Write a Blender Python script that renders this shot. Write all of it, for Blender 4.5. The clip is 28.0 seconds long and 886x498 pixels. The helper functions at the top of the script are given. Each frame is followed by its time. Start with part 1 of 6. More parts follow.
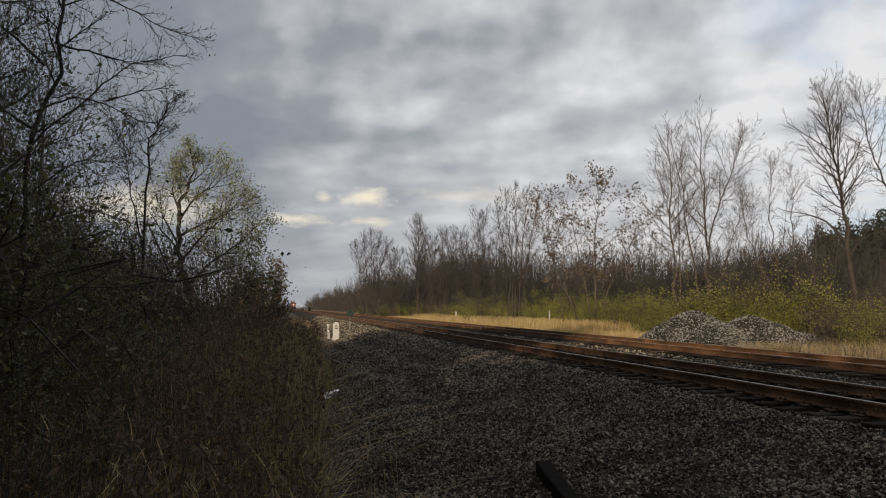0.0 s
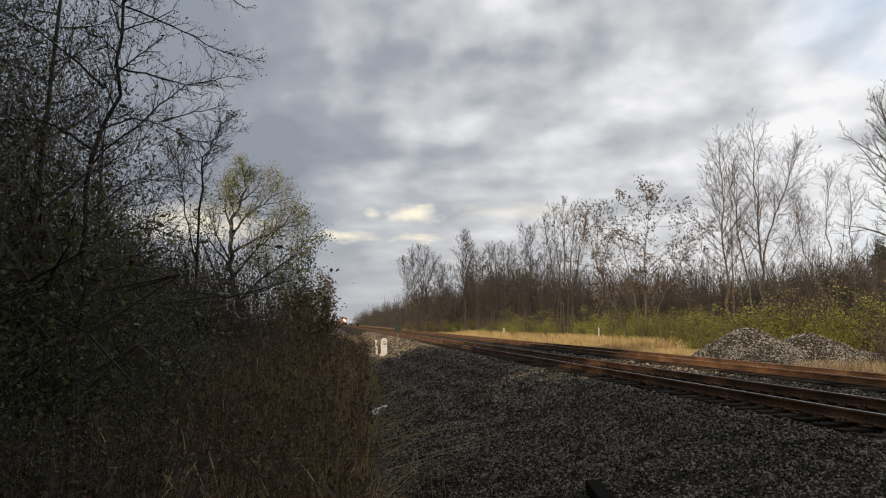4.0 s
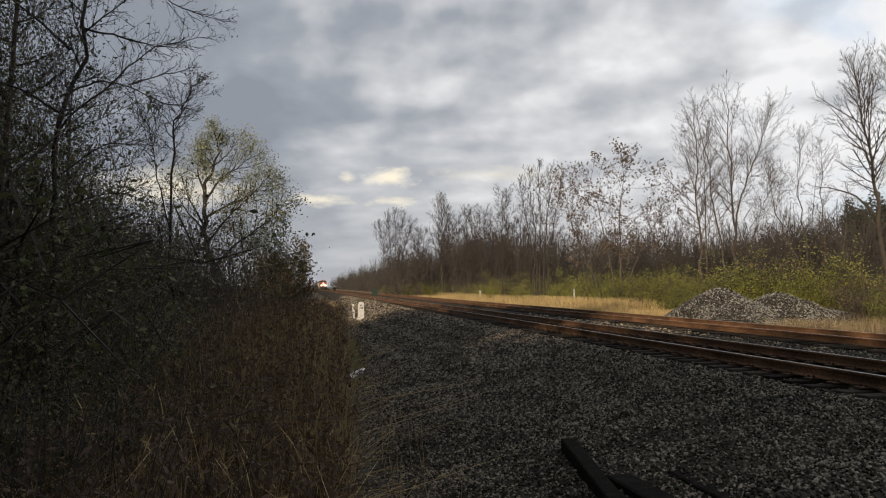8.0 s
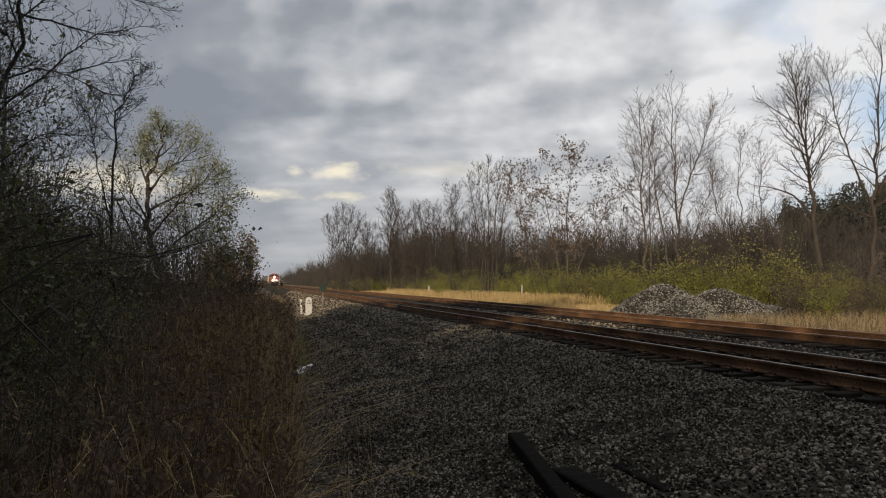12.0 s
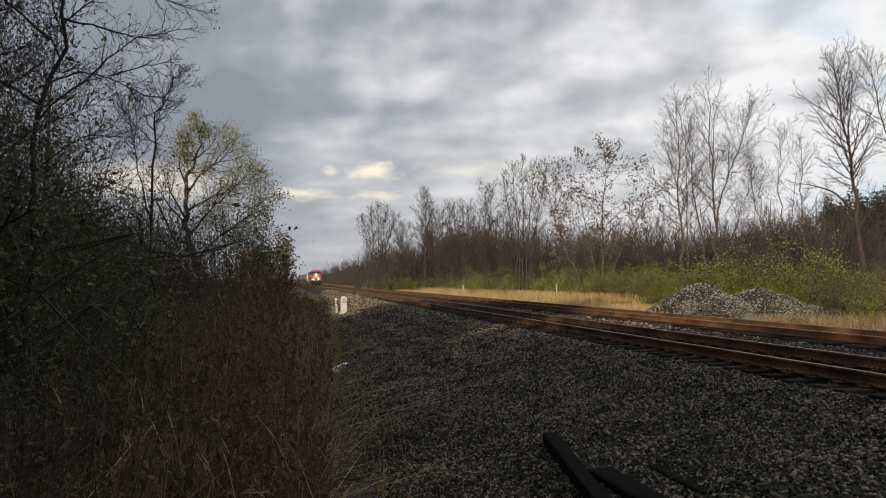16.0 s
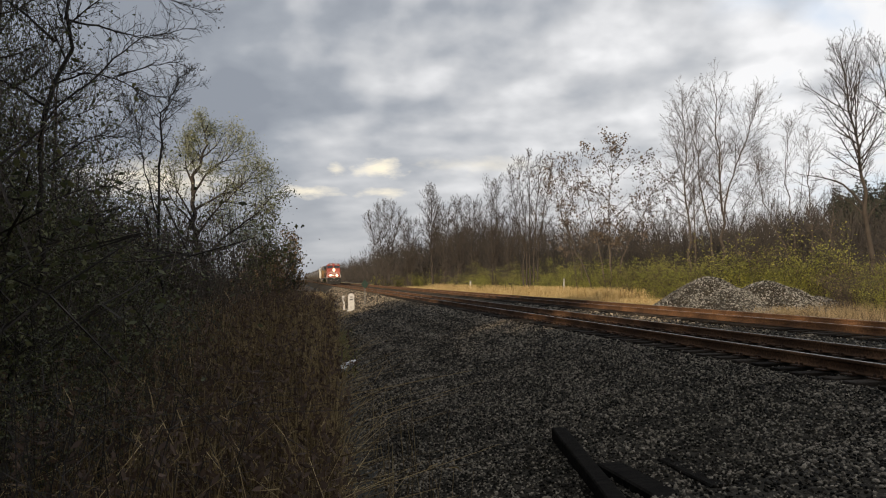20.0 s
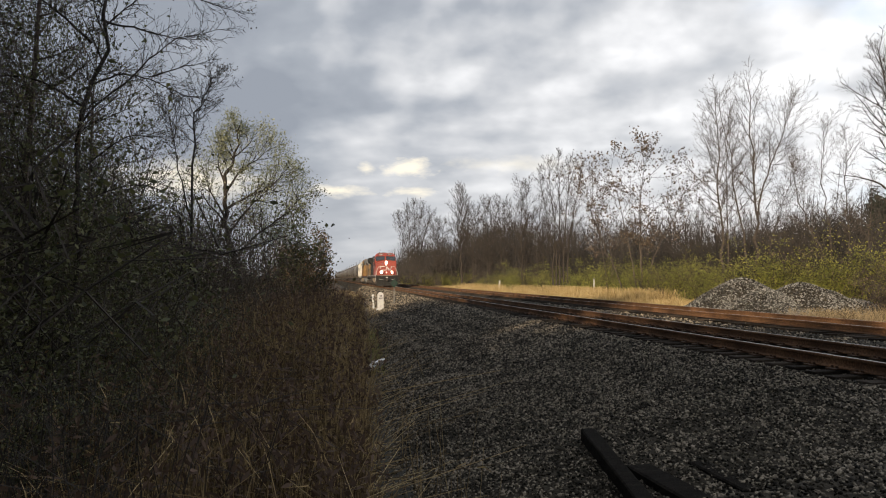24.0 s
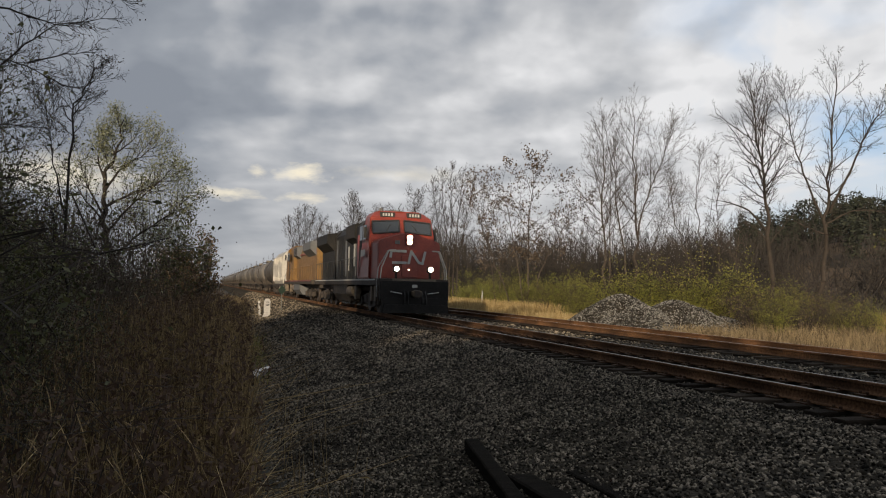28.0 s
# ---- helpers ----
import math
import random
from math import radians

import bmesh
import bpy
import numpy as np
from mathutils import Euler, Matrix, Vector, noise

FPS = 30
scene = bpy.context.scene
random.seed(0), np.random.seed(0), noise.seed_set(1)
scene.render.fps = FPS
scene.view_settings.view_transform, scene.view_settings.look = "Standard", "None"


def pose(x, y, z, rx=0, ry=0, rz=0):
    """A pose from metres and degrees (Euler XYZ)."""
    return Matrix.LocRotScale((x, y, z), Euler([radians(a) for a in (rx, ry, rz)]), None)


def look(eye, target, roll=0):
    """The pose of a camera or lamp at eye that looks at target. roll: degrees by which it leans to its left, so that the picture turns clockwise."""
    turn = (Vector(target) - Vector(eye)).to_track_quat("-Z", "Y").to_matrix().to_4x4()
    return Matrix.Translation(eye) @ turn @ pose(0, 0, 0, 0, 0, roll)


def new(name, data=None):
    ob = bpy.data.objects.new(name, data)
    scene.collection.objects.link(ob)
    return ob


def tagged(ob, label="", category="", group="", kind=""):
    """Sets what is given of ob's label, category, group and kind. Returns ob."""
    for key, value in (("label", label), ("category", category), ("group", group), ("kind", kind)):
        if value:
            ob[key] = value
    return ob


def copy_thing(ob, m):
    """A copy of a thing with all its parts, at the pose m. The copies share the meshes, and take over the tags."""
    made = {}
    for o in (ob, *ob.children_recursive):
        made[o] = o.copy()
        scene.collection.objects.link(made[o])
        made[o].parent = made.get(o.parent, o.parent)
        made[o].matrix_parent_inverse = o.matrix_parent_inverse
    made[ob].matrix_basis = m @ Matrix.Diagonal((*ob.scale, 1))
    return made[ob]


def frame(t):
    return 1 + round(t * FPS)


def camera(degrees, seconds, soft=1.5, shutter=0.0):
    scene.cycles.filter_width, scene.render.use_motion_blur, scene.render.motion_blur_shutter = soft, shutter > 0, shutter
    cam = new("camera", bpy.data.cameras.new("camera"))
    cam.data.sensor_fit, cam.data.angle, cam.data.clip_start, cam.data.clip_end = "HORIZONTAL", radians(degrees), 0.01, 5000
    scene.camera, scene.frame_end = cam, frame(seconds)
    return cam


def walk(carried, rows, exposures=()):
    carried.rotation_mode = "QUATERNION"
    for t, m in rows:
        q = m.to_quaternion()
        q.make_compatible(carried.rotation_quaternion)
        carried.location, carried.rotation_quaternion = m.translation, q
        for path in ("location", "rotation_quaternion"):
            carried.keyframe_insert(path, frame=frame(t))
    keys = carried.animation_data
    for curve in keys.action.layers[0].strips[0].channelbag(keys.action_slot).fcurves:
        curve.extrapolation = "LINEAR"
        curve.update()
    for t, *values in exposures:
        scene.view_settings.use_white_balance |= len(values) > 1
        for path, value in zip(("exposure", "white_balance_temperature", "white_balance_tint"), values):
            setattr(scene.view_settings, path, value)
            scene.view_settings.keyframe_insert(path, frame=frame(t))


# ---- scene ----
EYE = (0.0, 0.0, 1.19)
# seconds and the turn of the hand-held camera in degrees
TURNS = [
    (0.0, 94.349, -0.107, -11.845),
    (0.5, 93.622, -0.957, -14.003),
    (1.0, 93.583, 0.349, -9.494),
    (1.5, 94.867, -2.869, -9.546),
    (2.0, 96.185, -0.728, -10.867),
    (2.5, 96.611, -1.975, -13.670),
    (3.0, 96.888, -1.828, -10.992),
    (3.5, 95.284, 0.380, -4.507),
    (4.0, 95.530, -0.294, -8.321),
    (4.5, 95.644, -1.375, -9.364),
    (6.5, 96.500, -1.173, -7.401),
    (7.0, 94.259, 0.411, -8.383),
    (7.5, 93.524, -0.508, -8.896),
    (8.0, 92.806, 0.277, -10.048),
    (8.5, 92.868, 0.346, -10.291),
    (9.0, 93.368, -0.309, -9.872),
    (9.5, 92.846, 0.217, -10.426),
    (10.0, 92.630, 0.222, -11.365),
    (10.5, 93.250, 0.183, -13.016),
    (11.0, 95.546, 0.674, -17.948),
    (11.5, 93.675, 2.537, -16.818),
    (12.0, 92.452, 0.167, -13.849),
    (12.5, 91.974, -0.800, -13.459),
    (14.5, 92.542, 0.003, -11.488),
    (15.0, 92.970, 0.511, -11.624),
    (15.5, 92.542, 0.059, -11.649),
    (16.0, 92.393, 0.097, -11.309),
    (16.5, 92.152, 0.059, -11.435),
    (17.0, 92.421, 0.412, -11.319),
    (17.5, 92.285, 0.247, -10.841),
    (18.0, 92.569, 0.064, -11.328),
    (18.5, 90.825, 0.419, -11.979),
    (19.0, 92.230, 0.560, -11.712),
    (19.5, 91.691, 0.872, -11.072),
    (20.0, 92.121, 0.736, -10.780),
    (20.5, 92.319, 1.010, -10.838),
    (21.0, 92.160, 0.840, -10.415),
    (21.5, 91.515, 2.089, -10.007),
    (23.5, 90.820, 0.881, -7.401),
    (24.0, 92.100, 0.385, -8.617),
    (24.5, 91.988, -0.715, -10.619),
    (25.0, 90.748, 0.638, -12.078),
    (25.5, 93.899, -0.073, -14.411),
    (26.0, 93.307, -0.222, -15.208),
    (26.5, 92.338, 0.035, -15.543),
    (27.0, 93.442, -0.116, -15.456),
    (27.5, 92.881, -0.622, -15.470),
    (28.0, 92.869, -1.266, -16.770),
]
cam = camera(59.77, 28.0, soft=1.1)
walk(cam, [(t, pose(*EYE, rx, ry, rz)) for t, rx, ry, rz in TURNS],
     exposures=[(0, 0.06), (1, 0.16), (2, 0.08), (3, -0.04), (4, 0.30), (6.5, 0.16), (8, 0.26), (9, 0.33), (10, 0.24), (11, -0.03), (12.5, 0.19), (15, 0.26), (20, 0.32), (23, 0.42), (24, 0.52), (25, 0.43), (26, 0.06), (27, 0.12), (28, 0.10)])

# ---------------------------------------------------------------- sky and sun
SUN_AZ, SUN_EL = 208.0, 12.0          # where the sun stands, degrees clockwise from +y, and its height


def build_world():
    w = bpy.data.worlds.new("world")
    scene.world = w
    w.use_nodes = True
    nt = w.node_tree
    nt.nodes.clear()
    N, L = nt.nodes.new, nt.links.new
    out, bg = N("ShaderNodeOutputWorld"), N("ShaderNodeBackground")
    L(bg.outputs[0], out.inputs[0])
    sky = N("ShaderNodeTexSky")
    sky.sky_type, sky.sun_disc = "NISHITA", False
    sky.sun_elevation, sky.sun_rotation = radians(SUN_EL), radians(SUN_AZ)
    skyk = N("ShaderNodeVectorMath"); skyk.operation = "SCALE"; skyk.inputs["Scale"].default_value = 0.085
    L(sky.outputs[0], skyk.inputs[0])
    tc = N("ShaderNodeTexCoord")
    sep = N("ShaderNodeSeparateXYZ"); L(tc.outputs["Generated"], sep.inputs[0])

    def m(op, a, b=None, clamp=False):
        n = N("ShaderNodeMath"); n.operation = op; n.use_clamp = clamp
        for i, v in enumerate((a, b)):
            if v is None:
                continue
            if isinstance(v, (int, float)):
                n.inputs[i].default_value = v
            else:
                L(v, n.inputs[i])
        return n.outputs[0]

    def ramp(v, stops):
        r = N("ShaderNodeValToRGB"); L(v, r.inputs[0])
        e = r.color_ramp.elements
        while len(e) < len(stops):
            e.new(0.5)
        for k, (p, c) in zip(e, stops):
            k.position, k.color = p, (*c, 1)
        return r.outputs[0]

    def mix(f, a, b):
        n = N("ShaderNodeMix"); n.data_type = "RGBA"
        for i, v in ((0, f), (6, a), (7, b)):
            if isinstance(v, (int, float)):
                n.inputs[i].default_value = v
            elif isinstance(v, tuple):
                n.inputs[i].default_value = (*v, 1)
            else:
                L(v, n.inputs[i])
        return n.outputs[2]

    az, el = m("ARCTAN2", sep.outputs[0], sep.outputs[1]), m("ARCSINE", m("MAXIMUM", sep.outputs[2], 0.0))
    com = N("ShaderNodeCombineXYZ"); L(az, com.inputs[0])
    L(m("MULTIPLY", m("LOGARITHM", m("ADD", el, 0.10), math.e), 0.62), com.inputs[1])

    def nz(scale, detail, rough, off, warp=0.0, stretch=(1, 1, 1)):
        mp = N("ShaderNodeMapping"); L(com.outputs[0], mp.inputs[0])
        mp.inputs["Location"].default_value = off
        mp.inputs["Scale"].default_value = stretch
        n = N("ShaderNodeTexNoise"); L(mp.outputs[0], n.inputs["Vector"])
        n.inputs["Scale"].default_value, n.inputs["Detail"].default_value = scale, detail
        n.inputs["Roughness"].default_value, n.inputs["Distortion"].default_value = rough, warp
        return n.outputs["Fac"]

    big = nz(2.6, 3, 0.5, (3.1, 0.4, 0), 0.2)
    mid = nz(6.5, 3, 0.45, (1.7, 5.2, 0), 0.1)
    # direction towards the brighter, broken side of the sky (to the right of the track)
    side = m("MULTIPLY_ADD", sep.outputs[0], 0.9); side.node.inputs[2].default_value = 0.08
    puff = nz(11.0, 5, 0.48, (4.4, 1.3, 0), 0.0)
    v = m("ADD", m("MULTIPLY", big, 0.38), m("MULTIPLY", mid, 0.40))
    v = m("ADD", v, m("MULTIPLY", puff, 0.30))
    # the billows' sides turned to the light
    for sc, k, sh in ((3.6, 0.42, 0.06), (8.0, 0.34, 0.03), (17.0, 0.14, 0.015)):
        one = nz(sc, 3, 0.45, (2.2, 0.7, 0), 0.2)
        two = nz(sc, 3, 0.45, (2.2 - sh, 0.7 + sh, 0), 0.2)
        v = m("ADD", v, m("MULTIPLY", m("SUBTRACT", one, two), k))
    v = m("ADD", m("SUBTRACT", v, 0.000), m("MULTIPLY", side, 0.62))
    cloud = ramp(v, [(0.47, (0.235, 0.258, 0.298)), (0.60, (0.305, 0.328, 0.366)),
                     (0.76, (0.50, 0.51, 0.53)), (0.92, (0.76, 0.76, 0.77))])
    # pale band low over the horizon
    low = m("SUBTRACT", 1.0, m("MULTIPLY", sep.outputs[2], 6.0), True)
    cloud = mix(m("MULTIPLY", low, 0.60), cloud, (0.43, 0.435, 0.445))
    # bright breaks low over the wood
    wav = m("MULTIPLY", m("SUBTRACT", nz(30.0, 4, 0.6, (0.3, 0.9, 0)), 0.5), 2.2)
    for a0, e0, wa, we, k in ((6.1, 8.1, 2.2, 0.75, 1.0), (3.0, 8.0, 0.8, 0.5, 0.8), (0.8, 6.4, 2.6, 0.5, 0.8), (6.5, 6.3, 2.0, 0.4, 0.8), (-9.5, 7.0, 6.0, 1.6, 0.75), (14.0, 8.3, 6.0, 0.7, 0.35)):
        da = m("DIVIDE", m("SUBTRACT", az, radians(a0)), radians(wa))
        de = m("DIVIDE", m("SUBTRACT", el, radians(e0)), radians(we))
        rr = m("SQRT", m("ADD", m("MULTIPLY", da, da), m("MULTIPLY", de, de)))
        f = m("MULTIPLY", m("SUBTRACT", m("ADD", 1.0, wav), rr, True), k, True)
        cloud = mix(f, cloud, (0.86, 0.78, 0.62))
    # blue gaps on the right
    gap = m("MULTIPLY", m("SUBTRACT", sep.outputs[0], 0.47), 4.8, True)
    gapn = m("MULTIPLY", m("SUBTRACT", nz(5.0, 4, 0.5, (7.7, 2.2, 0), 0.4), 0.42), 5.0, True)
    blue = mix(0.55, skyk.outputs[0], (0.46, 0.64, 0.92))
    col = mix(m("MULTIPLY", gap, gapn), cloud, blue)
    L(col, bg.inputs[0])
    bg.inputs[1].default_value = 1.0


build_world()
sun = new("sun", bpy.data.lights.new("sun", "SUN"))
sun.data.energy, sun.data.angle, sun.data.color = 4.8, radians(0.8), (1.0, 0.80, 0.56)
sun_from = Vector((math.sin(radians(SUN_AZ)) * math.cos(radians(SUN_EL)), math.cos(radians(SUN_AZ)) * math.cos(radians(SUN_EL)), math.sin(radians(SUN_EL))))
sun.matrix_world = look(sun_from * 50, (0, 0, 0))


# ---------------------------------------------------------------- materials
def material(name, stops, rough=0.8, metal=0.0, scale=6.0, bump=0.3, fine=None, coat=0.0, rand=0.0, island=0.0,
             emit=0.0, trans=0.0, spec=0.4, detail=6, bump_dist=0.02, stretch=(1, 1, 1)):
    """Colour from two noises through a ramp; optional variation from object to object or from piece to piece."""
    mat = bpy.data.materials.new(name)
    mat.use_nodes = True
    nt = mat.node_tree
    N, L = nt.nodes.new, nt.links.new
    b = nt.nodes["Principled BSDF"]
    tc = N("ShaderNodeTexCoord")
    mp = N("ShaderNodeMapping"); L(tc.outputs["Object"], mp.inputs[0]); mp.inputs["Scale"].default_value = stretch
    n1, n2 = N("ShaderNodeTexNoise"), N("ShaderNodeTexNoise")
    for n, s in ((n1, scale), (n2, fine or scale * 9)):
        L(mp.outputs[0], n.inputs["Vector"])
        n.inputs["Scale"].default_value, n.inputs["Detail"].default_value = s, detail
    mx = N("ShaderNodeMath"); mx.operation = "MULTIPLY_ADD"
    L(n2.outputs["Fac"], mx.inputs[0]); mx.inputs[1].default_value = 0.45
    half = N("ShaderNodeMath"); half.operation = "MULTIPLY"; L(n1.outputs["Fac"], half.inputs[0]); half.inputs[1].default_value = 0.55
    L(half.outputs[0], mx.inputs[2])
    val = mx.outputs[0]
    if rand or island:
        if rand:
            o = N("ShaderNodeObjectInfo").outputs["Random"]
        else:
            o = N("ShaderNodeNewGeometry").outputs["Random Per Island"]
        k = rand or island
        a = N("ShaderNodeMath"); a.operation = "MULTIPLY_ADD"
        L(o, a.inputs[0]); a.inputs[1].default_value = k; 
        s = N("ShaderNodeMath"); s.operation = "ADD"; L(val, s.inputs[0]); s.inputs[1].default_value = -k / 2
        L(s.outputs[0], a.inputs[2])
        val = a.outputs[0]
    r = N("ShaderNodeValToRGB"); L(val, r.inputs[0])
    e = r.color_ramp.elements
    while len(e) < len(stops):
        e.new(0.5)
    for i, (k, c) in enumerate(zip(e, stops)):
        k.position, k.color = 0.3 + 0.4 * i / max(1, len(stops) - 1), (*c, 1)
    L(r.outputs[0], b.inputs["Base Color"])
    b.inputs["Roughness"].default_value, b.inputs["Metallic"].default_value = rough, metal
    b.inputs["Specular IOR Level"].default_value = spec
    if coat:
        b.inputs["Coat Weight"].default_value = coat
    if trans:
        tr = N("ShaderNodeBsdfTranslucent"); L(r.outputs[0], tr.inputs[0])
        ms = N("ShaderNodeMixShader"); ms.inputs[0].default_value = trans
        L(b.outputs[0], ms.inputs[1]); L(tr.outputs[0], ms.inputs[2])
        L(ms.outputs[0], nt.nodes["Material Output"].inputs[0])
    if bump:
        bp = N("ShaderNodeBump"); bp.inputs["Strength"].default_value = bump; bp.inputs["Distance"].default_value = bump_dist
        L(mx.outputs[0], bp.inputs["Height"]); L(bp.outputs[0], b.inputs["Normal"])
    return mat


def glow(name, colour, strength):
    mat = bpy.data.materials.new(name)
    mat.use_nodes = True
    b = mat.node_tree.nodes["Principled BSDF"]
    b.inputs["Base Color"].default_value = (0.9, 0.9, 0.85, 1)
    b.inputs["Emission Color"].default_value = (*colour, 1)
    b.inputs["Emission Strength"].default_value = strength
    return mat


def glass(name, tint=(0.02, 0.025, 0.03)):
    mat = bpy.data.materials.new(name)
    mat.use_nodes = True
    b = mat.node_tree.nodes["Principled BSDF"]
    b.inputs["Base Color"].default_value = (*tint, 1)
    b.inputs["Roughness"].default_value = 0.06
    b.inputs["Specular IOR Level"].default_value = 0.9
    return mat


M = {}
M["ballast"] = material("ballast", [(0.010, 0.0085, 0.006), (0.034, 0.029, 0.0215), (0.085, 0.073, 0.055)], 0.95, scale=2.0, fine=26, bump=1.0, bump_dist=0.05, spec=0.08)
M["stone"] = material("ballast_stone", [(0.008, 0.0068, 0.0047), (0.053, 0.0445, 0.0335), (0.31, 0.265, 0.205)], 0.9, spec=0.2, scale=1.3, fine=11, bump=0, island=0.55)
M["pile_stone"] = material("heap_stone", [(0.010, 0.0098, 0.0092), (0.057, 0.056, 0.053), (0.25, 0.246, 0.233)], 0.9, scale=0.25, fine=1.2, bump=0, island=0.60)
M["soil"] = material("leaf_litter_soil", [(0.022, 0.017, 0.012), (0.06, 0.044, 0.028), (0.12, 0.088, 0.05)], 0.95, scale=1.2, fine=18, bump=0.8, bump_dist=0.05)
M["straw_ground"] = material("dry_grass_ground", [(0.10, 0.072, 0.034), (0.24, 0.175, 0.08), (0.36, 0.28, 0.13)], 0.95, scale=0.6, fine=14, bump=0.8, bump_dist=0.05)
M["wood_ground"] = material("woodland_floor", [(0.035, 0.026, 0.018), (0.075, 0.055, 0.037), (0.12, 0.085, 0.052)], 0.95, scale=0.15, fine=3, bump=0.6)
M["field"] = material("rough_tan_field", [(0.08, 0.050, 0.030), (0.17, 0.105, 0.060), (0.25, 0.16, 0.09)], 0.95, scale=0.5, fine=8, bump=0.8, bump_dist=0.05)
M["mud"] = material("wet_mud", [(0.010, 0.009, 0.006), (0.028, 0.025, 0.016)], 0.85, scale=3, bump=0.4)
M["rail_side"] = material("rusty_rail_steel", [(0.030, 0.018, 0.012), (0.108, 0.058, 0.031), (0.31, 0.165, 0.085)], 0.92, 0.0, scale=0.9, fine=30, bump=0.2, spec=0.15)
M["rail_top"] = material("worn_rail_head", [(0.20, 0.17, 0.15), (0.32, 0.29, 0.27)], 0.45, 0.8, scale=3, bump=0.05)
M["tie"] = material("creosoted_tie_timber", [(0.010, 0.008, 0.006), (0.027, 0.021, 0.016), (0.058, 0.047, 0.037)], 0.95, spec=0.1, scale=2, fine=24, bump=0.6, rand=0.35, stretch=(0.6, 5, 5))
M["plate"] = material("rusty_tie_plate", [(0.04, 0.022, 0.014), (0.10, 0.055, 0.03)], 0.8, 0.2, scale=9)
M["timber"] = material("old_weathered_timber", [(0.003, 0.0026, 0.002), (0.009, 0.0075, 0.006), (0.026, 0.021, 0.016)], 0.98, spec=0.06, scale=2, fine=30, bump=0.7, stretch=(1, 7, 7))
M["bark_pale"] = material("pale_bark", [(0.030, 0.024, 0.019), (0.062, 0.050, 0.040), (0.105, 0.086, 0.069)], 0.9, scale=3, bump=0.5)
M["bark_brown"] = material("brown_bark", [(0.018, 0.0145, 0.012), (0.036, 0.029, 0.024), (0.062, 0.050, 0.041)], 0.9, scale=3, bump=0.5)
M["bark_dark"] = material("dark_bark", [(0.034, 0.027, 0.020), (0.072, 0.056, 0.043), (0.12, 0.097, 0.075)], 0.9, scale=3, bump=0.5)
M["twig_far"] = material("bare_twigs", [(0.016, 0.0138, 0.0122), (0.032, 0.0276, 0.0244), (0.054, 0.0465, 0.041)], 0.95, scale=0.12, bump=0, island=0.2)
M["leaf_bush"] = material("yellow_green_leaf", [(0.055, 0.062, 0.014), (0.175, 0.180, 0.038), (0.33, 0.315, 0.068)], 0.6, scale=0.7, bump=0, island=0.32, trans=0.35)
M["leaf_willow"] = material("pale_willow_leaf", [(0.12, 0.13, 0.08), (0.22, 0.235, 0.15), (0.33, 0.345, 0.23)], 0.6, scale=0.7, bump=0, island=0.4, trans=0.5)
M["leaf_dark"] = material("dark_green_leaf", [(0.036, 0.041, 0.017), (0.075, 0.080, 0.031), (0.13, 0.125, 0.05)], 0.6, scale=0.7, bump=0, island=0.4, trans=0.3)
M["leaf_brown"] = material("dry_brown_leaf", [(0.045, 0.030, 0.014), (0.10, 0.064, 0.029), (0.18, 0.115, 0.054)], 0.8, scale=0.7, bump=0, island=0.45, trans=0.3)
M["conifer"] = material("evergreen_needles", [(0.012, 0.016, 0.012), (0.024, 0.030, 0.021), (0.040, 0.047, 0.032)], 0.9, scale=0.1, bump=0, island=0.4)
M["reed"] = material("dry_reed", [(0.068, 0.045, 0.019), (0.19, 0.127, 0.056), (0.42, 0.31, 0.15)], 0.85, scale=0.9, bump=0, island=0.5, trans=0.25)
M["plume"] = material("reed_plume", [(0.07, 0.045, 0.032), (0.13, 0.085, 0.058)], 0.95, scale=3, bump=0, island=0.4, trans=0.3)
M["straw"] = material("golden_dry_grass", [(0.20, 0.135, 0.055), (0.42, 0.315, 0.145), (0.62, 0.49, 0.26)], 0.85, scale=0.5, bump=0, island=0.45, trans=0.35)
M["weed"] = material("brown_dead_weeds", [(0.06, 0.043, 0.026), (0.18, 0.135, 0.078), (0.38, 0.30, 0.175)], 0.9, scale=0.5, bump=0, island=0.6, trans=0.3)
M["leaf_drab"] = material("drab_withered_leaf", [(0.045, 0.034, 0.024), (0.090, 0.067, 0.047), (0.16, 0.12, 0.085)], 0.8, scale=0.7, bump=0, island=0.45, trans=0.25)
# the thicket's shade on the trunks is put into this darker bark colour
M["bark_shaded"] = material("shade_darkened_bark", [(0.012, 0.010, 0.008), (0.026, 0.021, 0.017), (0.05, 0.041, 0.033)], 0.9, scale=3, bump=0.5)
M["white"] = material("chipped_white_paint", [(0.24, 0.235, 0.225), (0.40, 0.395, 0.385), (0.48, 0.475, 0.465)], 0.6, scale=5, bump=0.1)
M["black"] = material("black_paint", [(0.012, 0.012, 0.012), (0.03, 0.03, 0.03)], 0.55, scale=3, bump=0.1)
M["sign_green"] = material("dark_green_sign_face", [(0.004, 0.016, 0.010), (0.007, 0.026, 0.016)], 0.5, scale=5, bump=0.05)
M["galv"] = material("dull_galvanised_post", [(0.10, 0.10, 0.095), (0.19, 0.19, 0.18)], 0.6, 0.4, scale=6, bump=0.1)
M["litter_white"] = material("white_plastic_litter", [(0.62, 0.62, 0.62), (0.80, 0.80, 0.80)], 0.4, scale=6, bump=0.2)


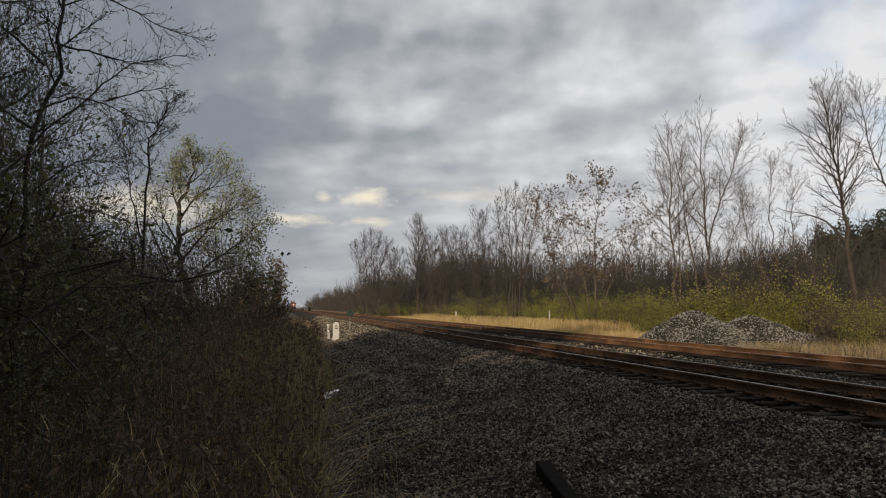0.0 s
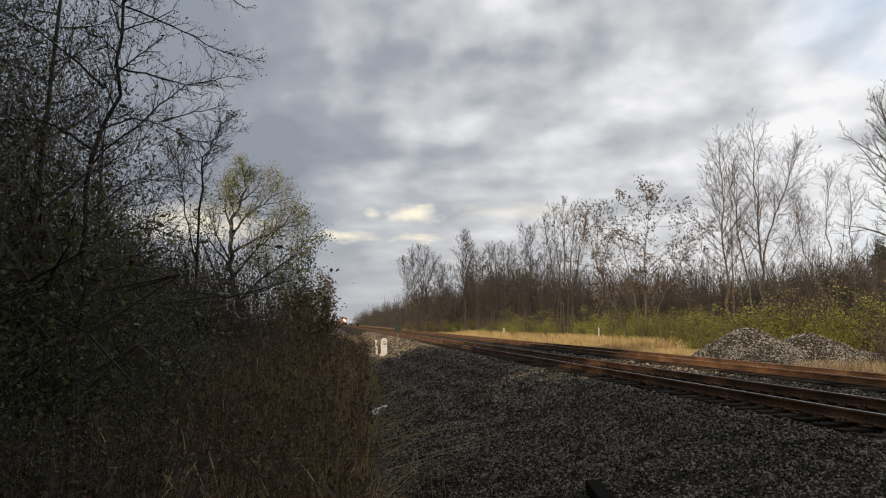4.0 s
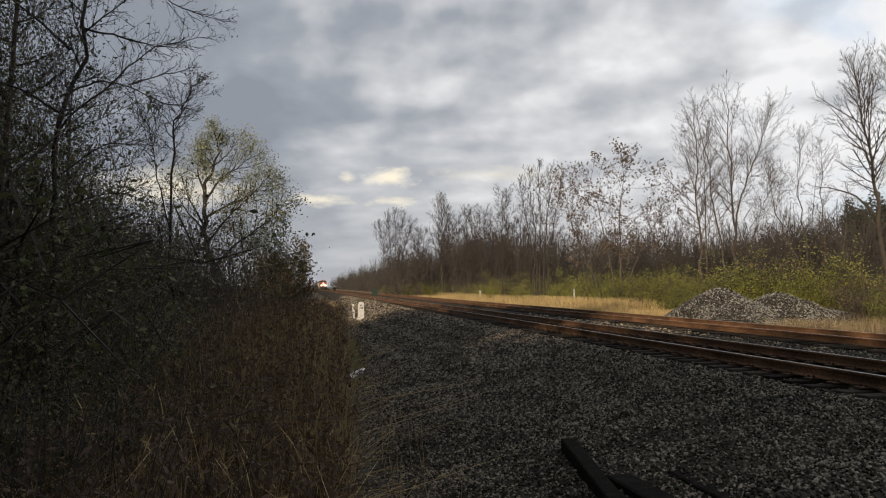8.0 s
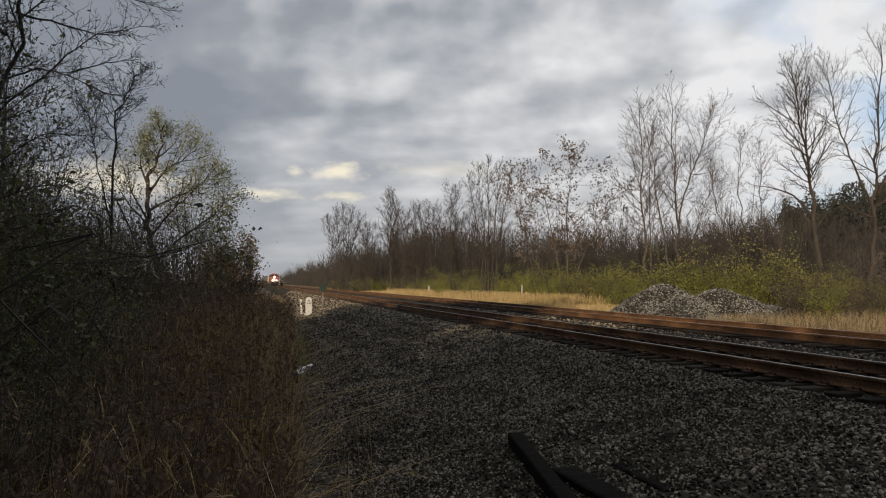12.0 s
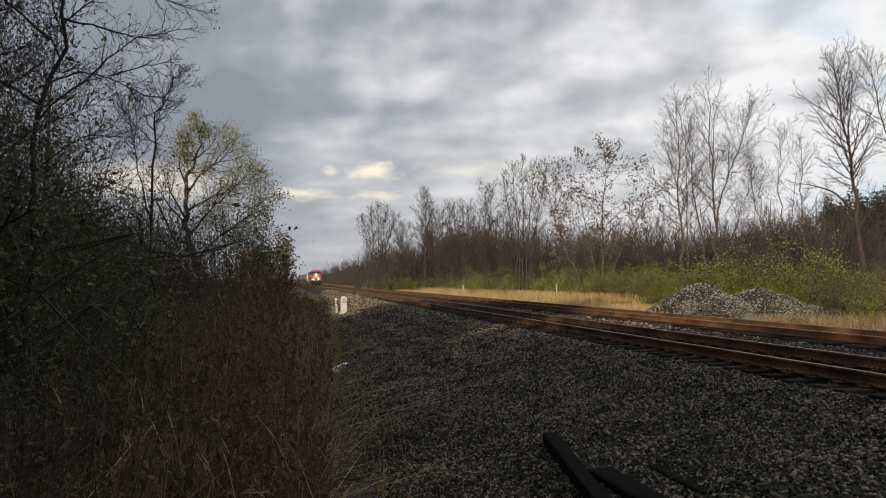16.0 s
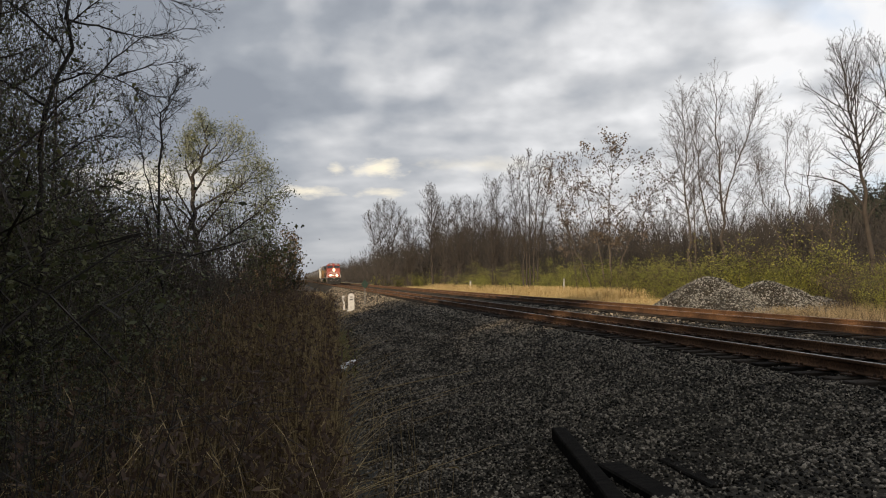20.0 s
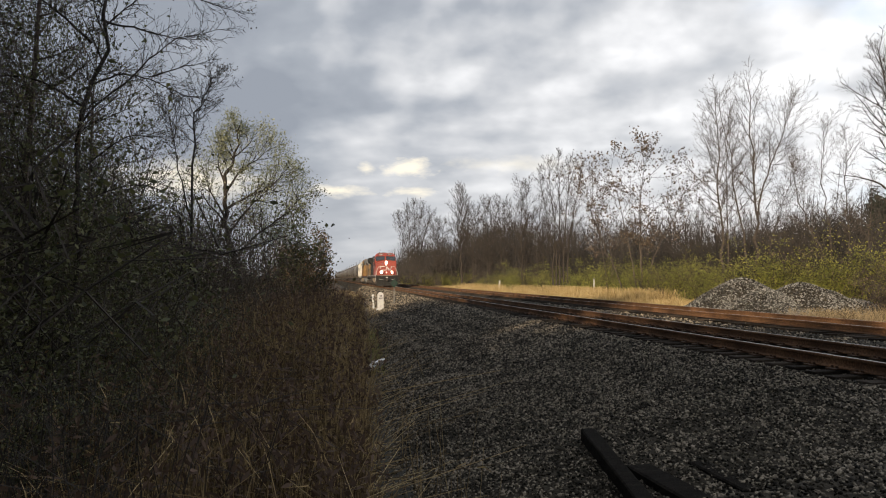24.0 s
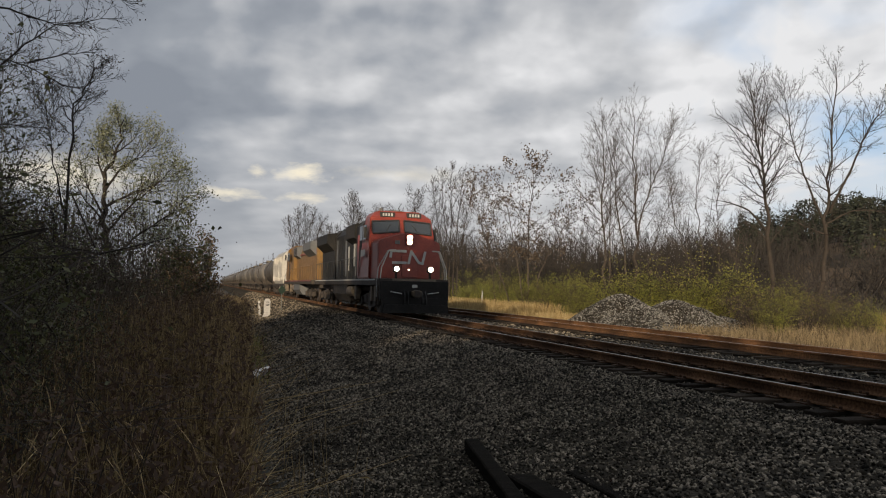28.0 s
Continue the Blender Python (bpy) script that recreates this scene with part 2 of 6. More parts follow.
# ---------------------------------------------------------------- mesh helpers
def npmesh(name, V, F, mats, idx=None, smooth=False):
    """A mesh from numpy arrays of points and of faces with equal corner counts."""
    V, F = np.asarray(V, dtype=np.float32), np.asarray(F, dtype=np.int32)
    me = bpy.data.meshes.new(name)
    n, k = F.shape
    me.vertices.add(len(V)); me.vertices.foreach_set("co", V.ravel())
    me.loops.add(n * k); me.loops.foreach_set("vertex_index", F.ravel())
    me.polygons.add(n)
    me.polygons.foreach_set("loop_start", np.arange(n, dtype=np.int32) * k)
    me.polygons.foreach_set("loop_total", np.full(n, k, dtype=np.int32))
    for mt in (mats if isinstance(mats, (list, tuple)) else [mats]):
        me.materials.append(mt)
    if idx is not None:
        me.polygons.foreach_set("material_index", np.asarray(idx, dtype=np.int32))
    me.polygons.foreach_set("use_smooth", np.full(n, smooth, dtype=bool))
    me.update(calc_edges=True)
    return me


def thing(name, me=None, m=None, label="", category="", group="", kind=""):
    ob = new(name, me)
    if m is not None:
        ob.matrix_basis = m
    return tagged(ob, label, category, group, kind)


def part(name, src, mat, parent, label="", m=None):
    """One mesh object under a thing or a part; src is a bmesh or a mesh."""
    if isinstance(src, bmesh.types.BMesh):
        me = bpy.data.meshes.new(name)
        src.to_mesh(me); src.free()
        me.materials.append(mat)
    else:
        me = src
    ob = new(name, me)
    ob.parent = parent
    if m is not None:
        ob.matrix_basis = m
    if label:
        ob["label"] = label
    return ob


def box(bm, x0, x1, y0, y1, z0, z1, bevel=0.0):
    g = bmesh.ops.create_cube(bm, size=1, matrix=Matrix.Translation(((x0 + x1) / 2, (y0 + y1) / 2, (z0 + z1) / 2)) @ Matrix.Diagonal((abs(x1 - x0), abs(y1 - y0), abs(z1 - z0), 1)))
    if bevel:
        ed = list({e for v in g["verts"] for e in v.link_edges})
        bmesh.ops.bevel(bm, geom=ed, offset=bevel, segments=2, affect="EDGES", profile=0.6)
    return bm


def boxes(*specs, bevel=0.0):
    bm = bmesh.new()
    for s in specs:
        box(bm, *s, bevel=bevel)
    return bm


def cyl(bm, p0, p1, r0, r1=None, n=12, caps=True):
    p0, p1 = Vector(p0), Vector(p1)
    d = p1 - p0
    q = d.to_track_quat("Z", "Y").to_matrix().to_4x4()
    bmesh.ops.create_cone(bm, cap_ends=caps, segments=n, radius1=r0, radius2=r0 if r1 is None else r1, depth=d.length, matrix=Matrix.Translation((p0 + p1) / 2) @ q)
    return bm


def pipe(bm, pts, r, n=8):
    for a, b in zip(pts, pts[1:]):
        cyl(bm, a, b, r, n=n)
    for p in pts[1:-1]:
        bmesh.ops.create_icosphere(bm, subdivisions=1, radius=r * 1.02, matrix=Matrix.Translation(p))
    return bm


def prism(bm, outline, axis, a, b):
    """Extrudes a closed outline of (u, v) along an axis from a to b: 'x' gives u=y, v=z; 'y' gives u=x, v=z; 'z' gives u=x, v=y."""
    def P(u, v, w):
        return {"x": (w, u, v), "y": (u, w, v), "z": (u, v, w)}[axis]
    va, vb = [bm.verts.new(P(u, v, a)) for u, v in outline], [bm.verts.new(P(u, v, b)) for u, v in outline]
    n = len(outline)
    for i in range(n):
        bm.faces.new((va[i], va[(i + 1) % n], vb[(i + 1) % n], vb[i]))
    bm.faces.new(va[::-1]); bm.faces.new(vb)
    bmesh.ops.recalc_face_normals(bm, faces=bm.faces)
    return bm


def tubes(segs, n=4):
    """Tapered tubes for segments (p0, p1, r0, r1) as points and quads."""
    S = np.asarray(segs, dtype=np.float64)
    p0, p1, r0, r1 = S[:, 0:3], S[:, 3:6], S[:, 6], S[:, 7]
    d = p1 - p0
    d /= np.linalg.norm(d, axis=1)[:, None] + 1e-9
    ref = np.where(np.abs(d[:, 2:3]) > 0.9, np.array([[1.0, 0, 0]]), np.array([[0, 0, 1.0]]))
    u = np.cross(d, ref); u /= np.linalg.norm(u, axis=1)[:, None] + 1e-9
    v = np.cross(d, u)
    a = np.arange(n) * 2 * np.pi / n
    ring = u[:, None, :] * np.cos(a)[None, :, None] + v[:, None, :] * np.sin(a)[None, :, None]
    A, B = p0[:, None, :] + ring * r0[:, None, None], p1[:, None, :] + ring * r1[:, None, None]
    V = np.concatenate([A, B], axis=1).reshape(-1, 3)
    base = np.arange(len(S))[:, None, None] * 2 * n
    i = np.arange(n)
    q = np.stack([i, (i + 1) % n, n + (i + 1) % n, n + i], axis=1)[None]
    return V, (base + q).reshape(-1, 4)


def leaf_quads(rng, P, size, flat=0.0, long=1.8):
    """Small leaf blades at points P with random turns, as points and quads."""
    P = np.asarray(P, dtype=np.float64)
    n = len(P)
    a = rng.normal(size=(n, 3)); a[:, 2] *= 1 - flat
    a /= np.linalg.norm(a, axis=1)[:, None] + 1e-9
    b = np.cross(a, rng.normal(size=(n, 3))); b /= np.linalg.norm(b, axis=1)[:, None] + 1e-9
    s = size * rng.uniform(0.6, 1.4, n)[:, None]
    a, b = a * s * long / 2, b * s / 2
    V = np.stack([P - a, P + b * 0.9 - a * 0.1, P + a, P - b * 0.9 - a * 0.1], axis=1).reshape(-1, 3)
    F = np.arange(n * 4).reshape(n, 4)
    return V, F


def grow(rng, height, r, trunks=1, lean=0.05, first=0.3, limbs=14, limb_len=0.35, rise=0.55, sub=5, twigs=4, wob=0.07, fork=0.0,
         taper=0.25, twig_r=0.007, droop=0.0, lvl=3, line=None, arms=(), limb_r=0.5, coarse=False, arm_r=0.6, oval=False):
    """The woody skeleton of a tree: thick segments, thin segments and the ends of the twigs."""
    stems, thin, tips = [], [], []
    thick = []

    def run(p, d, length, r0, r1, level, steps):
        thick = stems[-1]
        pts = [np.array(p)]
        d = np.array(d, dtype=float); d /= np.linalg.norm(d)
        step = length / steps
        for i in range(steps):
            d = d + rng.normal(size=3) * wob * (0.5 if level == 0 else 1)
            d[2] += (0.10 if level else 0.04) * rise - droop * (level >= 2) * 0.35
            d /= np.linalg.norm(d)
            pts.append(pts[-1] + d * step)
            ra, rb = r0 + (r1 - r0) * i / steps, r0 + (r1 - r0) * (i + 1) / steps
            (thick if ra > twig_r * 2.6 else thin).append((*pts[-2], *pts[-1], ra, rb))
        return pts, d

    def child(pts, frac, ang, az, length, ra, level):
        k = frac * (len(pts) - 1)
        i = min(int(k), len(pts) - 2)
        p = pts[i] + (pts[i + 1] - pts[i]) * (k - i)
        ax = pts[i + 1] - pts[i]; ax = ax / np.linalg.norm(ax)
        s = np.cross(ax, [math.cos(az), math.sin(az), 0.3]); s /= np.linalg.norm(s) + 1e-9
        d = ax * math.cos(ang) + s * math.sin(ang)
        steps = 2 if coarse else max(2, min(6, int(length / (0.45 if level < 2 else 0.3))))
        pts2, _ = run(p, d, length, ra, max(twig_r * 0.6, ra * 0.25), level, steps)
        if level >= lvl:
            tips.append(pts2[-1]); tips.append(pts2[len(pts2) // 2])
            return
        n = sub if level == 1 else twigs
        for j in range(n):
            f = rng.uniform(0.25, 1.0)
            child(pts2, f, rng.uniform(0.45, 0.95), rng.uniform(0, 6.283), length * rng.uniform(0.3, 0.6) * (1.15 - 0.5 * f), max(twig_r, ra * 0.42), level + 1)

    for t in range(trunks):
        thick = []
        stems.append(thick)
        az = rng.uniform(0, 6.283)
        sp = lean if trunks == 1 else 0.18
        d = (math.cos(az) * sp + rng.normal() * 0.03, math.sin(az) * sp, 1)
        h = height * (1 if t == 0 else rng.uniform(0.75, 0.98))
        rr = r * (1 if t == 0 else rng.uniform(0.6, 0.95))
        if line is not None and t == 0:
            q = np.array(line, dtype=float); m = len(q) - 1; pts = [q[0]]
            for i in range(m * 4):
                u = (i + 1) / 4; a = min(int(u), m - 1)
                pts.append(q[a] + (q[a + 1] - q[a]) * (u - a) + rng.normal(size=3) * 0.02)
                thick.append((*pts[-2], *pts[-1], rr * (1 - 0.93 * i / (m * 4)), rr * (1 - 0.93 * (i + 1) / (m * 4))))
        else:
            pts, _ = run((math.cos(az) * 0.1 * (trunks > 1), math.sin(az) * 0.1 * (trunks > 1), -0.3), d, h + 0.3, rr, rr * taper * 0.3, 0, 5 if coarse else 12)
        for f, a_az, a_el, a_len in (arms if t == 0 else ()):
            k = f * (len(pts) - 1); i = min(int(k), len(pts) - 2)
            d = (math.cos(a_el) * math.cos(a_az), math.cos(a_el) * math.sin(a_az), math.sin(a_el))
            p2, _ = run(pts[i] + (pts[i + 1] - pts[i]) * (k - i), d, a_len, rr * (1 - f) * arm_r + 0.008, twig_r, 1, 8)
            for j in range(sub * 2):
                g = rng.uniform(0.15, 1.0)
                child(p2, g, rng.uniform(0.4, 0.9), rng.uniform(0, 6.283), a_len * rng.uniform(0.25, 0.5) * (1.2 - 0.6 * g), max(twig_r * 1.6, rr * (1 - f) * 0.18), 2)
        for j in range(limbs):
            f = first + (1 - first) * (j + rng.uniform(0, 1)) / limbs
            u = (f - first) / (1 - first)
            grow_by = 0.30 + 0.85 * math.sin(math.pi * (0.14 + 0.76 * u)) if oval else 1.2 - 0.85 * u
            child(pts, min(f, 0.99), rng.uniform(0.5, 0.85) * (1.15 - rise * 0.3), rng.uniform(0, 6.283), h * limb_len * grow_by * rng.uniform(0.7, 1.15), rr * (1.0 - f) * limb_r + rr * 0.06, 1)
    return stems, thin, np.array(tips)


def limb_tree(rng, stems, first=0.35, n=30, spread=2.0, levels=3, twig_r=0.008, up=0.055, ang=(1.0, 0.5), arms=(), wob=0.06, fill=1.0, nodes=5, prof=0.55):
    """A tree of given stems (line of (across, deep, height), radius) with rising limbs that bear branches and twigs.
    arms: limbs with a line of their own and a radius. prof: where along the crown the limbs are longest."""
    thick, thin, tips = [], [], []
    gold = 2.39996

    def add(p, q, r0, r1, to):
        to.append((*p, *q, r0, r1))

    def bough(p, d, length, r, level):
        k = max(2, nodes + 1 - level - (level > 2))
        step = length / k
        az = rng.uniform(0, 6.283)
        for i in range(k):
            d = d + rng.normal(size=3) * wob * (0.7 + 0.3 * level)
            d[2] += up * (1.0 if level < 3 else 0.5)
            d /= np.linalg.norm(d)
            q = p + d * step
            r1 = max(twig_r * 0.55, r * (1 - 0.75 / k))
            add(p, q, r, r1, thin)
            p, r = q, r1
            if level < levels:
                for _ in range(1 + (rng.random() < 0.45 * fill)):
                    az += gold + rng.normal() * 0.3
                    fork(p, d, rng.uniform(0.5, 0.85), az, length * (1.0 - 0.62 * (i + 1) / k) * rng.uniform(0.42, 0.72), max(twig_r, r * 0.6), level + 1)
        tips.append(p)

    def fork(p, d, a, az, length, r, level):
        e = np.cross(d, [0.31, 0.17, 0.93]); e /= np.linalg.norm(e) + 1e-9
        f = np.cross(d, e)
        bough(p, d * math.cos(a) + (e * math.cos(az) + f * math.sin(az)) * math.sin(a), length, r, level)

    def course(line, r0, r1, m):
        q = np.array(line, dtype=float)
        t = np.linspace(0, len(q) - 1, m * (len(q) - 1) + 1)
        pts = np.column_stack([np.interp(t, np.arange(len(q)), q[:, c]) for c in range(3)])
        for _ in range(2):
            pts[1:-1] = pts[1:-1] * 0.5 + (pts[:-2] + pts[2:]) * 0.25
        pts[1:-1] += rng.normal(size=(len(pts) - 2, 3)) * 0.006 * np.linalg.norm(q[-1] - q[0])
        rr = r0 + (r1 - r0) * np.linspace(0, 1, len(pts)) ** 0.85
        for i in range(len(pts) - 1):
            add(pts[i], pts[i + 1], rr[i], rr[i + 1], thick[-1])
        return pts, rr

    def clothe(pts, rr, count, f0, reach, lev):
        az = rng.uniform(0, 6.283)
        for j in range(count):
            f = f0 + (0.985 - f0) * (j + rng.random()) / count
            u = (f - f0) / (1 - f0)
            k = f * (len(pts) - 1); i = min(int(k), len(pts) - 2)
            p = pts[i] + (pts[i + 1] - pts[i]) * (k - i)
            d = pts[i + 1] - pts[i]; d = d / np.linalg.norm(d)
            env = 0.32 + 0.68 * math.sin(math.pi * min(1, (u / prof * 0.5 if u < prof else 0.5 + 0.5 * (u - prof) / (1.12 - prof))))
            az += gold + rng.normal() * 0.35
            fork(p, d, ang[0] + (ang[1] - ang[0]) * u + rng.normal() * 0.08, az, reach * env * rng.uniform(0.65, 1.15), max(twig_r * 1.3, min(rr[i] * 0.6, 0.015 * reach * env + twig_r)), lev)

    for line, r in stems:
        thick.append([])
        pts, rr = course(line, r, max(twig_r, r * 0.12), 5)
        clothe(pts, rr, n, first, spread, 1)
    for line, r, reach, cnt in arms:
        pts, rr = course(line, r, twig_r, 4)
        clothe(pts, rr, cnt, 0.2, reach, 2)
    return [t for t in thick if t], thin, np.array(tips)


def faced(bearing, x, y, dz=0.0):
    """At the ground, with the tree's 'across' pointing to the right as one looks along the bearing."""
    return pose(x, y, float(ground_z(x, y)) + dz, 0, 0, -bearing)


def tree_thing(name, m, label, skel, bark, twig, leaves=None, cat="tree", group=""):
    """leaves: (points, size, material name, blade length ratio, rng)."""
    thick, thin, tips = skel
    ob = thing(name, None, m, label, cat, group)
    for stem in thick:
        V, F = tubes(stem, 6)
        part("trunk", npmesh("trunk", V, F, M[bark], smooth=True), None, ob)
    if len(thin):
        V, F = tubes(thin, 3)
        part("crown", npmesh("crown", V, F, M[twig], smooth=True), None, ob)
    if leaves:
        P, size, mat, lng, rng = leaves
        V, F = leaf_quads(rng, P, size, 0.0, lng)
        part("foliage", npmesh("foliage", V, F, M[mat]), None, ob)
    return ob

# ---------------------------------------------------------------- the lie of the land
# +y runs along the tracks, away from the standpoint; z = 0 is the top of the rails
NEAR_X, FAR_X = 8.18, 13.02           # centre lines of the two tracks
TIE_TOP = -0.19


def sm(a, b, v):
    t = np.clip((v - a) / (b - a), 0, 1)
    return t * t * (3 - 2 * t)


def ditch_x(y):
    return 0.30 + 0.045 * np.clip(y, 0, 90)


def wob2(x, y, s, seed=0.0):
    """Cheap smooth unevenness, about -1 to 1."""
    return (np.sin(x * 1.7 * s + 1.3 * seed + 0.9 * np.sin(y * 1.1 * s + seed)) + np.sin(y * 1.9 * s + 2.1 * seed + 1.1 * np.sin(x * 1.3 * s)) + 0.6 * np.sin((x + y) * 3.1 * s + seed)) / 2.6


def ground_z(x, y):
    x, y = np.asarray(x, dtype=float), np.asarray(y, dtype=float)
    xd = ditch_x(y)
    left = -1.08 + 0.35 * sm(-3, -9, x) + 0.05 * wob2(x, y, 0.8)
    slope = -1.22 + 0.90 * np.clip((x - xd - 0.35) / (5.7 - xd - 0.35), 0, 1) + (0.05 * wob2(x, y, 0.55, 2) + 0.075 * np.sin(4.6 * x + 0.10 * y + 0.8 * np.sin(0.5 * y)) * sm(13, 24, y)) * sm(5.9, 4.5, x)
    z = np.where(x < xd, left + (-1.24 - left) * sm(xd - 1.3, xd - 0.2, x), np.maximum(slope, -1.24))
    bed = -0.30 + 0.05 * sm(5.7, 6.6, x)
    z = np.where(x > 5.7, bed, z)
    z = np.where(x > 10.2, np.where(x < 11.0, -0.25 - 0.06 * np.sin((x - 10.2) / 0.8 * np.pi), z), z)
    right = -0.25 - 0.45 * sm(15.0, 17.2, x) + 0.06 * wob2(x, y, 0.35, 4) * sm(16.5, 20, x)
    z = np.where(x > 15.0, right, z)
    hill = 15.5 * sm(72, 140, x) * (0.12 + 0.88 * sm(265, 140, y)) + 5.0 * sm(120, 320, x) * sm(900, 200, y)
    z = z + hill + 9.0 * sm(-160, -420, x) + 0.4 * wob2(x, y, 0.03, 1) * sm(60, 120, np.abs(x))
    pad = -0.36 + 0.02 * wob2(x, y, 2.2, 3)
    k = sm(4.75, 4.05, y - 0.38 * np.clip(x, 0, 12)) * sm(-2.2, -1.0, x) * sm(6.5, 5.2, x)
    return z + (np.maximum(z, pad) - z) * k


def build_ground():
    xs = np.unique(np.round(np.concatenate([-np.geomspace(14, 3500, 26), np.arange(-14, -4, 0.7), np.arange(-4, 7.2, 0.2), np.arange(7.2, 18, 0.3),
                                            np.arange(18, 40, 1.5), np.geomspace(40, 3500, 44)]), 3))
    ys = np.unique(np.round(np.concatenate([-np.geomspace(4, 3500, 22), np.arange(-4, 24, 0.2), np.arange(24, 60, 0.5), np.arange(60, 140, 2.0), np.geomspace(140, 4500, 48)]), 3))
    X, Y = np.meshgrid(xs, ys)
    V = np.stack([X, Y, ground_z(X, Y)], axis=2).reshape(-1, 3)
    nx, ny = len(xs), len(ys)
    i, j = np.meshgrid(np.arange(nx - 1), np.arange(ny - 1))
    a = (j * nx + i).ravel()
    F = np.stack([a, a + 1, a + nx + 1, a + nx], axis=1)
    c = V[F].mean(axis=1)
    edge = 0.35 * wob2(c[:, 0], c[:, 1], 1.6, 5)
    k = np.full(len(F), 1)                                            # soil
    xd = ditch_x(c[:, 1])
    k[(c[:, 0] > xd + 0.2 + 0.4 * edge) & (c[:, 0] < 16.2 + edge)] = 0   # ballast
    k[(c[:, 0] > -1.6) & (c[:, 1] < 5.6) & (c[:, 0] < 7)] = 0
    k[(c[:, 0] > xd - 0.35) & (c[:, 0] < xd + 0.25) & (c[:, 1] > 6.5)] = 3  # mud in the ditch
    k[(c[:, 0] >= 16.2 + edge) & (c[:, 0] < 26)] = 2                  # dry grass
    k[c[:, 0] >= 26] = 4
    k[c[:, 0] < -30] = 4
    k[(c[:, 0] > 27) & (c[:, 0] < 72) & (c[:, 1] < 58)] = 5                # rough field in the clearing
    thing("ground", npmesh("ground", V, F, [M["ballast"], M["soil"], M["straw_ground"], M["mud"], M["wood_ground"], M["field"]], k, True), None,
          "gravel railway bank with a muddy ditch and dry grass beyond", "ground", kind="structure")


build_ground()


# ---------------------------------------------------------------- tracks
RAIL = [(-0.076, -0.172), (0.076, -0.172), (0.076, -0.160), (0.018, -0.142), (0.009, -0.125), (0.009, -0.052), (0.036, -0.040), (0.037, -0.012), (0.028, 0.0),
        (-0.028, 0.0), (-0.037, -0.012), (-0.036, -0.040), (-0.009, -0.052), (-0.009, -0.125), (-0.018, -0.142), (-0.076, -0.160)]


def rail_mesh(y0, y1):
    ys = np.concatenate([np.arange(y0, min(y1, 150), 6.0), np.geomspace(150, y1, 14)])
    n = len(RAIL)
    V = np.array([(u, y, v) for y in ys for u, v in RAIL])
    F, k = [], []
    for j in range(len(ys) - 1):
        for i in range(n):
            F.append((j * n + i, j * n + (i + 1) % n, (j + 1) * n + (i + 1) % n, (j + 1) * n + i))
            k.append(1 if i == 8 else 0)
    return npmesh("rail", V, F, [M["rail_side"], M["rail_top"]], k)


def build_tracks():
    rng = np.random.default_rng(5)
    rail = rail_mesh(-60, 1600)
    tm = []
    for s in range(3):
        bm = boxes((-1.30, 1.30, -0.115, 0.115, -0.17, 0.0), bevel=0.018)
        for v in bm.verts:
            v.co += Vector((0, 0.008 * math.sin(v.co.x * 7 + s), 0.006 * math.sin(v.co.x * 11 + 2 * s)))
        me = bpy.data.meshes.new("tie"); bm.to_mesh(me); bm.free(); me.materials.append(M["tie"]); tm.append(me)
    bm = boxes((-0.18, 0.18, -0.095, 0.095, -0.002, 0.016))
    for sx in (-1, 1):
        for sy in (-1, 1):
            box(bm, sx * 0.10 - 0.014, sx * 0.10 + 0.014, sy * 0.055 - 0.014, sy * 0.055 + 0.014, 0.016, 0.05)
    pm = bpy.data.meshes.new("tie_plate"); bm.to_mesh(pm); bm.free(); pm.materials.append(M["plate"])
    for cx, lab in ((NEAR_X, "rusty railway track on timber ties, nearer the ditch"), (FAR_X, "rusty railway track on timber ties, beside dry grass")):
        tr = thing("railway_track", None, pose(cx, 0, 0), lab, "track", "parallel tracks", "structure")
        for s in (-1, 1):
            part("rail", rail, None, tr, m=pose(s * 0.7525, 0, 0))
        y, near = -12.0, 0
        farV, farF = [], []
        while y < 420:
            dz, rz, dx = rng.uniform(-0.012, 0.006), rng.normal() * 0.9, rng.normal() * 0.03
            if y < 66:
                part("tie", tm[rng.integers(3)], None, tr, m=pose(dx, y, TIE_TOP + dz, 0, 0, rz))
                if 2 < y < 38 and cx == NEAR_X:
                    for s in (-1, 1):
                        part("tie_plate", pm, None, tr, m=pose(s * 0.7525, y, TIE_TOP + 0.004))
            else:
                b = len(farV) * 1
                for zz in (-0.1, TIE_TOP + 0.0):
                    for xx, yy in ((-1.3, -0.11), (1.3, -0.11), (1.3, 0.11), (-1.3, 0.11)):
                        farV.append((xx + dx, y + yy, (TIE_TOP - 0.15 if zz == -0.1 else TIE_TOP) + dz))
                farF += [(b + 4, b + 5, b + 6, b + 7), (b, b + 1, b + 5, b + 4), (b + 3, b, b + 4, b + 7), (b + 1, b + 2, b + 6, b + 5)]
            y += 0.53 + rng.uniform(-0.025, 0.025)
        far = part("distant_ties", npmesh("distant_ties", farV, farF, M["tie"]), None, tr)
        far["kind"] = "stuff"


build_tracks()


def polar(bearing, dist):
    """Plan position by compass bearing from the track's direction and by distance from the standpoint."""
    return dist * math.sin(radians(bearing)), dist * math.cos(radians(bearing))


def at_ground(x, y, dz=0.0, rz=0.0, rx=0.0, ry=0.0):
    return pose(x, y, float(ground_z(x, y)) + dz, rx, ry, rz)


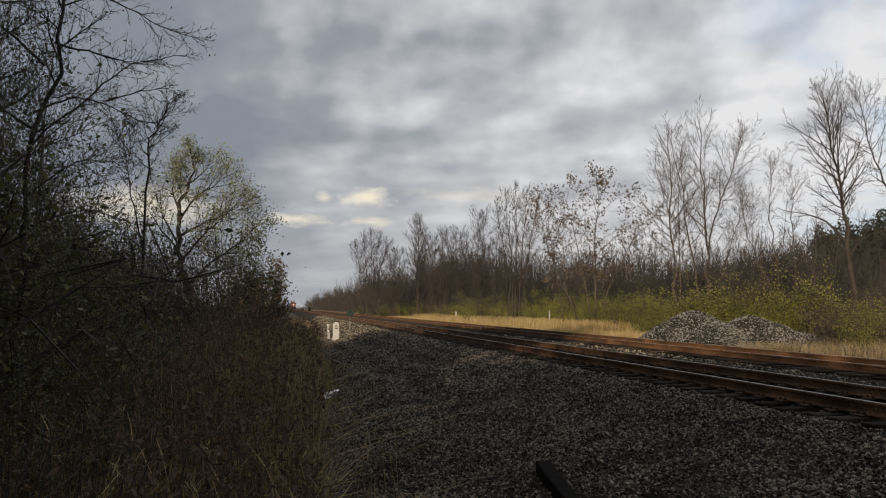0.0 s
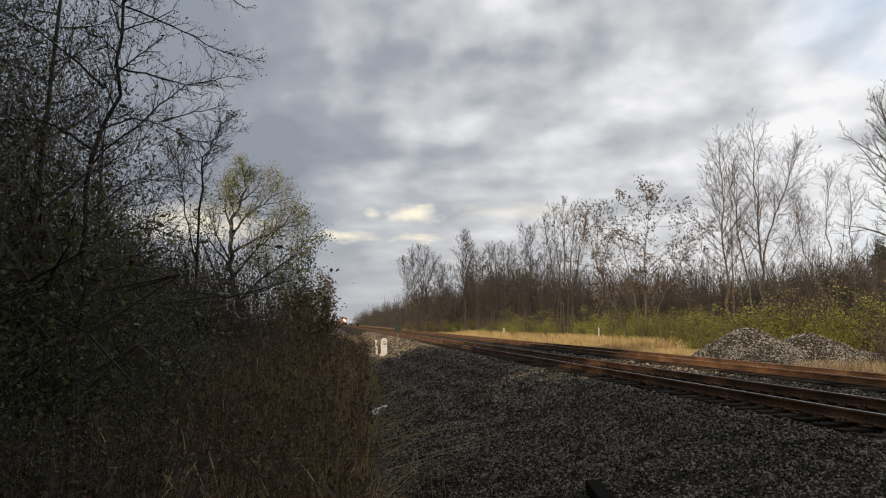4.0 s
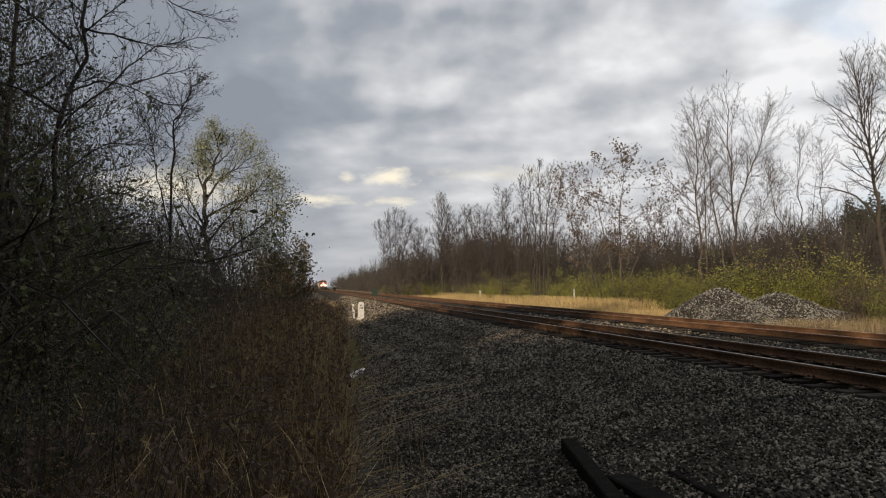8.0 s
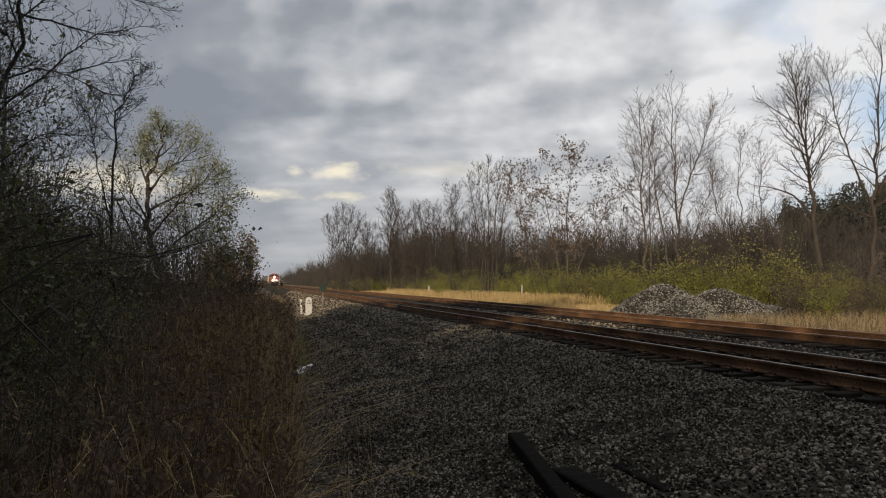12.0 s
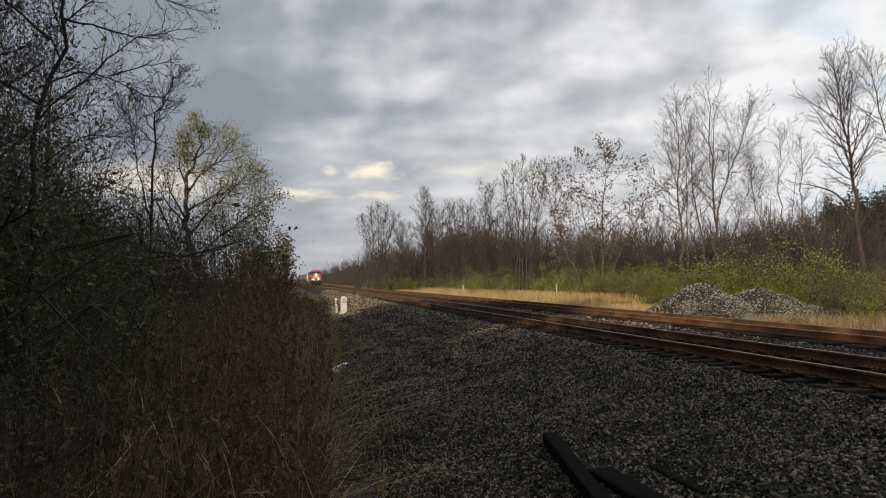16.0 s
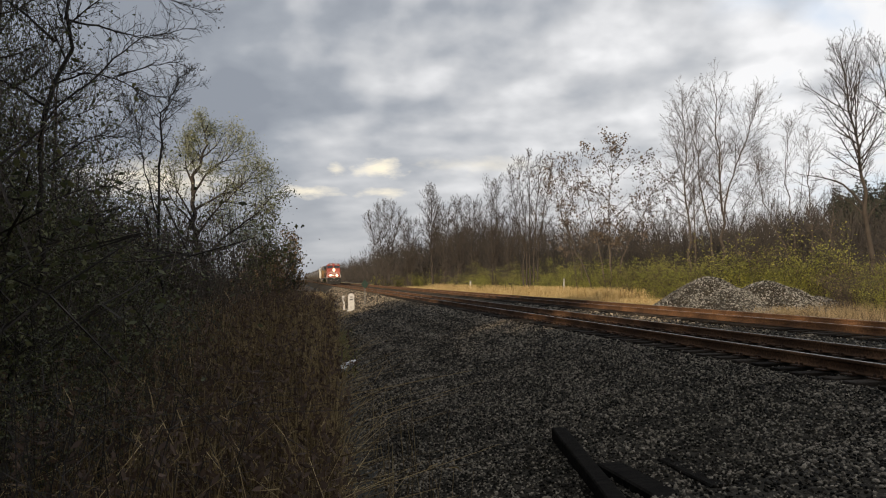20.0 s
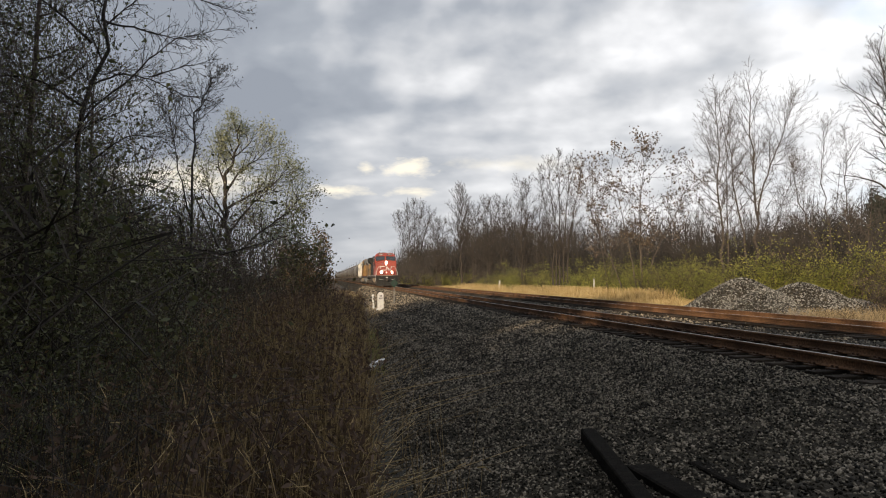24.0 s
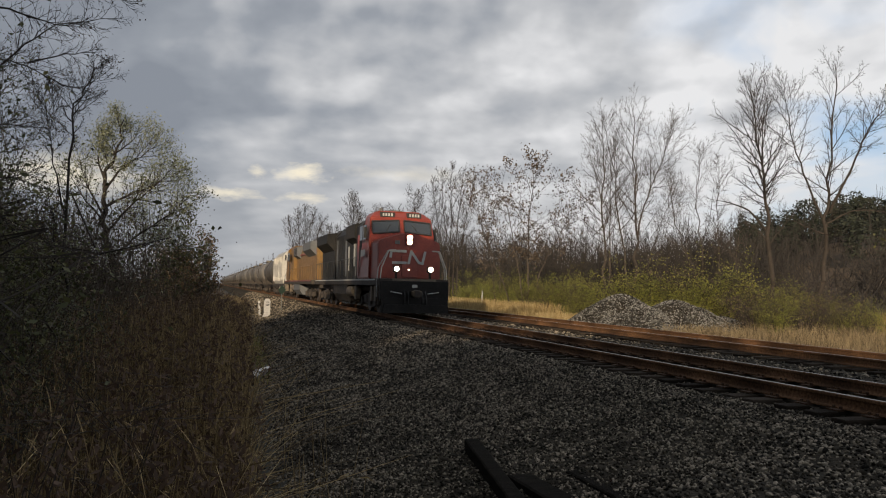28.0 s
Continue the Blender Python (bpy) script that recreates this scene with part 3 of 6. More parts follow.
# ---------------------------------------------------------------- trees beyond the tracks
def bare_trees():
    group = "bare trees beyond the tracks"

    def put(name, be, di, lab, bark, leaves=None, **kw):
        rng = np.random.default_rng(kw.pop("seed"))
        sk = limb_tree(rng, **kw)
        x, y = polar(be, di)
        lv = None
        if leaves:
            share, each, jit, size, mat = leaves
            P = sk[2][rng.random(len(sk[2])) < share]
            P = np.repeat(P, each, axis=0) + rng.normal(size=(len(P) * each, 3)) * jit
            lv = (P, size, mat, 1.4, rng)
        return tree_thing(name, faced(be, x, y), lab, sk, bark, bark, lv, "tree", group)

    # tall ones behind the heaps
    put("bare_tree", 28.6, 52, "tall slender bare tree with two close pale trunks", "bark_pale", seed=11, n=30, first=0.30, spread=2.5, twig_r=0.0078, prof=0.45,
        stems=[([(-0.05, 0, -0.3), (0.0, 0, 4), (-0.15, 0.1, 8.5), (-0.25, 0, 13.3)], 0.12), ([(0.25, 0.2, -0.3), (0.3, 0.2, 4), (0.25, 0.3, 8), (0.45, 0.2, 12.0)], 0.075)])
    put("bare_tree", 30.75, 52, "tall bare tree with three pale trunks fanning into fine twigs", "bark_pale", seed=12, n=28, first=0.34, spread=2.6, twig_r=0.0078, prof=0.5, up=0.06,
        stems=[([(0, 0, -0.3), (0.05, 0, 4.2), (0.0, 0, 8.5), (-0.35, 0.1, 14.3)], 0.14), ([(-0.35, 0.1, -0.3), (-0.7, 0.2, 4.5), (-1.35, 0.2, 8.5), (-2.0, 0, 13.6)], 0.10),
               ([(0.1, 0, 5.4), (0.5, 0, 7.6), (1.5, 0, 10.2), (2.35, 0, 12.6)], 0.075), ([(0.5, 0.3, -0.3), (0.8, 0.3, 3.6), (1.5, 0.4, 6.4), (2.3, 0.5, 8.0)], 0.05)])
    # saplings among the shrubs
    put("bare_sapling", 35.0, 47, "slim leaning bare sapling behind the gravel heaps", "bark_pale", seed=15, n=17, first=0.30, spread=2.1, twig_r=0.0067,
        stems=[([(0.6, 0, -0.3), (0.0, 0, 2.6), (-1.3, 0, 6.0), (-1.7, 0, 9.0)], 0.07), ([(0.5, 0, -0.3), (0.3, 0, 4), (-0.15, 0, 7.5), (0.25, 0, 10.2)], 0.055)])
    put("bare_sapling", 36.4, 48, "thin upright bare sapling among shrubs", "bark_pale", seed=16, n=20, first=0.35, spread=1.6, twig_r=0.0067,
        stems=[([(0, 0, -0.3), (0.05, 0, 4), (-0.1, 0, 7.2), (0, 0, 9.6)], 0.06)])
    put("bare_sapling", 37.4, 48, "thin bare sapling beside a larger tree", "bark_pale", seed=17, n=14, first=0.4, spread=1.2, twig_r=0.0067,
        stems=[([(0, 0, -0.3), (0.2, 0, 4), (0.35, 0, 7.0)], 0.05), ([(-0.8, 0, -0.3), (-0.7, 0, 3), (-1.1, 0, 6.2)], 0.045)])
    put("bare_sapling", 33.2, 49, "bushy low bare sapling behind the heaps", "bark_brown", seed=27, n=16, first=0.25, spread=2.0, twig_r=0.0067,
        stems=[([(0, 0, -0.3), (0.2, 0, 2.6), (0.5, 0, 6.2)], 0.05), ([(-0.2, 0, -0.3), (-0.6, 0, 2.4), (-1.5, 0, 5.0)], 0.045)])
    # the two beside the clearing
    put("bare_tree", 39.5, 46, "bare tree with dark straight trunk and spreading oval crown", "bark_brown", seed=13, n=36, first=0.50, spread=2.9, twig_r=0.0078, prof=0.35, ang=(0.9, 0.4), fill=1.3,
        stems=[([(0.3, 0, -0.3), (0.15, 0, 4.5), (-0.2, 0, 8.2), (-0.9, 0, 13.7)], 0.19)],
        arms=[([(0.0, 0, 5.4), (-0.9, -0.2, 6.6), (-2.0, -0.3, 7.0), (-3.0, -0.3, 7.2)], 0.075, 0.9, 9), ([(0.0, 0, 4.9), (-0.7, 0, 5.7), (-1.3, 0.2, 5.9)], 0.06, 0.8, 5),
              ([(0.1, 0, 4.6), (0.8, 0.3, 5.6), (1.6, 0.4, 6.6)], 0.05, 0.9, 6)])
    put("bare_tree", 43.0, 46, "bare tree with forked crown beside the clearing", "bark_brown", seed=14, n=22, first=0.42, spread=2.3, twig_r=0.0078, prof=0.5, up=0.06,
        stems=[([(-0.1, 0, -0.3), (0.1, 0, 4.5), (0.3, 0, 8.0), (0.6, 0, 14.4)], 0.17), ([(0.3, 0, 6.4), (1.4, 0, 8.8), (2.2, 0.2, 11.0), (3.6, 0.2, 12.6)], 0.09),
               ([(0.2, 0, 5.6), (-0.8, 0, 8.0), (-1.6, -0.1, 10.8), (-1.9, 0, 13.2)], 0.08)],
        arms=[([(0.2, 0, 5.8), (1.4, 0, 6.5), (2.8, 0, 6.4), (3.8, 0.3, 6.0)], 0.06, 0.9, 9), ([(0.1, 0, 5.2), (-1.0, 0.2, 5.7), (-2.2, 0.3, 6.6)], 0.05, 0.9, 7)])
    # the tree that keeps dry brown leaves
    put("half_bare_tree", 23.0, 55, "nearly bare tree with scattered dry brown leaves", "bark_pale", leaves=(0.20, 7, 0.15, 0.11, "leaf_drab"), seed=31, n=16, first=0.36, spread=2.6, twig_r=0.0078, up=0.04, wob=0.10,
        stems=[([(0, 0, -0.3), (0.1, 0, 3.4), (0.0, 0, 6.6), (0.5, 0, 11.3)], 0.10), ([(-0.3, 0, -0.3), (-0.5, 0, 3.4), (-1.3, 0, 6.6), (-2.0, 0, 9.6)], 0.075),
               ([(0.5, 0.2, -0.3), (0.9, 0.2, 3.2), (2.2, 0.2, 6.0), (3.6, 0, 8.4)], 0.07), ([(-1.0, 0, -0.3), (-2.0, 0, 3.0), (-3.2, 0, 6.0), (-4.0, 0.1, 9.4)], 0.06)])
    # stems fanning from one foot, and upright ones at the wood's edge
    fan = lambda k, h, w: [([(0.25 * (i - k / 2), 0.1 * (i % 2), -0.3), (0.16 * w * (i - (k - 1) / 2), 0.2 * (i % 3 - 1), h * 0.38), (w * 0.42 * (i - (k - 1) / 2), 0.5 * (i % 3 - 1), h * (0.98 - 0.05 * abs(i - (k - 1) / 2) ** 1.5))], 0.0075 * h) for i in range(k)]
    put("bare_tree", 17.3, 72, "bare tree fanning out from several stems", "bark_brown", seed=18, stems=fan(5, 13.6, 2.3), n=22, first=0.34, spread=2.0, twig_r=0.0119, up=0.09, ang=(0.65, 0.4))
    put("bare_tree", 6.5, 168, "broad clump of bare trunks with a domed crown", "bark_brown", seed=22, stems=fan(5, 18.5, 4.2), n=23, first=0.34, spread=3.4, twig_r=0.0249, up=0.08, ang=(0.75, 0.4))
    put("bare_tree", 9.95, 126, "upright bare tree with a narrow crown", "bark_brown", seed=21, stems=[([(0, 0, -0.3), (0.1, 0, 5), (0, 0, 10), (0.1, 0, 16.2)], 0.2)], n=52, first=0.3, spread=4.0, twig_r=0.0197, prof=0.3, up=0.08, ang=(0.85, 0.4))
    put("bare_tree", 14.6, 85, "bare tree with an upright crown at the wood's edge", "bark_brown", seed=20, stems=fan(2, 12.6, 1.6), n=31, first=0.3, spread=2.3, twig_r=0.0140, up=0.07)
    put("bare_tree", 12.0, 105, "bare brown tree at the wood's edge", "bark_brown", seed=23, stems=fan(2, 12.6, 2.0), n=29, first=0.3, spread=2.6, twig_r=0.0165, up=0.07)
    put("bare_tree", 13.2, 98, "bare brown tree at the wood's edge", "bark_brown", seed=29, stems=fan(3, 11.8, 1.8), n=21, first=0.3, spread=2.4, twig_r=0.0155, up=0.07)
    put("bare_tree", 8.3, 145, "bare brown tree at the wood's edge", "bark_brown", seed=28, stems=fan(3, 13.0, 2.4), n=21, first=0.3, spread=2.8, twig_r=0.0217, up=0.07)
    put("bare_tree", 11.0, 116, "bare brown tree at the wood's edge", "bark_brown", seed=34, stems=fan(2, 12.4, 2.4), n=23, first=0.3, spread=2.6, twig_r=0.0176, up=0.07)
    put("bare_tree", 15.8, 84, "bare brown tree at the wood's edge", "bark_brown", seed=30, stems=fan(3, 9.4, 2.0), n=18, first=0.3, spread=2.0, twig_r=0.0140, up=0.07)
    put("bare_sapling", 20.2, 58, "thin leaning pale sapling at the wood's edge", "bark_pale", seed=19, n=15, first=0.35, spread=1.5, twig_r=0.0078,
        stems=[([(0.6, 0, -0.3), (0.2, 0, 3), (-0.3, 0, 6), (-0.6, 0, 9.6)], 0.06), ([(1.0, 0, -0.3), (0.7, 0, 3), (0.4, 0, 7.6)], 0.05)])
    put("bare_tree", 26.4, 57, "low bare tree with tangled twigs at the wood's edge", "bark_brown", seed=26, stems=fan(3, 7.2, 2.4), n=14, first=0.3, spread=1.9, twig_r=0.0078, wob=0.1)
    # vine-hung tree by the clearing
    rng = np.random.default_rng(32)
    sk = limb_tree(rng, [([(0, 0, -0.3), (0.1, 0, 5), (-0.2, 0, 9), (0, 0, 13.6)], 0.22)], 0.3, 28, 3.4, twig_r=0.0081, arms=[([(0, 0, 6.8), (-1.6, 0, 8.2), (-3.0, 0, 8.6)], 0.07, 1.0, 9), ([(0, 0, 5.0), (-1.8, 0, 5.4), (-3.6, 0, 4.6)], 0.06, 1.0, 9)])
    P = sk[2][rng.random(len(sk[2])) < 0.10]
    P = np.repeat(P, 9, axis=0) + rng.normal(size=(len(P) * 9, 3)) * 0.22
    x, y = polar(51.5, 41)
    tree_thing("vine_hung_tree", faced(51.5, x, y), "bare tree hung with dark vines beside the clearing", sk, "bark_brown", "bark_brown", (P, 0.12, "leaf_dark", 1.4, rng), "tree", group)


bare_trees()


def joined(parts_list):
    V, F, n = [], [], 0
    for v, f in parts_list:
        V.append(v); F.append(f + n); n += len(v)
    return np.concatenate(V), np.concatenate(F)


def turned(V, x, y, z, s, a):
    c, sn = math.cos(a) * s, math.sin(a) * s
    return np.stack([V[:, 0] * c - V[:, 1] * sn + x, V[:, 0] * sn + V[:, 1] * c + y, V[:, 2] * s + z], axis=1)


def scatter(rng, kinds, spots, smin, smax, size=None):
    pl = []
    for x, y in spots:
        v, f = kinds[rng.integers(len(kinds))]
        pl.append((turned(v, x, y, float(ground_z(x, y)), rng.uniform(smin, smax) * (size((x, y)) if size else 1), rng.uniform(0, 6.28)), f))
    return joined(pl)


def brush(rng, xy, h, n_each, r=0.014, lean=0.5, spread=1.3, length=1.5):
    """A tangle of thin crossing twigs round the given spots."""
    xy = np.repeat(np.asarray(xy), n_each, axis=0) + rng.normal(size=(len(xy) * n_each, 2)) * spread
    n = len(xy)
    p0 = np.column_stack([xy, ground_z(xy[:, 0], xy[:, 1]) + h * (1 - np.sqrt(rng.random(n))) ** 0.8])
    d = np.column_stack([rng.normal(size=(n, 2)) * lean, np.abs(rng.normal(size=n) * 0.5 + 0.7)]) * (length * rng.uniform(0.5, 1.3, n))[:, None]
    rr = np.full(n, r)
    return tubes(np.column_stack([p0, p0 + d, rr * 1.2, rr * 0.5]), 3)


def pine_points(rng, x, y, h, w, n):
    """Irregular, layered crown of a pine."""
    t = rng.random(n)
    a = rng.uniform(0, 6.28, n)
    lay = np.floor(t * 6) / 6
    rr = w * (0.45 + 0.55 * np.sin(np.pi * np.clip(t * 0.8 + 0.15, 0, 1))) * np.sqrt(rng.random(n)) * (0.75 + 0.35 * np.sin(lay * 40 + x))
    return np.stack([x + rr * np.cos(a), y + rr * np.sin(a), float(ground_z(x, y)) + h * (0.28 + 0.72 * t)], axis=1)


def far_woods():
    rng = np.random.default_rng(7)
    kinds, lite = [], []
    for k in range(5):
        g = np.random.default_rng(100 + k)
        st = [([(0.2 * i, 0.2 * (i % 2), -0.3), (0.6 * i * (-1) ** k, 0.3 * i, 4), (0.9 * i * (-1) ** k, 0.4 * i, 10 - 0.8 * i)], 0.10) for i in range(1 + k % 3)]
        th, tn, _ = limb_tree(g, st, 0.25, 26 if k % 3 == 0 else 15, 2.4, levels=2, twig_r=0.012, up=0.07, ang=(0.85, 0.45), nodes=3)
        kinds.append(tubes(sum(th, []) + tn, 3))
        th, tn, _ = limb_tree(g, st[:2], 0.22, 12, 2.5, levels=2, twig_r=0.026, up=0.07, ang=(0.85, 0.45), nodes=2, fill=0.3)
        lite.append(tubes(sum(th, []) + tn, 3))

    def low(p):
        """Trees nearer the line are the younger and lower ones."""
        return min(1.25, 0.16 + 0.0068 * math.hypot(*p))

    near = [(24.5 + 0.02 * y + abs(rng.normal()) * 9 + (5 if y < 75 else 0), y) for y in rng.uniform(46, 170, 190)]
    near = [p for p in near if math.degrees(math.atan2(*p)) < 41]
    V, F = scatter(rng, kinds, near, 0.75, 1.1, low)
    thing("bare_woodland", npmesh("bare_woodland", V, F, M["twig_far"]), None, "dense brown leafless woodland beside the tracks", "woodland", kind="stuff")
    deep = [(26 + 0.015 * y + abs(rng.normal()) * 30, y) for y in rng.uniform(60, 300, 520)] + [(19 + 0.012 * y + abs(rng.normal()) * 22, y) for y in np.exp(rng.uniform(math.log(190), math.log(1100), 300))]
    deep = [p for p in deep if math.degrees(math.atan2(*p)) < 41]
    V, F = scatter(rng, lite, deep, 0.75, 1.1, low)
    thing("deep_woodland", npmesh("deep_woodland", V, F, M["twig_far"]), None, "leafless woodland receding along the tracks", "woodland", kind="stuff")
    spots = [(23.5 + 0.02 * y + abs(rng.normal()) * 7 + (6 if y < 70 else 0), y) for y in rng.uniform(44, 240, 420)]
    V, F = brush(rng, [p for p in spots if math.degrees(math.atan2(*p)) < 42], 3.5, 60, 0.013, 0.5, 1.3, 1.2)
    thing("undergrowth", npmesh("undergrowth", V, F, M["twig_far"]), None, "tangled brown undergrowth at the wood's edge", "undergrowth", kind="stuff")
    spots = [(33 + abs(rng.normal()) * 22, y) for y in rng.uniform(50, 330, 560)]
    V, F = brush(rng, [p for p in spots if math.degrees(math.atan2(*p)) < 40], 7.2, 70, 0.026, 0.5, 2.0, 1.7)
    thing("deep_undergrowth", npmesh("deep_undergrowth", V, F, M["twig_far"]), None, "dark tangle of stems deep in the wood", "undergrowth", kind="stuff")
    spots = [(19.5 + 0.008 * y + abs(rng.normal()) * 14, y) for y in np.exp(rng.uniform(math.log(150), math.log(900), 330))]
    V, F = brush(rng, spots, 8.0, 50, 0.05, 0.5, 3.0, 2.4)
    thing("receding_undergrowth", npmesh("receding_undergrowth", V, F, M["twig_far"]), None, "brown tangle of the wood receding along the line", "undergrowth", kind="stuff")
    # the ridge
    ridge = np.column_stack([rng.uniform(72, 190, 420), rng.uniform(8, 330, 420)])
    V, F = scatter(rng, lite, ridge, 0.55, 1.0)
    thing("ridge_woodland", npmesh("ridge_woodland", V, F, M["twig_far"]), None, "leafless brown woodland covering the low ridge", "woodland", kind="stuff")
    spots = np.column_stack([rng.uniform(60, 150, 420), rng.uniform(8, 300, 420)])
    V, F = brush(rng, spots, 7.0, 60, 0.05, 0.5, 3.0, 2.6)
    thing("ridge_undergrowth", npmesh("ridge_undergrowth", V, F, M["twig_far"]), None, "brown undergrowth on the ridge's slope", "undergrowth", kind="stuff")
    pl = []
    for _ in range(330):
        x = rng.uniform(96, 180)
        y = rng.uniform(12, x * 1.3)
        pl.append(leaf_quads(rng, pine_points(rng, x, y, rng.uniform(5.5, 9.5), rng.uniform(2.0, 3.4), 330), 0.36, 0.4, 1.7))
    V, F = joined(pl)
    thing("ridge_evergreens", npmesh("ridge_evergreens", V, F, M["conifer"]), None, "dark pines along the ridge", "woodland", kind="stuff")
    # scrub and trees on the left bank, receding
    left = [(-3.0 - (4.0 if y < 140 else 0) - abs(rng.normal()) * 10 - 0.004 * y, y) for y in np.exp(rng.uniform(math.log(38), math.log(900), 130))]
    # hidden stand of trees added to keep the sun off the distant train
    shade_grove = [(rng.uniform(-14, -6.5), y) for y in rng.uniform(150, 520, 90)]
    V, F = joined([scatter(rng, lite, left, 0.30, 0.55), scatter(rng, lite, shade_grove, 0.9, 1.2)])
    thing("left_bank_trees", npmesh("left_bank_trees", V, F, M["bark_dark"]), None, "bare scrub trees along the ditch side, with a hidden stand added for shade", "woodland", kind="stuff")
    pts = []
    for x, y in left + shade_grove + [(-1.6 - abs(rng.normal()) * 5, y) for y in rng.uniform(34, 120, 60)]:
        n = 230
        h = rng.uniform(7.5, 10.5) if y > 150 and x > -14 else rng.uniform(1.2, 2.8)
        q = rng.normal(size=(n, 3)) * (1.2, 1.2, 0.30 * h); q[:, 2] = np.abs(q[:, 2] + 0.45 * h)
        pts.append(q + (x, y, float(ground_z(x, y))))
    V, F = leaf_quads(rng, np.concatenate(pts), 0.12, 0, 1.5)
    thing("left_bank_scrub", npmesh("left_bank_scrub", V, F, M["leaf_brown"]), None, "brown leafy scrub along the ditch side, with leaves of the added shade trees", "undergrowth", kind="stuff")
    # unseen woods added behind the standpoint to keep the sun off the near bank
    back = np.column_stack([rng.uniform(-34, 4.0, 190), rng.uniform(-36, -5.5, 190)])
    # more unseen trees along the sun's rays shade the locomotive, then the willow's trunk
    tall = [(8 - 0.47 * s + 0.88 * u, 32 - 0.88 * s - 0.47 * u) for s, u in zip(rng.uniform(32, 38, 16), rng.uniform(-1.8, 1.0, 16))]
    tall += [(-3.4 - 0.47 * s + 0.88 * u, 26.8 - 0.88 * s - 0.47 * u) for s, u in zip(rng.uniform(24, 31, 14), rng.uniform(-2.5, 2.5, 14))]
    pl, pts = [], []
    for k, (x, y) in enumerate(list(map(tuple, back)) + tall):
        # old marks these added shade trees, their crowns set high
        old = k >= len(back)
        h = (rng.uniform(10.6, 11.4) if k < len(back) + 16 else rng.uniform(9.0, 10.0)) if old else min(0.2416 * (22 - y), 0.453 * (12.6 - x)) * rng.uniform(0.82, 1.0) + 0.6
        v, f = lite[rng.integers(len(lite))]
        z = float(ground_z(x, y))
        pl.append((turned(v, x, y, z, h / 10.5, rng.uniform(0, 6.28)), f))
        q = rng.normal(size=(300, 3)) * ((1.6, 1.6, 0.12 * h) if old else (1.7, 1.7, 0.24 * h))
        q[:, 2] = np.clip(np.abs(q[:, 2] + (0.80 if old else 0.5) * h), 0, h)
        pts.append(q + (x, y, z))
    V, F = joined(pl)
    thing("woodland_behind", npmesh("woodland_behind", V, F, M["bark_dark"]), None, "unseen bare wood added at the standpoint's back to cast shade", "woodland", kind="stuff")
    V, F = leaf_quads(rng, np.concatenate(pts), 0.45, 0, 1.4)
    thing("foliage_behind", npmesh("foliage_behind", V, F, M["leaf_dark"]), None, "unseen dark foliage added at the standpoint's back to screen the sun", "woodland", kind="stuff")


far_woods()


def bush_mesh(seed, h, w, n, leaf, size, stems=14, spread=0.8):
    rng = np.random.default_rng(seed)
    segs, tips = [], []
    for _ in range(stems):
        a = rng.uniform(0, 6.28); sp = rng.uniform(0.05, spread)
        p = np.array([0.15 * math.cos(a), 0.15 * math.sin(a), -0.1]); d = np.array([sp * math.cos(a), sp * math.sin(a), 1.0])
        L = h * rng.uniform(0.6, 1.05) / 4
        d /= np.linalg.norm(d)
        for k in range(4):
            q = p + d * L + rng.normal(size=3) * 0.05 * h * 0.3
            segs.append((*p, *q, 0.022 * (1 - k * 0.2), 0.022 * (0.8 - k * 0.2)))
            for _ in range(3):
                e = q + rng.normal(size=3) * np.array([w, w, h]) * 0.14
                segs.append((*q, *e, 0.008, 0.004)); tips.append(e)
            p = q; d = d + rng.normal(size=3) * 0.15; d /= np.linalg.norm(d)
    tips = np.array(tips)
    P = tips[rng.integers(len(tips), size=n)] + rng.normal(size=(n, 3)) * np.array([w, w, h]) * 0.075
    P = P[P[:, 2] > 0.05]
    V, F = tubes(segs, 3)
    stem = npmesh("branchwork", V, F, M["bark_brown"])
    V, F = leaf_quads(rng, P, size, 0, 1.6)
    return stem, npmesh("foliage", V, F, M[leaf])


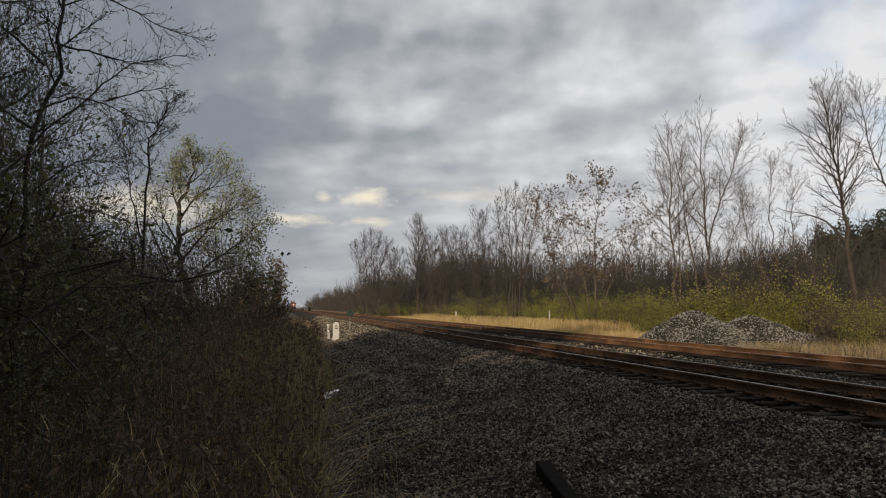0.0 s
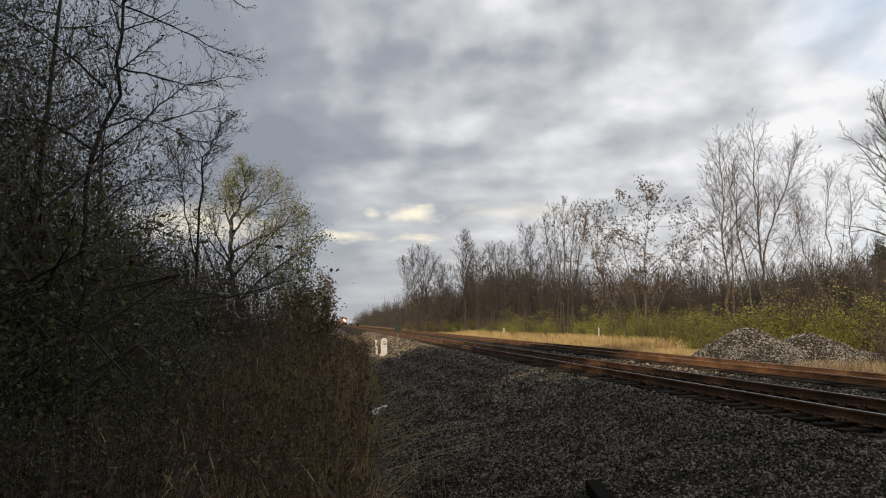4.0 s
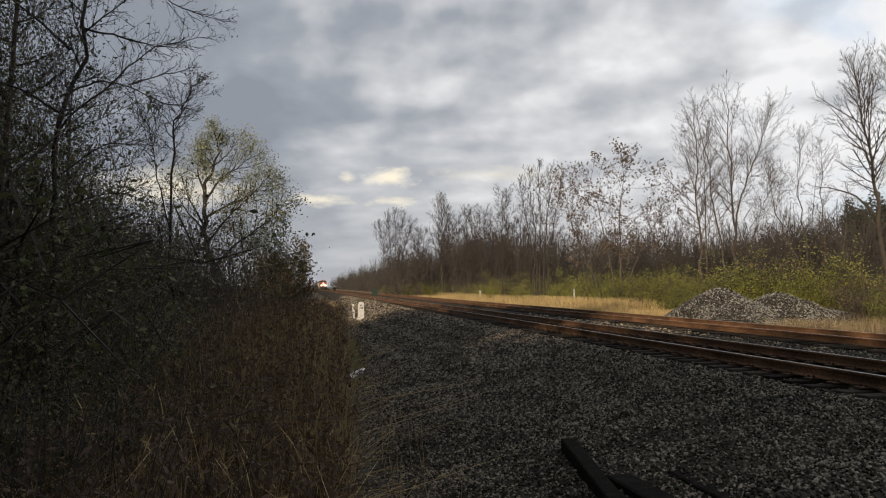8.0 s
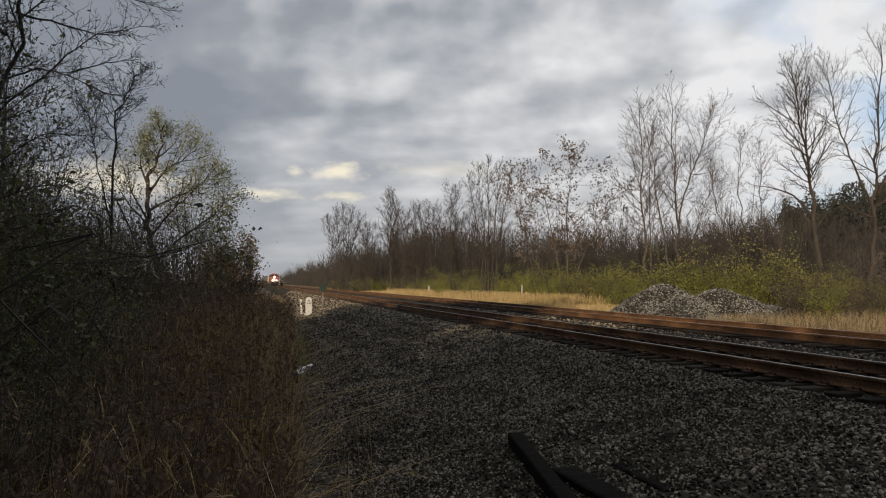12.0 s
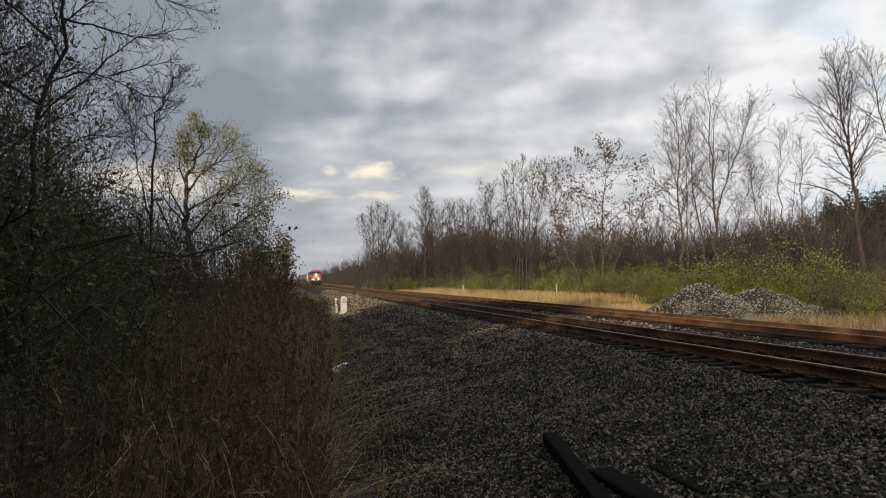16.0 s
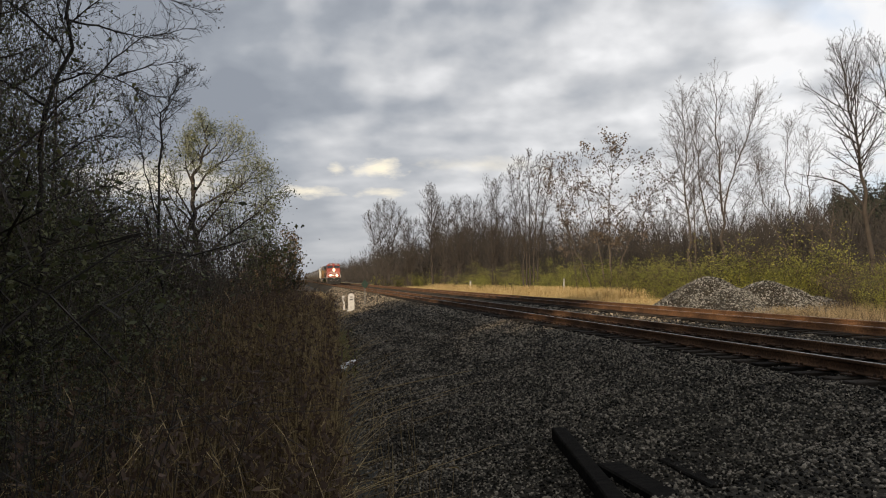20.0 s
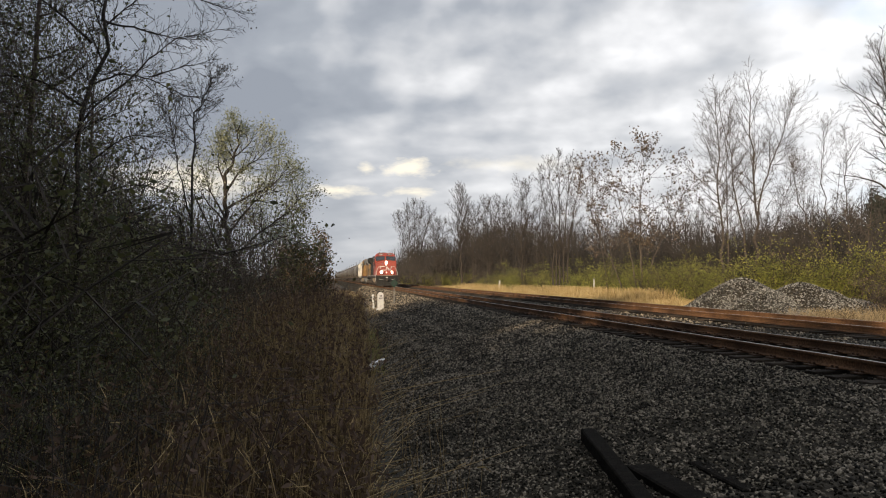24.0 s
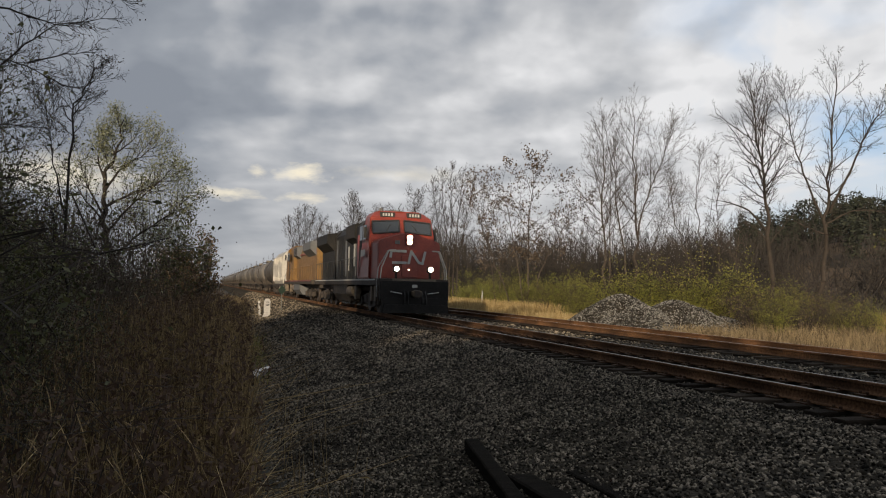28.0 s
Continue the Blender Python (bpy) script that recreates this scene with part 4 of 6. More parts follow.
def bushes():
    rng = np.random.default_rng(41)
    models = {}
    for k, (leaf, n, size) in {"green": ("leaf_bush", 5200, 0.044), "bare": ("leaf_drab", 520, 0.055), "dark": ("leaf_dark", 4600, 0.027), "dead": ("leaf_brown", 1200, 0.027)}.items():
        models[k] = [bush_mesh(50 + s + len(k), 2.6, 2.6, n, leaf, size, 18 if k in ("dark", "dead") else 14, 0.55 if k in ("dark", "dead") else 0.8) for s in range(2)]

    def put(kind, x, y, s, lab, group):
        st, lf = models[kind][rng.integers(2)]
        ob = thing("shrub", None, at_ground(x, y, 0, rng.uniform(0, 360)), lab, "shrub", group)
        part("branchwork", st, None, ob, m=Matrix.Diagonal((s * rng.uniform(0.9, 1.3), s * rng.uniform(0.9, 1.3), s, 1)))
        part("foliage", lf, None, ob, m=ob.children[0].matrix_basis.copy())

    for i in range(52):                 # behind the heaps and along the wood's edge
        be = 25.5 + 18.5 * (i + rng.random()) / 52
        d = rng.uniform(44, 50) if be > 31 else rng.uniform(47, 53)
        x, y = polar(be, d)
        put("green" if rng.random() < (0.60 if be < 39 else 0.35) else "bare", x, y, rng.uniform(0.55, 1.15) * (1.3 if 30 < be < 38.5 else 0.9), "yellow-green shrub behind the dry grass", "shrubs beyond the tracks")
    for i in range(54):
        be = 15 + 12 * (i + rng.random()) / 54
        x = rng.uniform(21.2, 23.5)
        put("green" if rng.random() < 0.7 else "bare", x, x / math.tan(radians(be)), rng.uniform(0.6, 1.15), "low yellow-green shrub along the wood's edge", "shrubs beyond the tracks")
    for i in range(40):
        y = rng.uniform(75, 230)
        put("green" if rng.random() < 0.55 else "bare", rng.uniform(20.8, 24), y, rng.uniform(0.7, 1.2), "low shrub along the wood's edge", "shrubs beyond the tracks")
    for i in range(46):
        be = rng.uniform(38.5, 45.5); d = rng.uniform(38, 47)
        x, y = polar(be, d)
        put("green" if rng.random() < 0.35 else "bare", x, y, rng.uniform(0.45, 0.95) * (1 if be < 43 else 0.75), "twiggy brown and green shrub beside the clearing", "shrubs beyond the tracks")
    for be, d, s in ((-0.5, 36, 0.75), (0.5, 38.5, 0.65), (-1.9, 35, 0.85), (-0.2, 41, 0.8)):
        x, y = polar(be, d)
        put("dead", x, y, s, "low shrub with dry brown leaves at the reeds' end", "thicket left of the ditch")
    for i in range(80):                 # the thicket left of the ditch
        y = rng.uniform(10, 40)
        x = -2.2 - 0.055 * y - abs(rng.normal()) * 3.5
        put("dark" if rng.random() < 0.4 else "dead", x, y, rng.uniform(0.7, 1.15) * (1.1 if x < -5 else 0.85), "dark tangled shrub in the thicket", "thicket left of the ditch")
    for be, d, s in ((-33, 9.5, 1.5), (-28, 10, 1.55), (-24, 10.5, 1.5), (-29, 13, 1.9), (-24, 14, 1.9), (-20, 13, 1.5), (-18, 16, 1.5), (-21, 18, 1.8), (-15, 20, 1.4), (-34, 13, 1.9), (-4.0, 34, 1.2), (-1.5, 37, 1.0), (-12, 22, 1.5), (-14, 20, 1.6), (-16, 22, 1.9), (-11, 26, 1.5), (-9, 30, 1.4), (-13, 28, 1.8), (-15.5, 26, 1.9), (-18, 22, 2.0),
                     (-13, 7.4, 0.55), (-18, 7.0, 0.6), (-23, 7.2, 0.65), (-29, 7.6, 0.75), (-15, 9.0, 0.7), (-20, 9.0, 0.8), (-26, 8.8, 0.85), (-11, 11.5, 0.8), (-14, 12.5, 1.0), (-9, 14, 0.8)):
        x, y = polar(be, d)
        put("dark", x, y, s, "tall dark green shrub hung with vines", "thicket left of the ditch")


bushes()


# ---------------------------------------------------------------- trees left of the ditch
def left_trees():
    rng = np.random.default_rng(61)
    # willow: a leaning trunk, limbs reaching over the ditch, leaves at the ends of the twigs
    sk = limb_tree(rng, [([(0.55, 0, -0.2), (0.35, 0, 2.8), (0.08, 0, 4.2), (0.05, 0.1, 5.6), (0.35, 0.1, 6.4), (0.55, 0, 7.5)], 0.15)], 0.62, 6, 1.1, levels=3, twig_r=0.0062, up=0.09, wob=0.09, fill=1.6,
                   arms=[([(0.38, 0, 2.9), (0.9, 0.2, 3.6), (1.6, 0.3, 4.1), (2.3, 0.3, 4.7), (2.7, 0.3, 5.2)], 0.055, 1.1, 20), ([(0.15, 0, 3.7), (0.7, -0.3, 4.5), (1.3, -0.5, 5.1), (2.0, -0.6, 5.8)], 0.05, 1.05, 18),
                         ([(0.10, 0, 4.6), (0.8, 0.4, 5.1), (1.5, 0.5, 5.4), (2.3, 0.6, 6.0)], 0.055, 1.1, 20), ([(0.06, 0, 5.1), (0.5, 0, 5.9), (1.1, 0, 6.3), (1.6, 0, 6.8)], 0.05, 1.05, 18),
                         ([(0.06, 0.1, 5.4), (-0.2, 0.3, 6.2), (-0.1, 0.3, 7.0)], 0.045, 0.95, 13), ([(0.08, 0, 4.3), (-0.45, 0.1, 5.2), (-0.75, 0.2, 6.2)], 0.045, 0.95, 14),
                         ([(0.1, 0, 4.1), (-0.6, -0.2, 4.9), (-1.1, -0.3, 5.8)], 0.035, 0.9, 10), ([(0.25, 0, 6.3), (0.7, 0.2, 6.7), (1.0, 0.2, 7.1)], 0.035, 0.9, 9), ([(0.3, 0, 3.2), (1.2, 0.6, 3.3), (2.2, 0.9, 3.9)], 0.035, 0.9, 14)])
    P = sk[2][sk[2][:, 2] > 3.6]
    P = np.repeat(P[rng.random(len(P)) < np.where(P[:, 0] > 0.9, 0.95, 0.6)], 10, axis=0)
    P = P + rng.normal(size=P.shape) * 0.13
    x, y = polar(-7.3, 27)
    tree_thing("willow_tree", faced(-7.3, x, y), "willow with dark trunk and sparse pale green leaves", sk, "bark_shaded", "bark_shaded", (P, 0.036, "leaf_willow", 2.2, rng), "tree", "trees left of the ditch")
    rng = np.random.default_rng(62)
    sk = grow(rng, 5.6, 0.05, 5, 0.2, 0.2, 11, 0.36, 0.7, 5, 4, twig_r=0.006)
    P = np.repeat(sk[2], 2, axis=0) + rng.normal(size=(len(sk[2]) * 2, 3)) * 0.2
    x, y = polar(-2.6, 31)
    tree_thing("small_leafy_tree", at_ground(x, y), "small tree with dark green leaves beside the ditch", sk, "bark_dark", "bark_dark", (P, 0.065, "leaf_dark", 1.5, rng), "tree", "trees left of the ditch")
    rng = np.random.default_rng(77)
    sk = grow(rng, 4.2, 0.04, 5, 0.12, 0.12, 10, 0.32, 0.9, 5, 4, twig_r=0.007)
    P = np.repeat(sk[2], 2, axis=0) + rng.normal(size=(len(sk[2]) * 2, 3)) * 0.16
    x, y = polar(-0.6, 37)
    tree_thing("small_leafy_tree", at_ground(x, y), "small tree with brown-green leaves beside the ditch", sk, "bark_dark", "bark_dark", (P, 0.07, "leaf_brown", 1.5, rng), "tree", "trees left of the ditch")
    # slim trees with twiggy tops, and straight ones whose thin limbs reach out level over the ditch
    rows = [(-11.2, 21, 6.0, 0.04, 2, 73), (-12.6, 17, 5.0, 0.035, 2, 68), (-14.6, 15, 5.2, 0.035, 2, 70)]
    for be, di, h, r, tr, seed in rows:
        rng = np.random.default_rng(seed)
        x, y = polar(be, di)
        sk = grow(rng, h, r, tr, 0.06, 0.35, 16, 0.17, 0.8, 5, 4, wob=0.10, twig_r=0.0042, limb_r=0.35, oval=True)
        P = sk[2][rng.random(len(sk[2])) < 0.3]
        tree_thing("tangled_tree", at_ground(x, y), "slim bare tree with a bent top beside the willow", sk, "bark_dark", "bark_dark", (P + rng.normal(size=P.shape) * 0.05, 0.026, "leaf_drab", 1.6, rng), "tree", "trees left of the ditch")
    rng = np.random.default_rng(63)
    sk = limb_tree(rng, [([(0, 0, -0.2), (0.02, 0, 2.6), (0.0, 0, 5.4), (0.15, 0, 6.1), (0.45, 0, 6.8)], 0.05), ([(0.0, 0, 3.6), (-0.35, 0.2, 5.0), (-0.5, 0.2, 6.2)], 0.022)], 0.42, 24, 0.85, levels=3, twig_r=0.0040, up=0.10, wob=0.12)
    P = sk[2][rng.random(len(sk[2])) < 0.25]
    x, y = polar(-9.5, 18)
    tree_thing("tangled_tree", faced(-9.5, x, y), "slim dark tree with a bent twiggy top beside the willow", sk, "bark_shaded", "bark_shaded", (P + rng.normal(size=P.shape) * 0.05, 0.026, "leaf_drab", 1.6, rng), "tree", "trees left of the ditch")
    # the nearest of the thicket, its limbs reaching out level over the reeds
    rng = np.random.default_rng(64)
    sk = limb_tree(rng, [([(-0.17, 0, -0.2), (-0.15, 0, 2.0), (-0.12, 0, 3.8), (0.17, 0, 5.9), (0.32, 0, 7.6), (0.4, 0, 8.8)], 0.052)], 0.35, 30, 0.9, levels=3, twig_r=0.0032, up=0.03, wob=0.12, fill=1.8,
                   arms=[([(-0.1, 0, 4.6), (0.30, 0, 4.85), (0.6, 0.05, 4.86), (1.0, 0.1, 4.70), (1.48, 0.1, 4.60)], 0.015, 0.42, 24), ([(-0.1, 0, 4.2), (0.55, -0.1, 4.92), (0.98, -0.1, 5.38), (1.66, -0.1, 5.56)], 0.015, 0.44, 24),
                         ([(0.7, 0, 4.85), (1.1, 0.1, 5.05), (1.52, 0.1, 5.16)], 0.012, 0.3, 12), ([(0.1, 0, 5.5), (0.6, 0.2, 5.50), (1.0, 0.2, 5.42), (1.3, 0.2, 5.46)], 0.016, 0.36, 16),
                         ([(0.2, 0, 6.3), (0.8, 0, 6.15), (1.3, 0, 5.92), (1.88, 0, 5.80)], 0.013, 0.4, 20), ([(0.25, 0, 6.9), (1.0, 0.2, 7.0), (1.8, 0.2, 6.6)], 0.018, 0.35, 10),
                         ([(-0.12, 0, 3.6), (0.4, 0.1, 4.1), (0.95, 0.1, 4.1)], 0.014, 0.4, 16), ([(-0.12, 0, 3.2), (0.5, 0, 3.5), (1.1, 0, 3.3)], 0.012, 0.4, 16), ([(-0.14, 0, 2.8), (0.4, -0.2, 3.0), (0.9, -0.3, 2.8)], 0.010, 0.4, 14),
                         ([(-0.1, 0, 4.4), (-0.7, 0.2, 4.8), (-1.6, 0.2, 4.6)], 0.02, 0.5, 10), ([(0.0, 0, 5.2), (-0.6, 0.2, 5.8), (-1.5, 0.2, 6.2)], 0.02, 0.5, 10)])
    P = sk[2][rng.random(len(sk[2])) < 0.18]
    x, y = polar(-16.0, 10.4)
    tree_thing("tangled_tree", faced(-16.0, x, y), "dark leaning tree with bare limbs reaching over the reeds", sk, "bark_shaded", "bark_shaded", (P + rng.normal(size=P.shape) * (0.04, 0.04, 0.06), 0.020, "leaf_drab", 1.6, rng), "tree", "trees left of the ditch")
    rows = [(-19.2, 10.9, 9.2, 0.065, 65), (-22.5, 11.5, 9.4, 0.07, 66), (-20.4, 14, 9.0, 0.06, 67), (-27, 12, 9.4, 0.07, 69), (-31, 13, 9.4, 0.07, 71), (-16.4, 13.5, 7.4, 0.045, 74)]
    for be, di, h, r, seed in rows:
        rng = np.random.default_rng(seed)
        x, y = polar(be, di)
        arms = [(f, rng.uniform(-0.5, 0.5), rng.uniform(-0.15, 0.30), rng.uniform(0.9, 1.55)) for f in (0.44, 0.52, 0.57, 0.63, 0.68, 0.73, 0.80)] + [(f, 3.1 + rng.uniform(-0.7, 0.7), rng.uniform(0, 0.5), 1.5) for f in (0.4, 0.5, 0.6, 0.7)]
        sk = grow(rng, h, r, 1, 0.03, 0.30, 20, 0.12, 0.5, 5, 4, wob=0.065, twig_r=0.0040, arms=arms, arm_r=0.20, limb_r=0.25, droop=0.3)
        P = np.repeat(sk[2], 2, axis=0)
        P = P[rng.random(len(P)) < 0.6]
        tree_thing("tangled_tree", at_ground(x, y), "dark bare tree tangled with vines in the thicket", sk, "bark_dark", "bark_dark", (P + rng.normal(size=P.shape) * (0.06, 0.06, 0.10), 0.020, "leaf_drab", 1.6, rng), "tree", "trees left of the ditch")
    # twigs, vines and small leaves that fill the thicket
    rng = np.random.default_rng(72)
    be, di = np.radians(rng.uniform(-37, -13, 420)), rng.uniform(9.5, 17, 420)
    spots = np.column_stack([di * np.sin(be), di * np.cos(be)])
    deg = np.degrees(be)
    V, F = joined([brush(rng, spots[deg < -17.2], 6.8, 60, 0.0036, 0.45, 0.6, 0.55), brush(rng, spots[deg >= -17.2], 3.2, 44, 0.0036, 0.5, 0.6, 0.45)])
    thing("thicket_vines", npmesh("thicket_vines", V, F, M["bark_dark"]), None, "dead vines and thin stems tangled in the thicket", "vines", kind="stuff")
    n = 165000
    k = rng.integers(len(spots), size=n)
    top = 2.0 + 3.8 * np.clip((-13.0 - deg[k]) / 4.5, 0, 1) + 0.6 * np.clip((-17.5 - deg[k]) / 2, 0, 1)
    P = np.column_stack([spots[k] + rng.normal(size=(n, 2)) * 0.5, ground_z(spots[k, 0], spots[k, 1]) + top * rng.beta(1.3, 1.7, n) * 1.15])
    V, F = leaf_quads(rng, P, 0.027, 0, 1.5)
    thing("thicket_foliage", npmesh("thicket_foliage", V, F, M["leaf_dark"]), None, "small dark green leaves filling the thicket", "undergrowth", kind="stuff")
    be, di = np.radians(rng.uniform(-15.5, -5.2, 150)), rng.uniform(19, 33, 150)
    V, F = brush(rng, np.column_stack([di * np.sin(be), di * np.cos(be)]), 4.2, 95, 0.0060, 0.32, 0.6, 0.6)
    thing("thicket_stems", npmesh("thicket_stems", V, F, M["bark_dark"]), None, "thin bare stems of the thicket", "undergrowth", kind="stuff")
    n = 22000
    k = rng.integers(len(be), size=n)
    P = np.column_stack([di[k] * np.sin(be[k]) + rng.normal(size=n) * 0.8, di[k] * np.cos(be[k]) + rng.normal(size=n) * 0.8, -1.0 + 5.0 * rng.beta(1.2, 1.9, n)])
    V, F = leaf_quads(rng, P, 0.042, 0, 1.5)
    thing("thicket_dry_leaves", npmesh("thicket_dry_leaves", V, F, M["leaf_drab"]), None, "withered leaves among the thicket's stems", "undergrowth", kind="stuff")


left_trees()


# ---------------------------------------------------------------- loose ballast, heaps, reeds, grass
def stone_shapes(rng, n, fine):
    """A few chipped stone shapes about one metre across."""
    out = []
    for _ in range(n):
        if fine:
            bm = bmesh.new(); bmesh.ops.create_icosphere(bm, subdivisions=1, radius=0.5)
            v = np.array([p.co for p in bm.verts]); f = np.array([[q.index for q in p.verts] for p in bm.faces]); bm.free()
        else:
            v = np.array([(0.5, 0, 0), (-0.5, 0, 0), (0, 0.5, 0), (0, -0.5, 0), (0, 0, 0.5), (0, 0, -0.5)], dtype=float)
            f = np.array([(0, 2, 4), (2, 1, 4), (1, 3, 4), (3, 0, 4), (2, 0, 5), (1, 2, 5), (3, 1, 5), (0, 3, 5)])
        v = v * rng.uniform(0.72, 1.25, (len(v), 1)) * np.array([1.15, 0.9, 0.7])
        out.append((v, f))
    return out


def stones(rng, shapes, P, size, spread=0.36):
    """Stones at points P, randomly turned, as one set of points and triangles."""
    VV, FF, n0 = [], [], 0
    kind = rng.integers(len(shapes), size=len(P))
    for k, (v, f) in enumerate(shapes):
        Q = P[kind == k]
        n = len(Q)
        if not n:
            continue
        e = rng.uniform(0, 6.283, (n, 3)); e[:, :2] = rng.normal(size=(n, 2)) * 0.5
        cx, sx, cy, sy, cz, sz = np.cos(e[:, 0]), np.sin(e[:, 0]), np.cos(e[:, 1]), np.sin(e[:, 1]), np.cos(e[:, 2]), np.sin(e[:, 2])
        R = np.stack([np.stack([cz * cy, cz * sy * sx - sz * cx, cz * sy * cx + sz * sx], -1), np.stack([sz * cy, sz * sy * sx + cz * cx, sz * sy * cx - cz * sx], -1), np.stack([-sy, cy * sx, cy * cx], -1)], 1)
        s = size * np.exp(rng.normal(size=n) * spread * 0.8)
        V = np.einsum("nij,vj->nvi", R, v) * s[:, None, None] + Q[:, None, :]
        VV.append(V.reshape(-1, 3)); FF.append((f[None] + (np.arange(n) * len(v))[:, None, None]).reshape(-1, 3) + n0); n0 += n * len(v)
    return np.concatenate(VV), np.concatenate(FF)


def loose_ballast():
    rng = np.random.default_rng(71)
    fine, plain = stone_shapes(rng, 8, True), stone_shapes(rng, 8, False)

    def field(n, x0, x1, y0, y1, ditch=True):
        x, y = rng.uniform(x0, x1, n), rng.uniform(y0, y1, n)
        if ditch:
            k = x > ditch_x(y) + 0.15 + 0.15 * rng.normal(size=n)
            x, y = x[k], y[k]
        return np.column_stack([x, y, ground_z(x, y) + rng.uniform(-0.008, 0.016, len(x))])

    sets = [(fine, field(15000, 0.0, 7.0, 3.6, 6.8), 0.031), (plain, field(56000, 0.3, 7.0, 6.4, 15), 0.032), (plain, field(40000, 0.8, 7.0, 15, 31), 0.042), (plain, field(14000, 1.2, 7.0, 31, 58), 0.065), (plain, field(12000, 1.5, 7.0, 58, 130), 0.10)]
    for sh, P, s in sets:
        V, F = stones(rng, sh, P, s)
        thing("ballast_stones", npmesh("ballast_stones", V, F, M["stone"]), None, "loose grey ballast stones on the bank", "gravel", kind="stuff")
    # in the cribs and between the tracks
    P = field(26000, 6.6, 15.9, 5, 40, False)
    V, F = stones(rng, plain, P, 0.055)
    thing("track_ballast_stones", npmesh("track_ballast_stones", V, F, M["stone"]), None, "grey ballast stones between ties and tracks", "gravel", kind="stuff")
    P = field(1800, -1.0, 3.0, -1.2, 4.0, False)
    V, F = stones(rng, fine, P, 0.03)
    thing("standpoint_stones", npmesh("standpoint_stones", V, F, M["stone"]), None, "loose stones on the gravel standing", "gravel", kind="stuff")


loose_ballast()


def heap(cx, cy, parts, label, seed):
    """A heap of crushed stone: a mound with loose stones on it."""
    rng = np.random.default_rng(seed)
    g = np.linspace(-5.5, 5.5, 60)
    X, Y = np.meshgrid(g, g)

    def hz(x, y):
        z = np.zeros_like(x)
        for px, py, rx, ry, h in parts:
            d = np.sqrt(((x - px) / rx) ** 2 + ((y - py) / ry) ** 2)
            z = np.maximum(z, h * np.clip(1.12 - np.sqrt(d * d + 0.05), 0, 1))
        return z + 0.05 * wob2(x, y, 1.4, seed) * (z > 0.05)

    base = float(ground_z(cx, cy))
    Z = hz(X, Y) - 0.06
    V = np.stack([X, Y, Z], 2).reshape(-1, 3)
    i, j = np.meshgrid(np.arange(59), np.arange(59))
    a = (j * 60 + i).ravel()
    F = np.stack([a, a + 1, a + 61, a + 60], 1)
    F = F[(V[F][:, :, 2] > -0.05).any(axis=1)]
    ob = thing("gravel_heap", None, pose(cx, cy, base), label, "gravel heap", "gravel heaps beyond the tracks")
    part("mound", npmesh("mound", V, F, M["ballast"], smooth=True), None, ob)
    P = rng.uniform(-5, 5, (30000, 2))
    z = hz(P[:, 0], P[:, 1])
    P = np.column_stack([P, z])[z > 0.03]
    V, F = stones(rng, stone_shapes(rng, 6, False), P, 0.060)
    s = part("rubble", npmesh("rubble", V, F, M["pile_stone"]), None, ob)
    s["kind"] = "stuff"


heap(20.2, 35.7, [(0.2, 0, 2.8, 3.2, 1.95), (0.3, -2.0, 2.8, 2.4, 1.30)], "pale crushed-stone heap among dry grass", 81)
heap(22.3, 33.8, [(0, 0, 3.0, 2.8, 1.72), (-1.6, -0.6, 2.4, 2.0, 1.15), (1.0, -0.3, 2.4, 2.2, 1.35), (2.2, -0.8, 2.2, 2.0, 0.9)], "broad crushed-stone heap with a darker top", 82)


def blades(rng, P, h, w, lean, segs=2):
    """Narrow upright blades that bend over, as points and quads."""
    n = len(P)
    a = rng.uniform(0, 6.283, n)
    hh = h * rng.uniform(0.55, 1.25, n)
    d = np.column_stack([np.cos(a), np.sin(a)]) * (lean * np.abs(rng.normal(size=n)) * hh)[:, None]
    b = rng.uniform(0, 6.283, n)
    s = np.column_stack([np.cos(b), np.sin(b), np.zeros(n)]) * w / 2
    V = []
    for k in range(segs + 1):
        t = k / segs
        c = P + np.column_stack([d * t * t, hh * (t - 0.12 * t * t)])
        ww = s * (1 - 0.8 * t)
        V += [c - ww, c + ww]
    V = np.stack(V, 1)
    m = 2 * (segs + 1)
    F = [[2 * k, 2 * k + 1, 2 * k + 3, 2 * k + 2] for k in range(segs)]
    F = (np.array(F)[None] + (np.arange(n) * m)[:, None, None]).reshape(-1, 4)
    return V.reshape(-1, 3), F


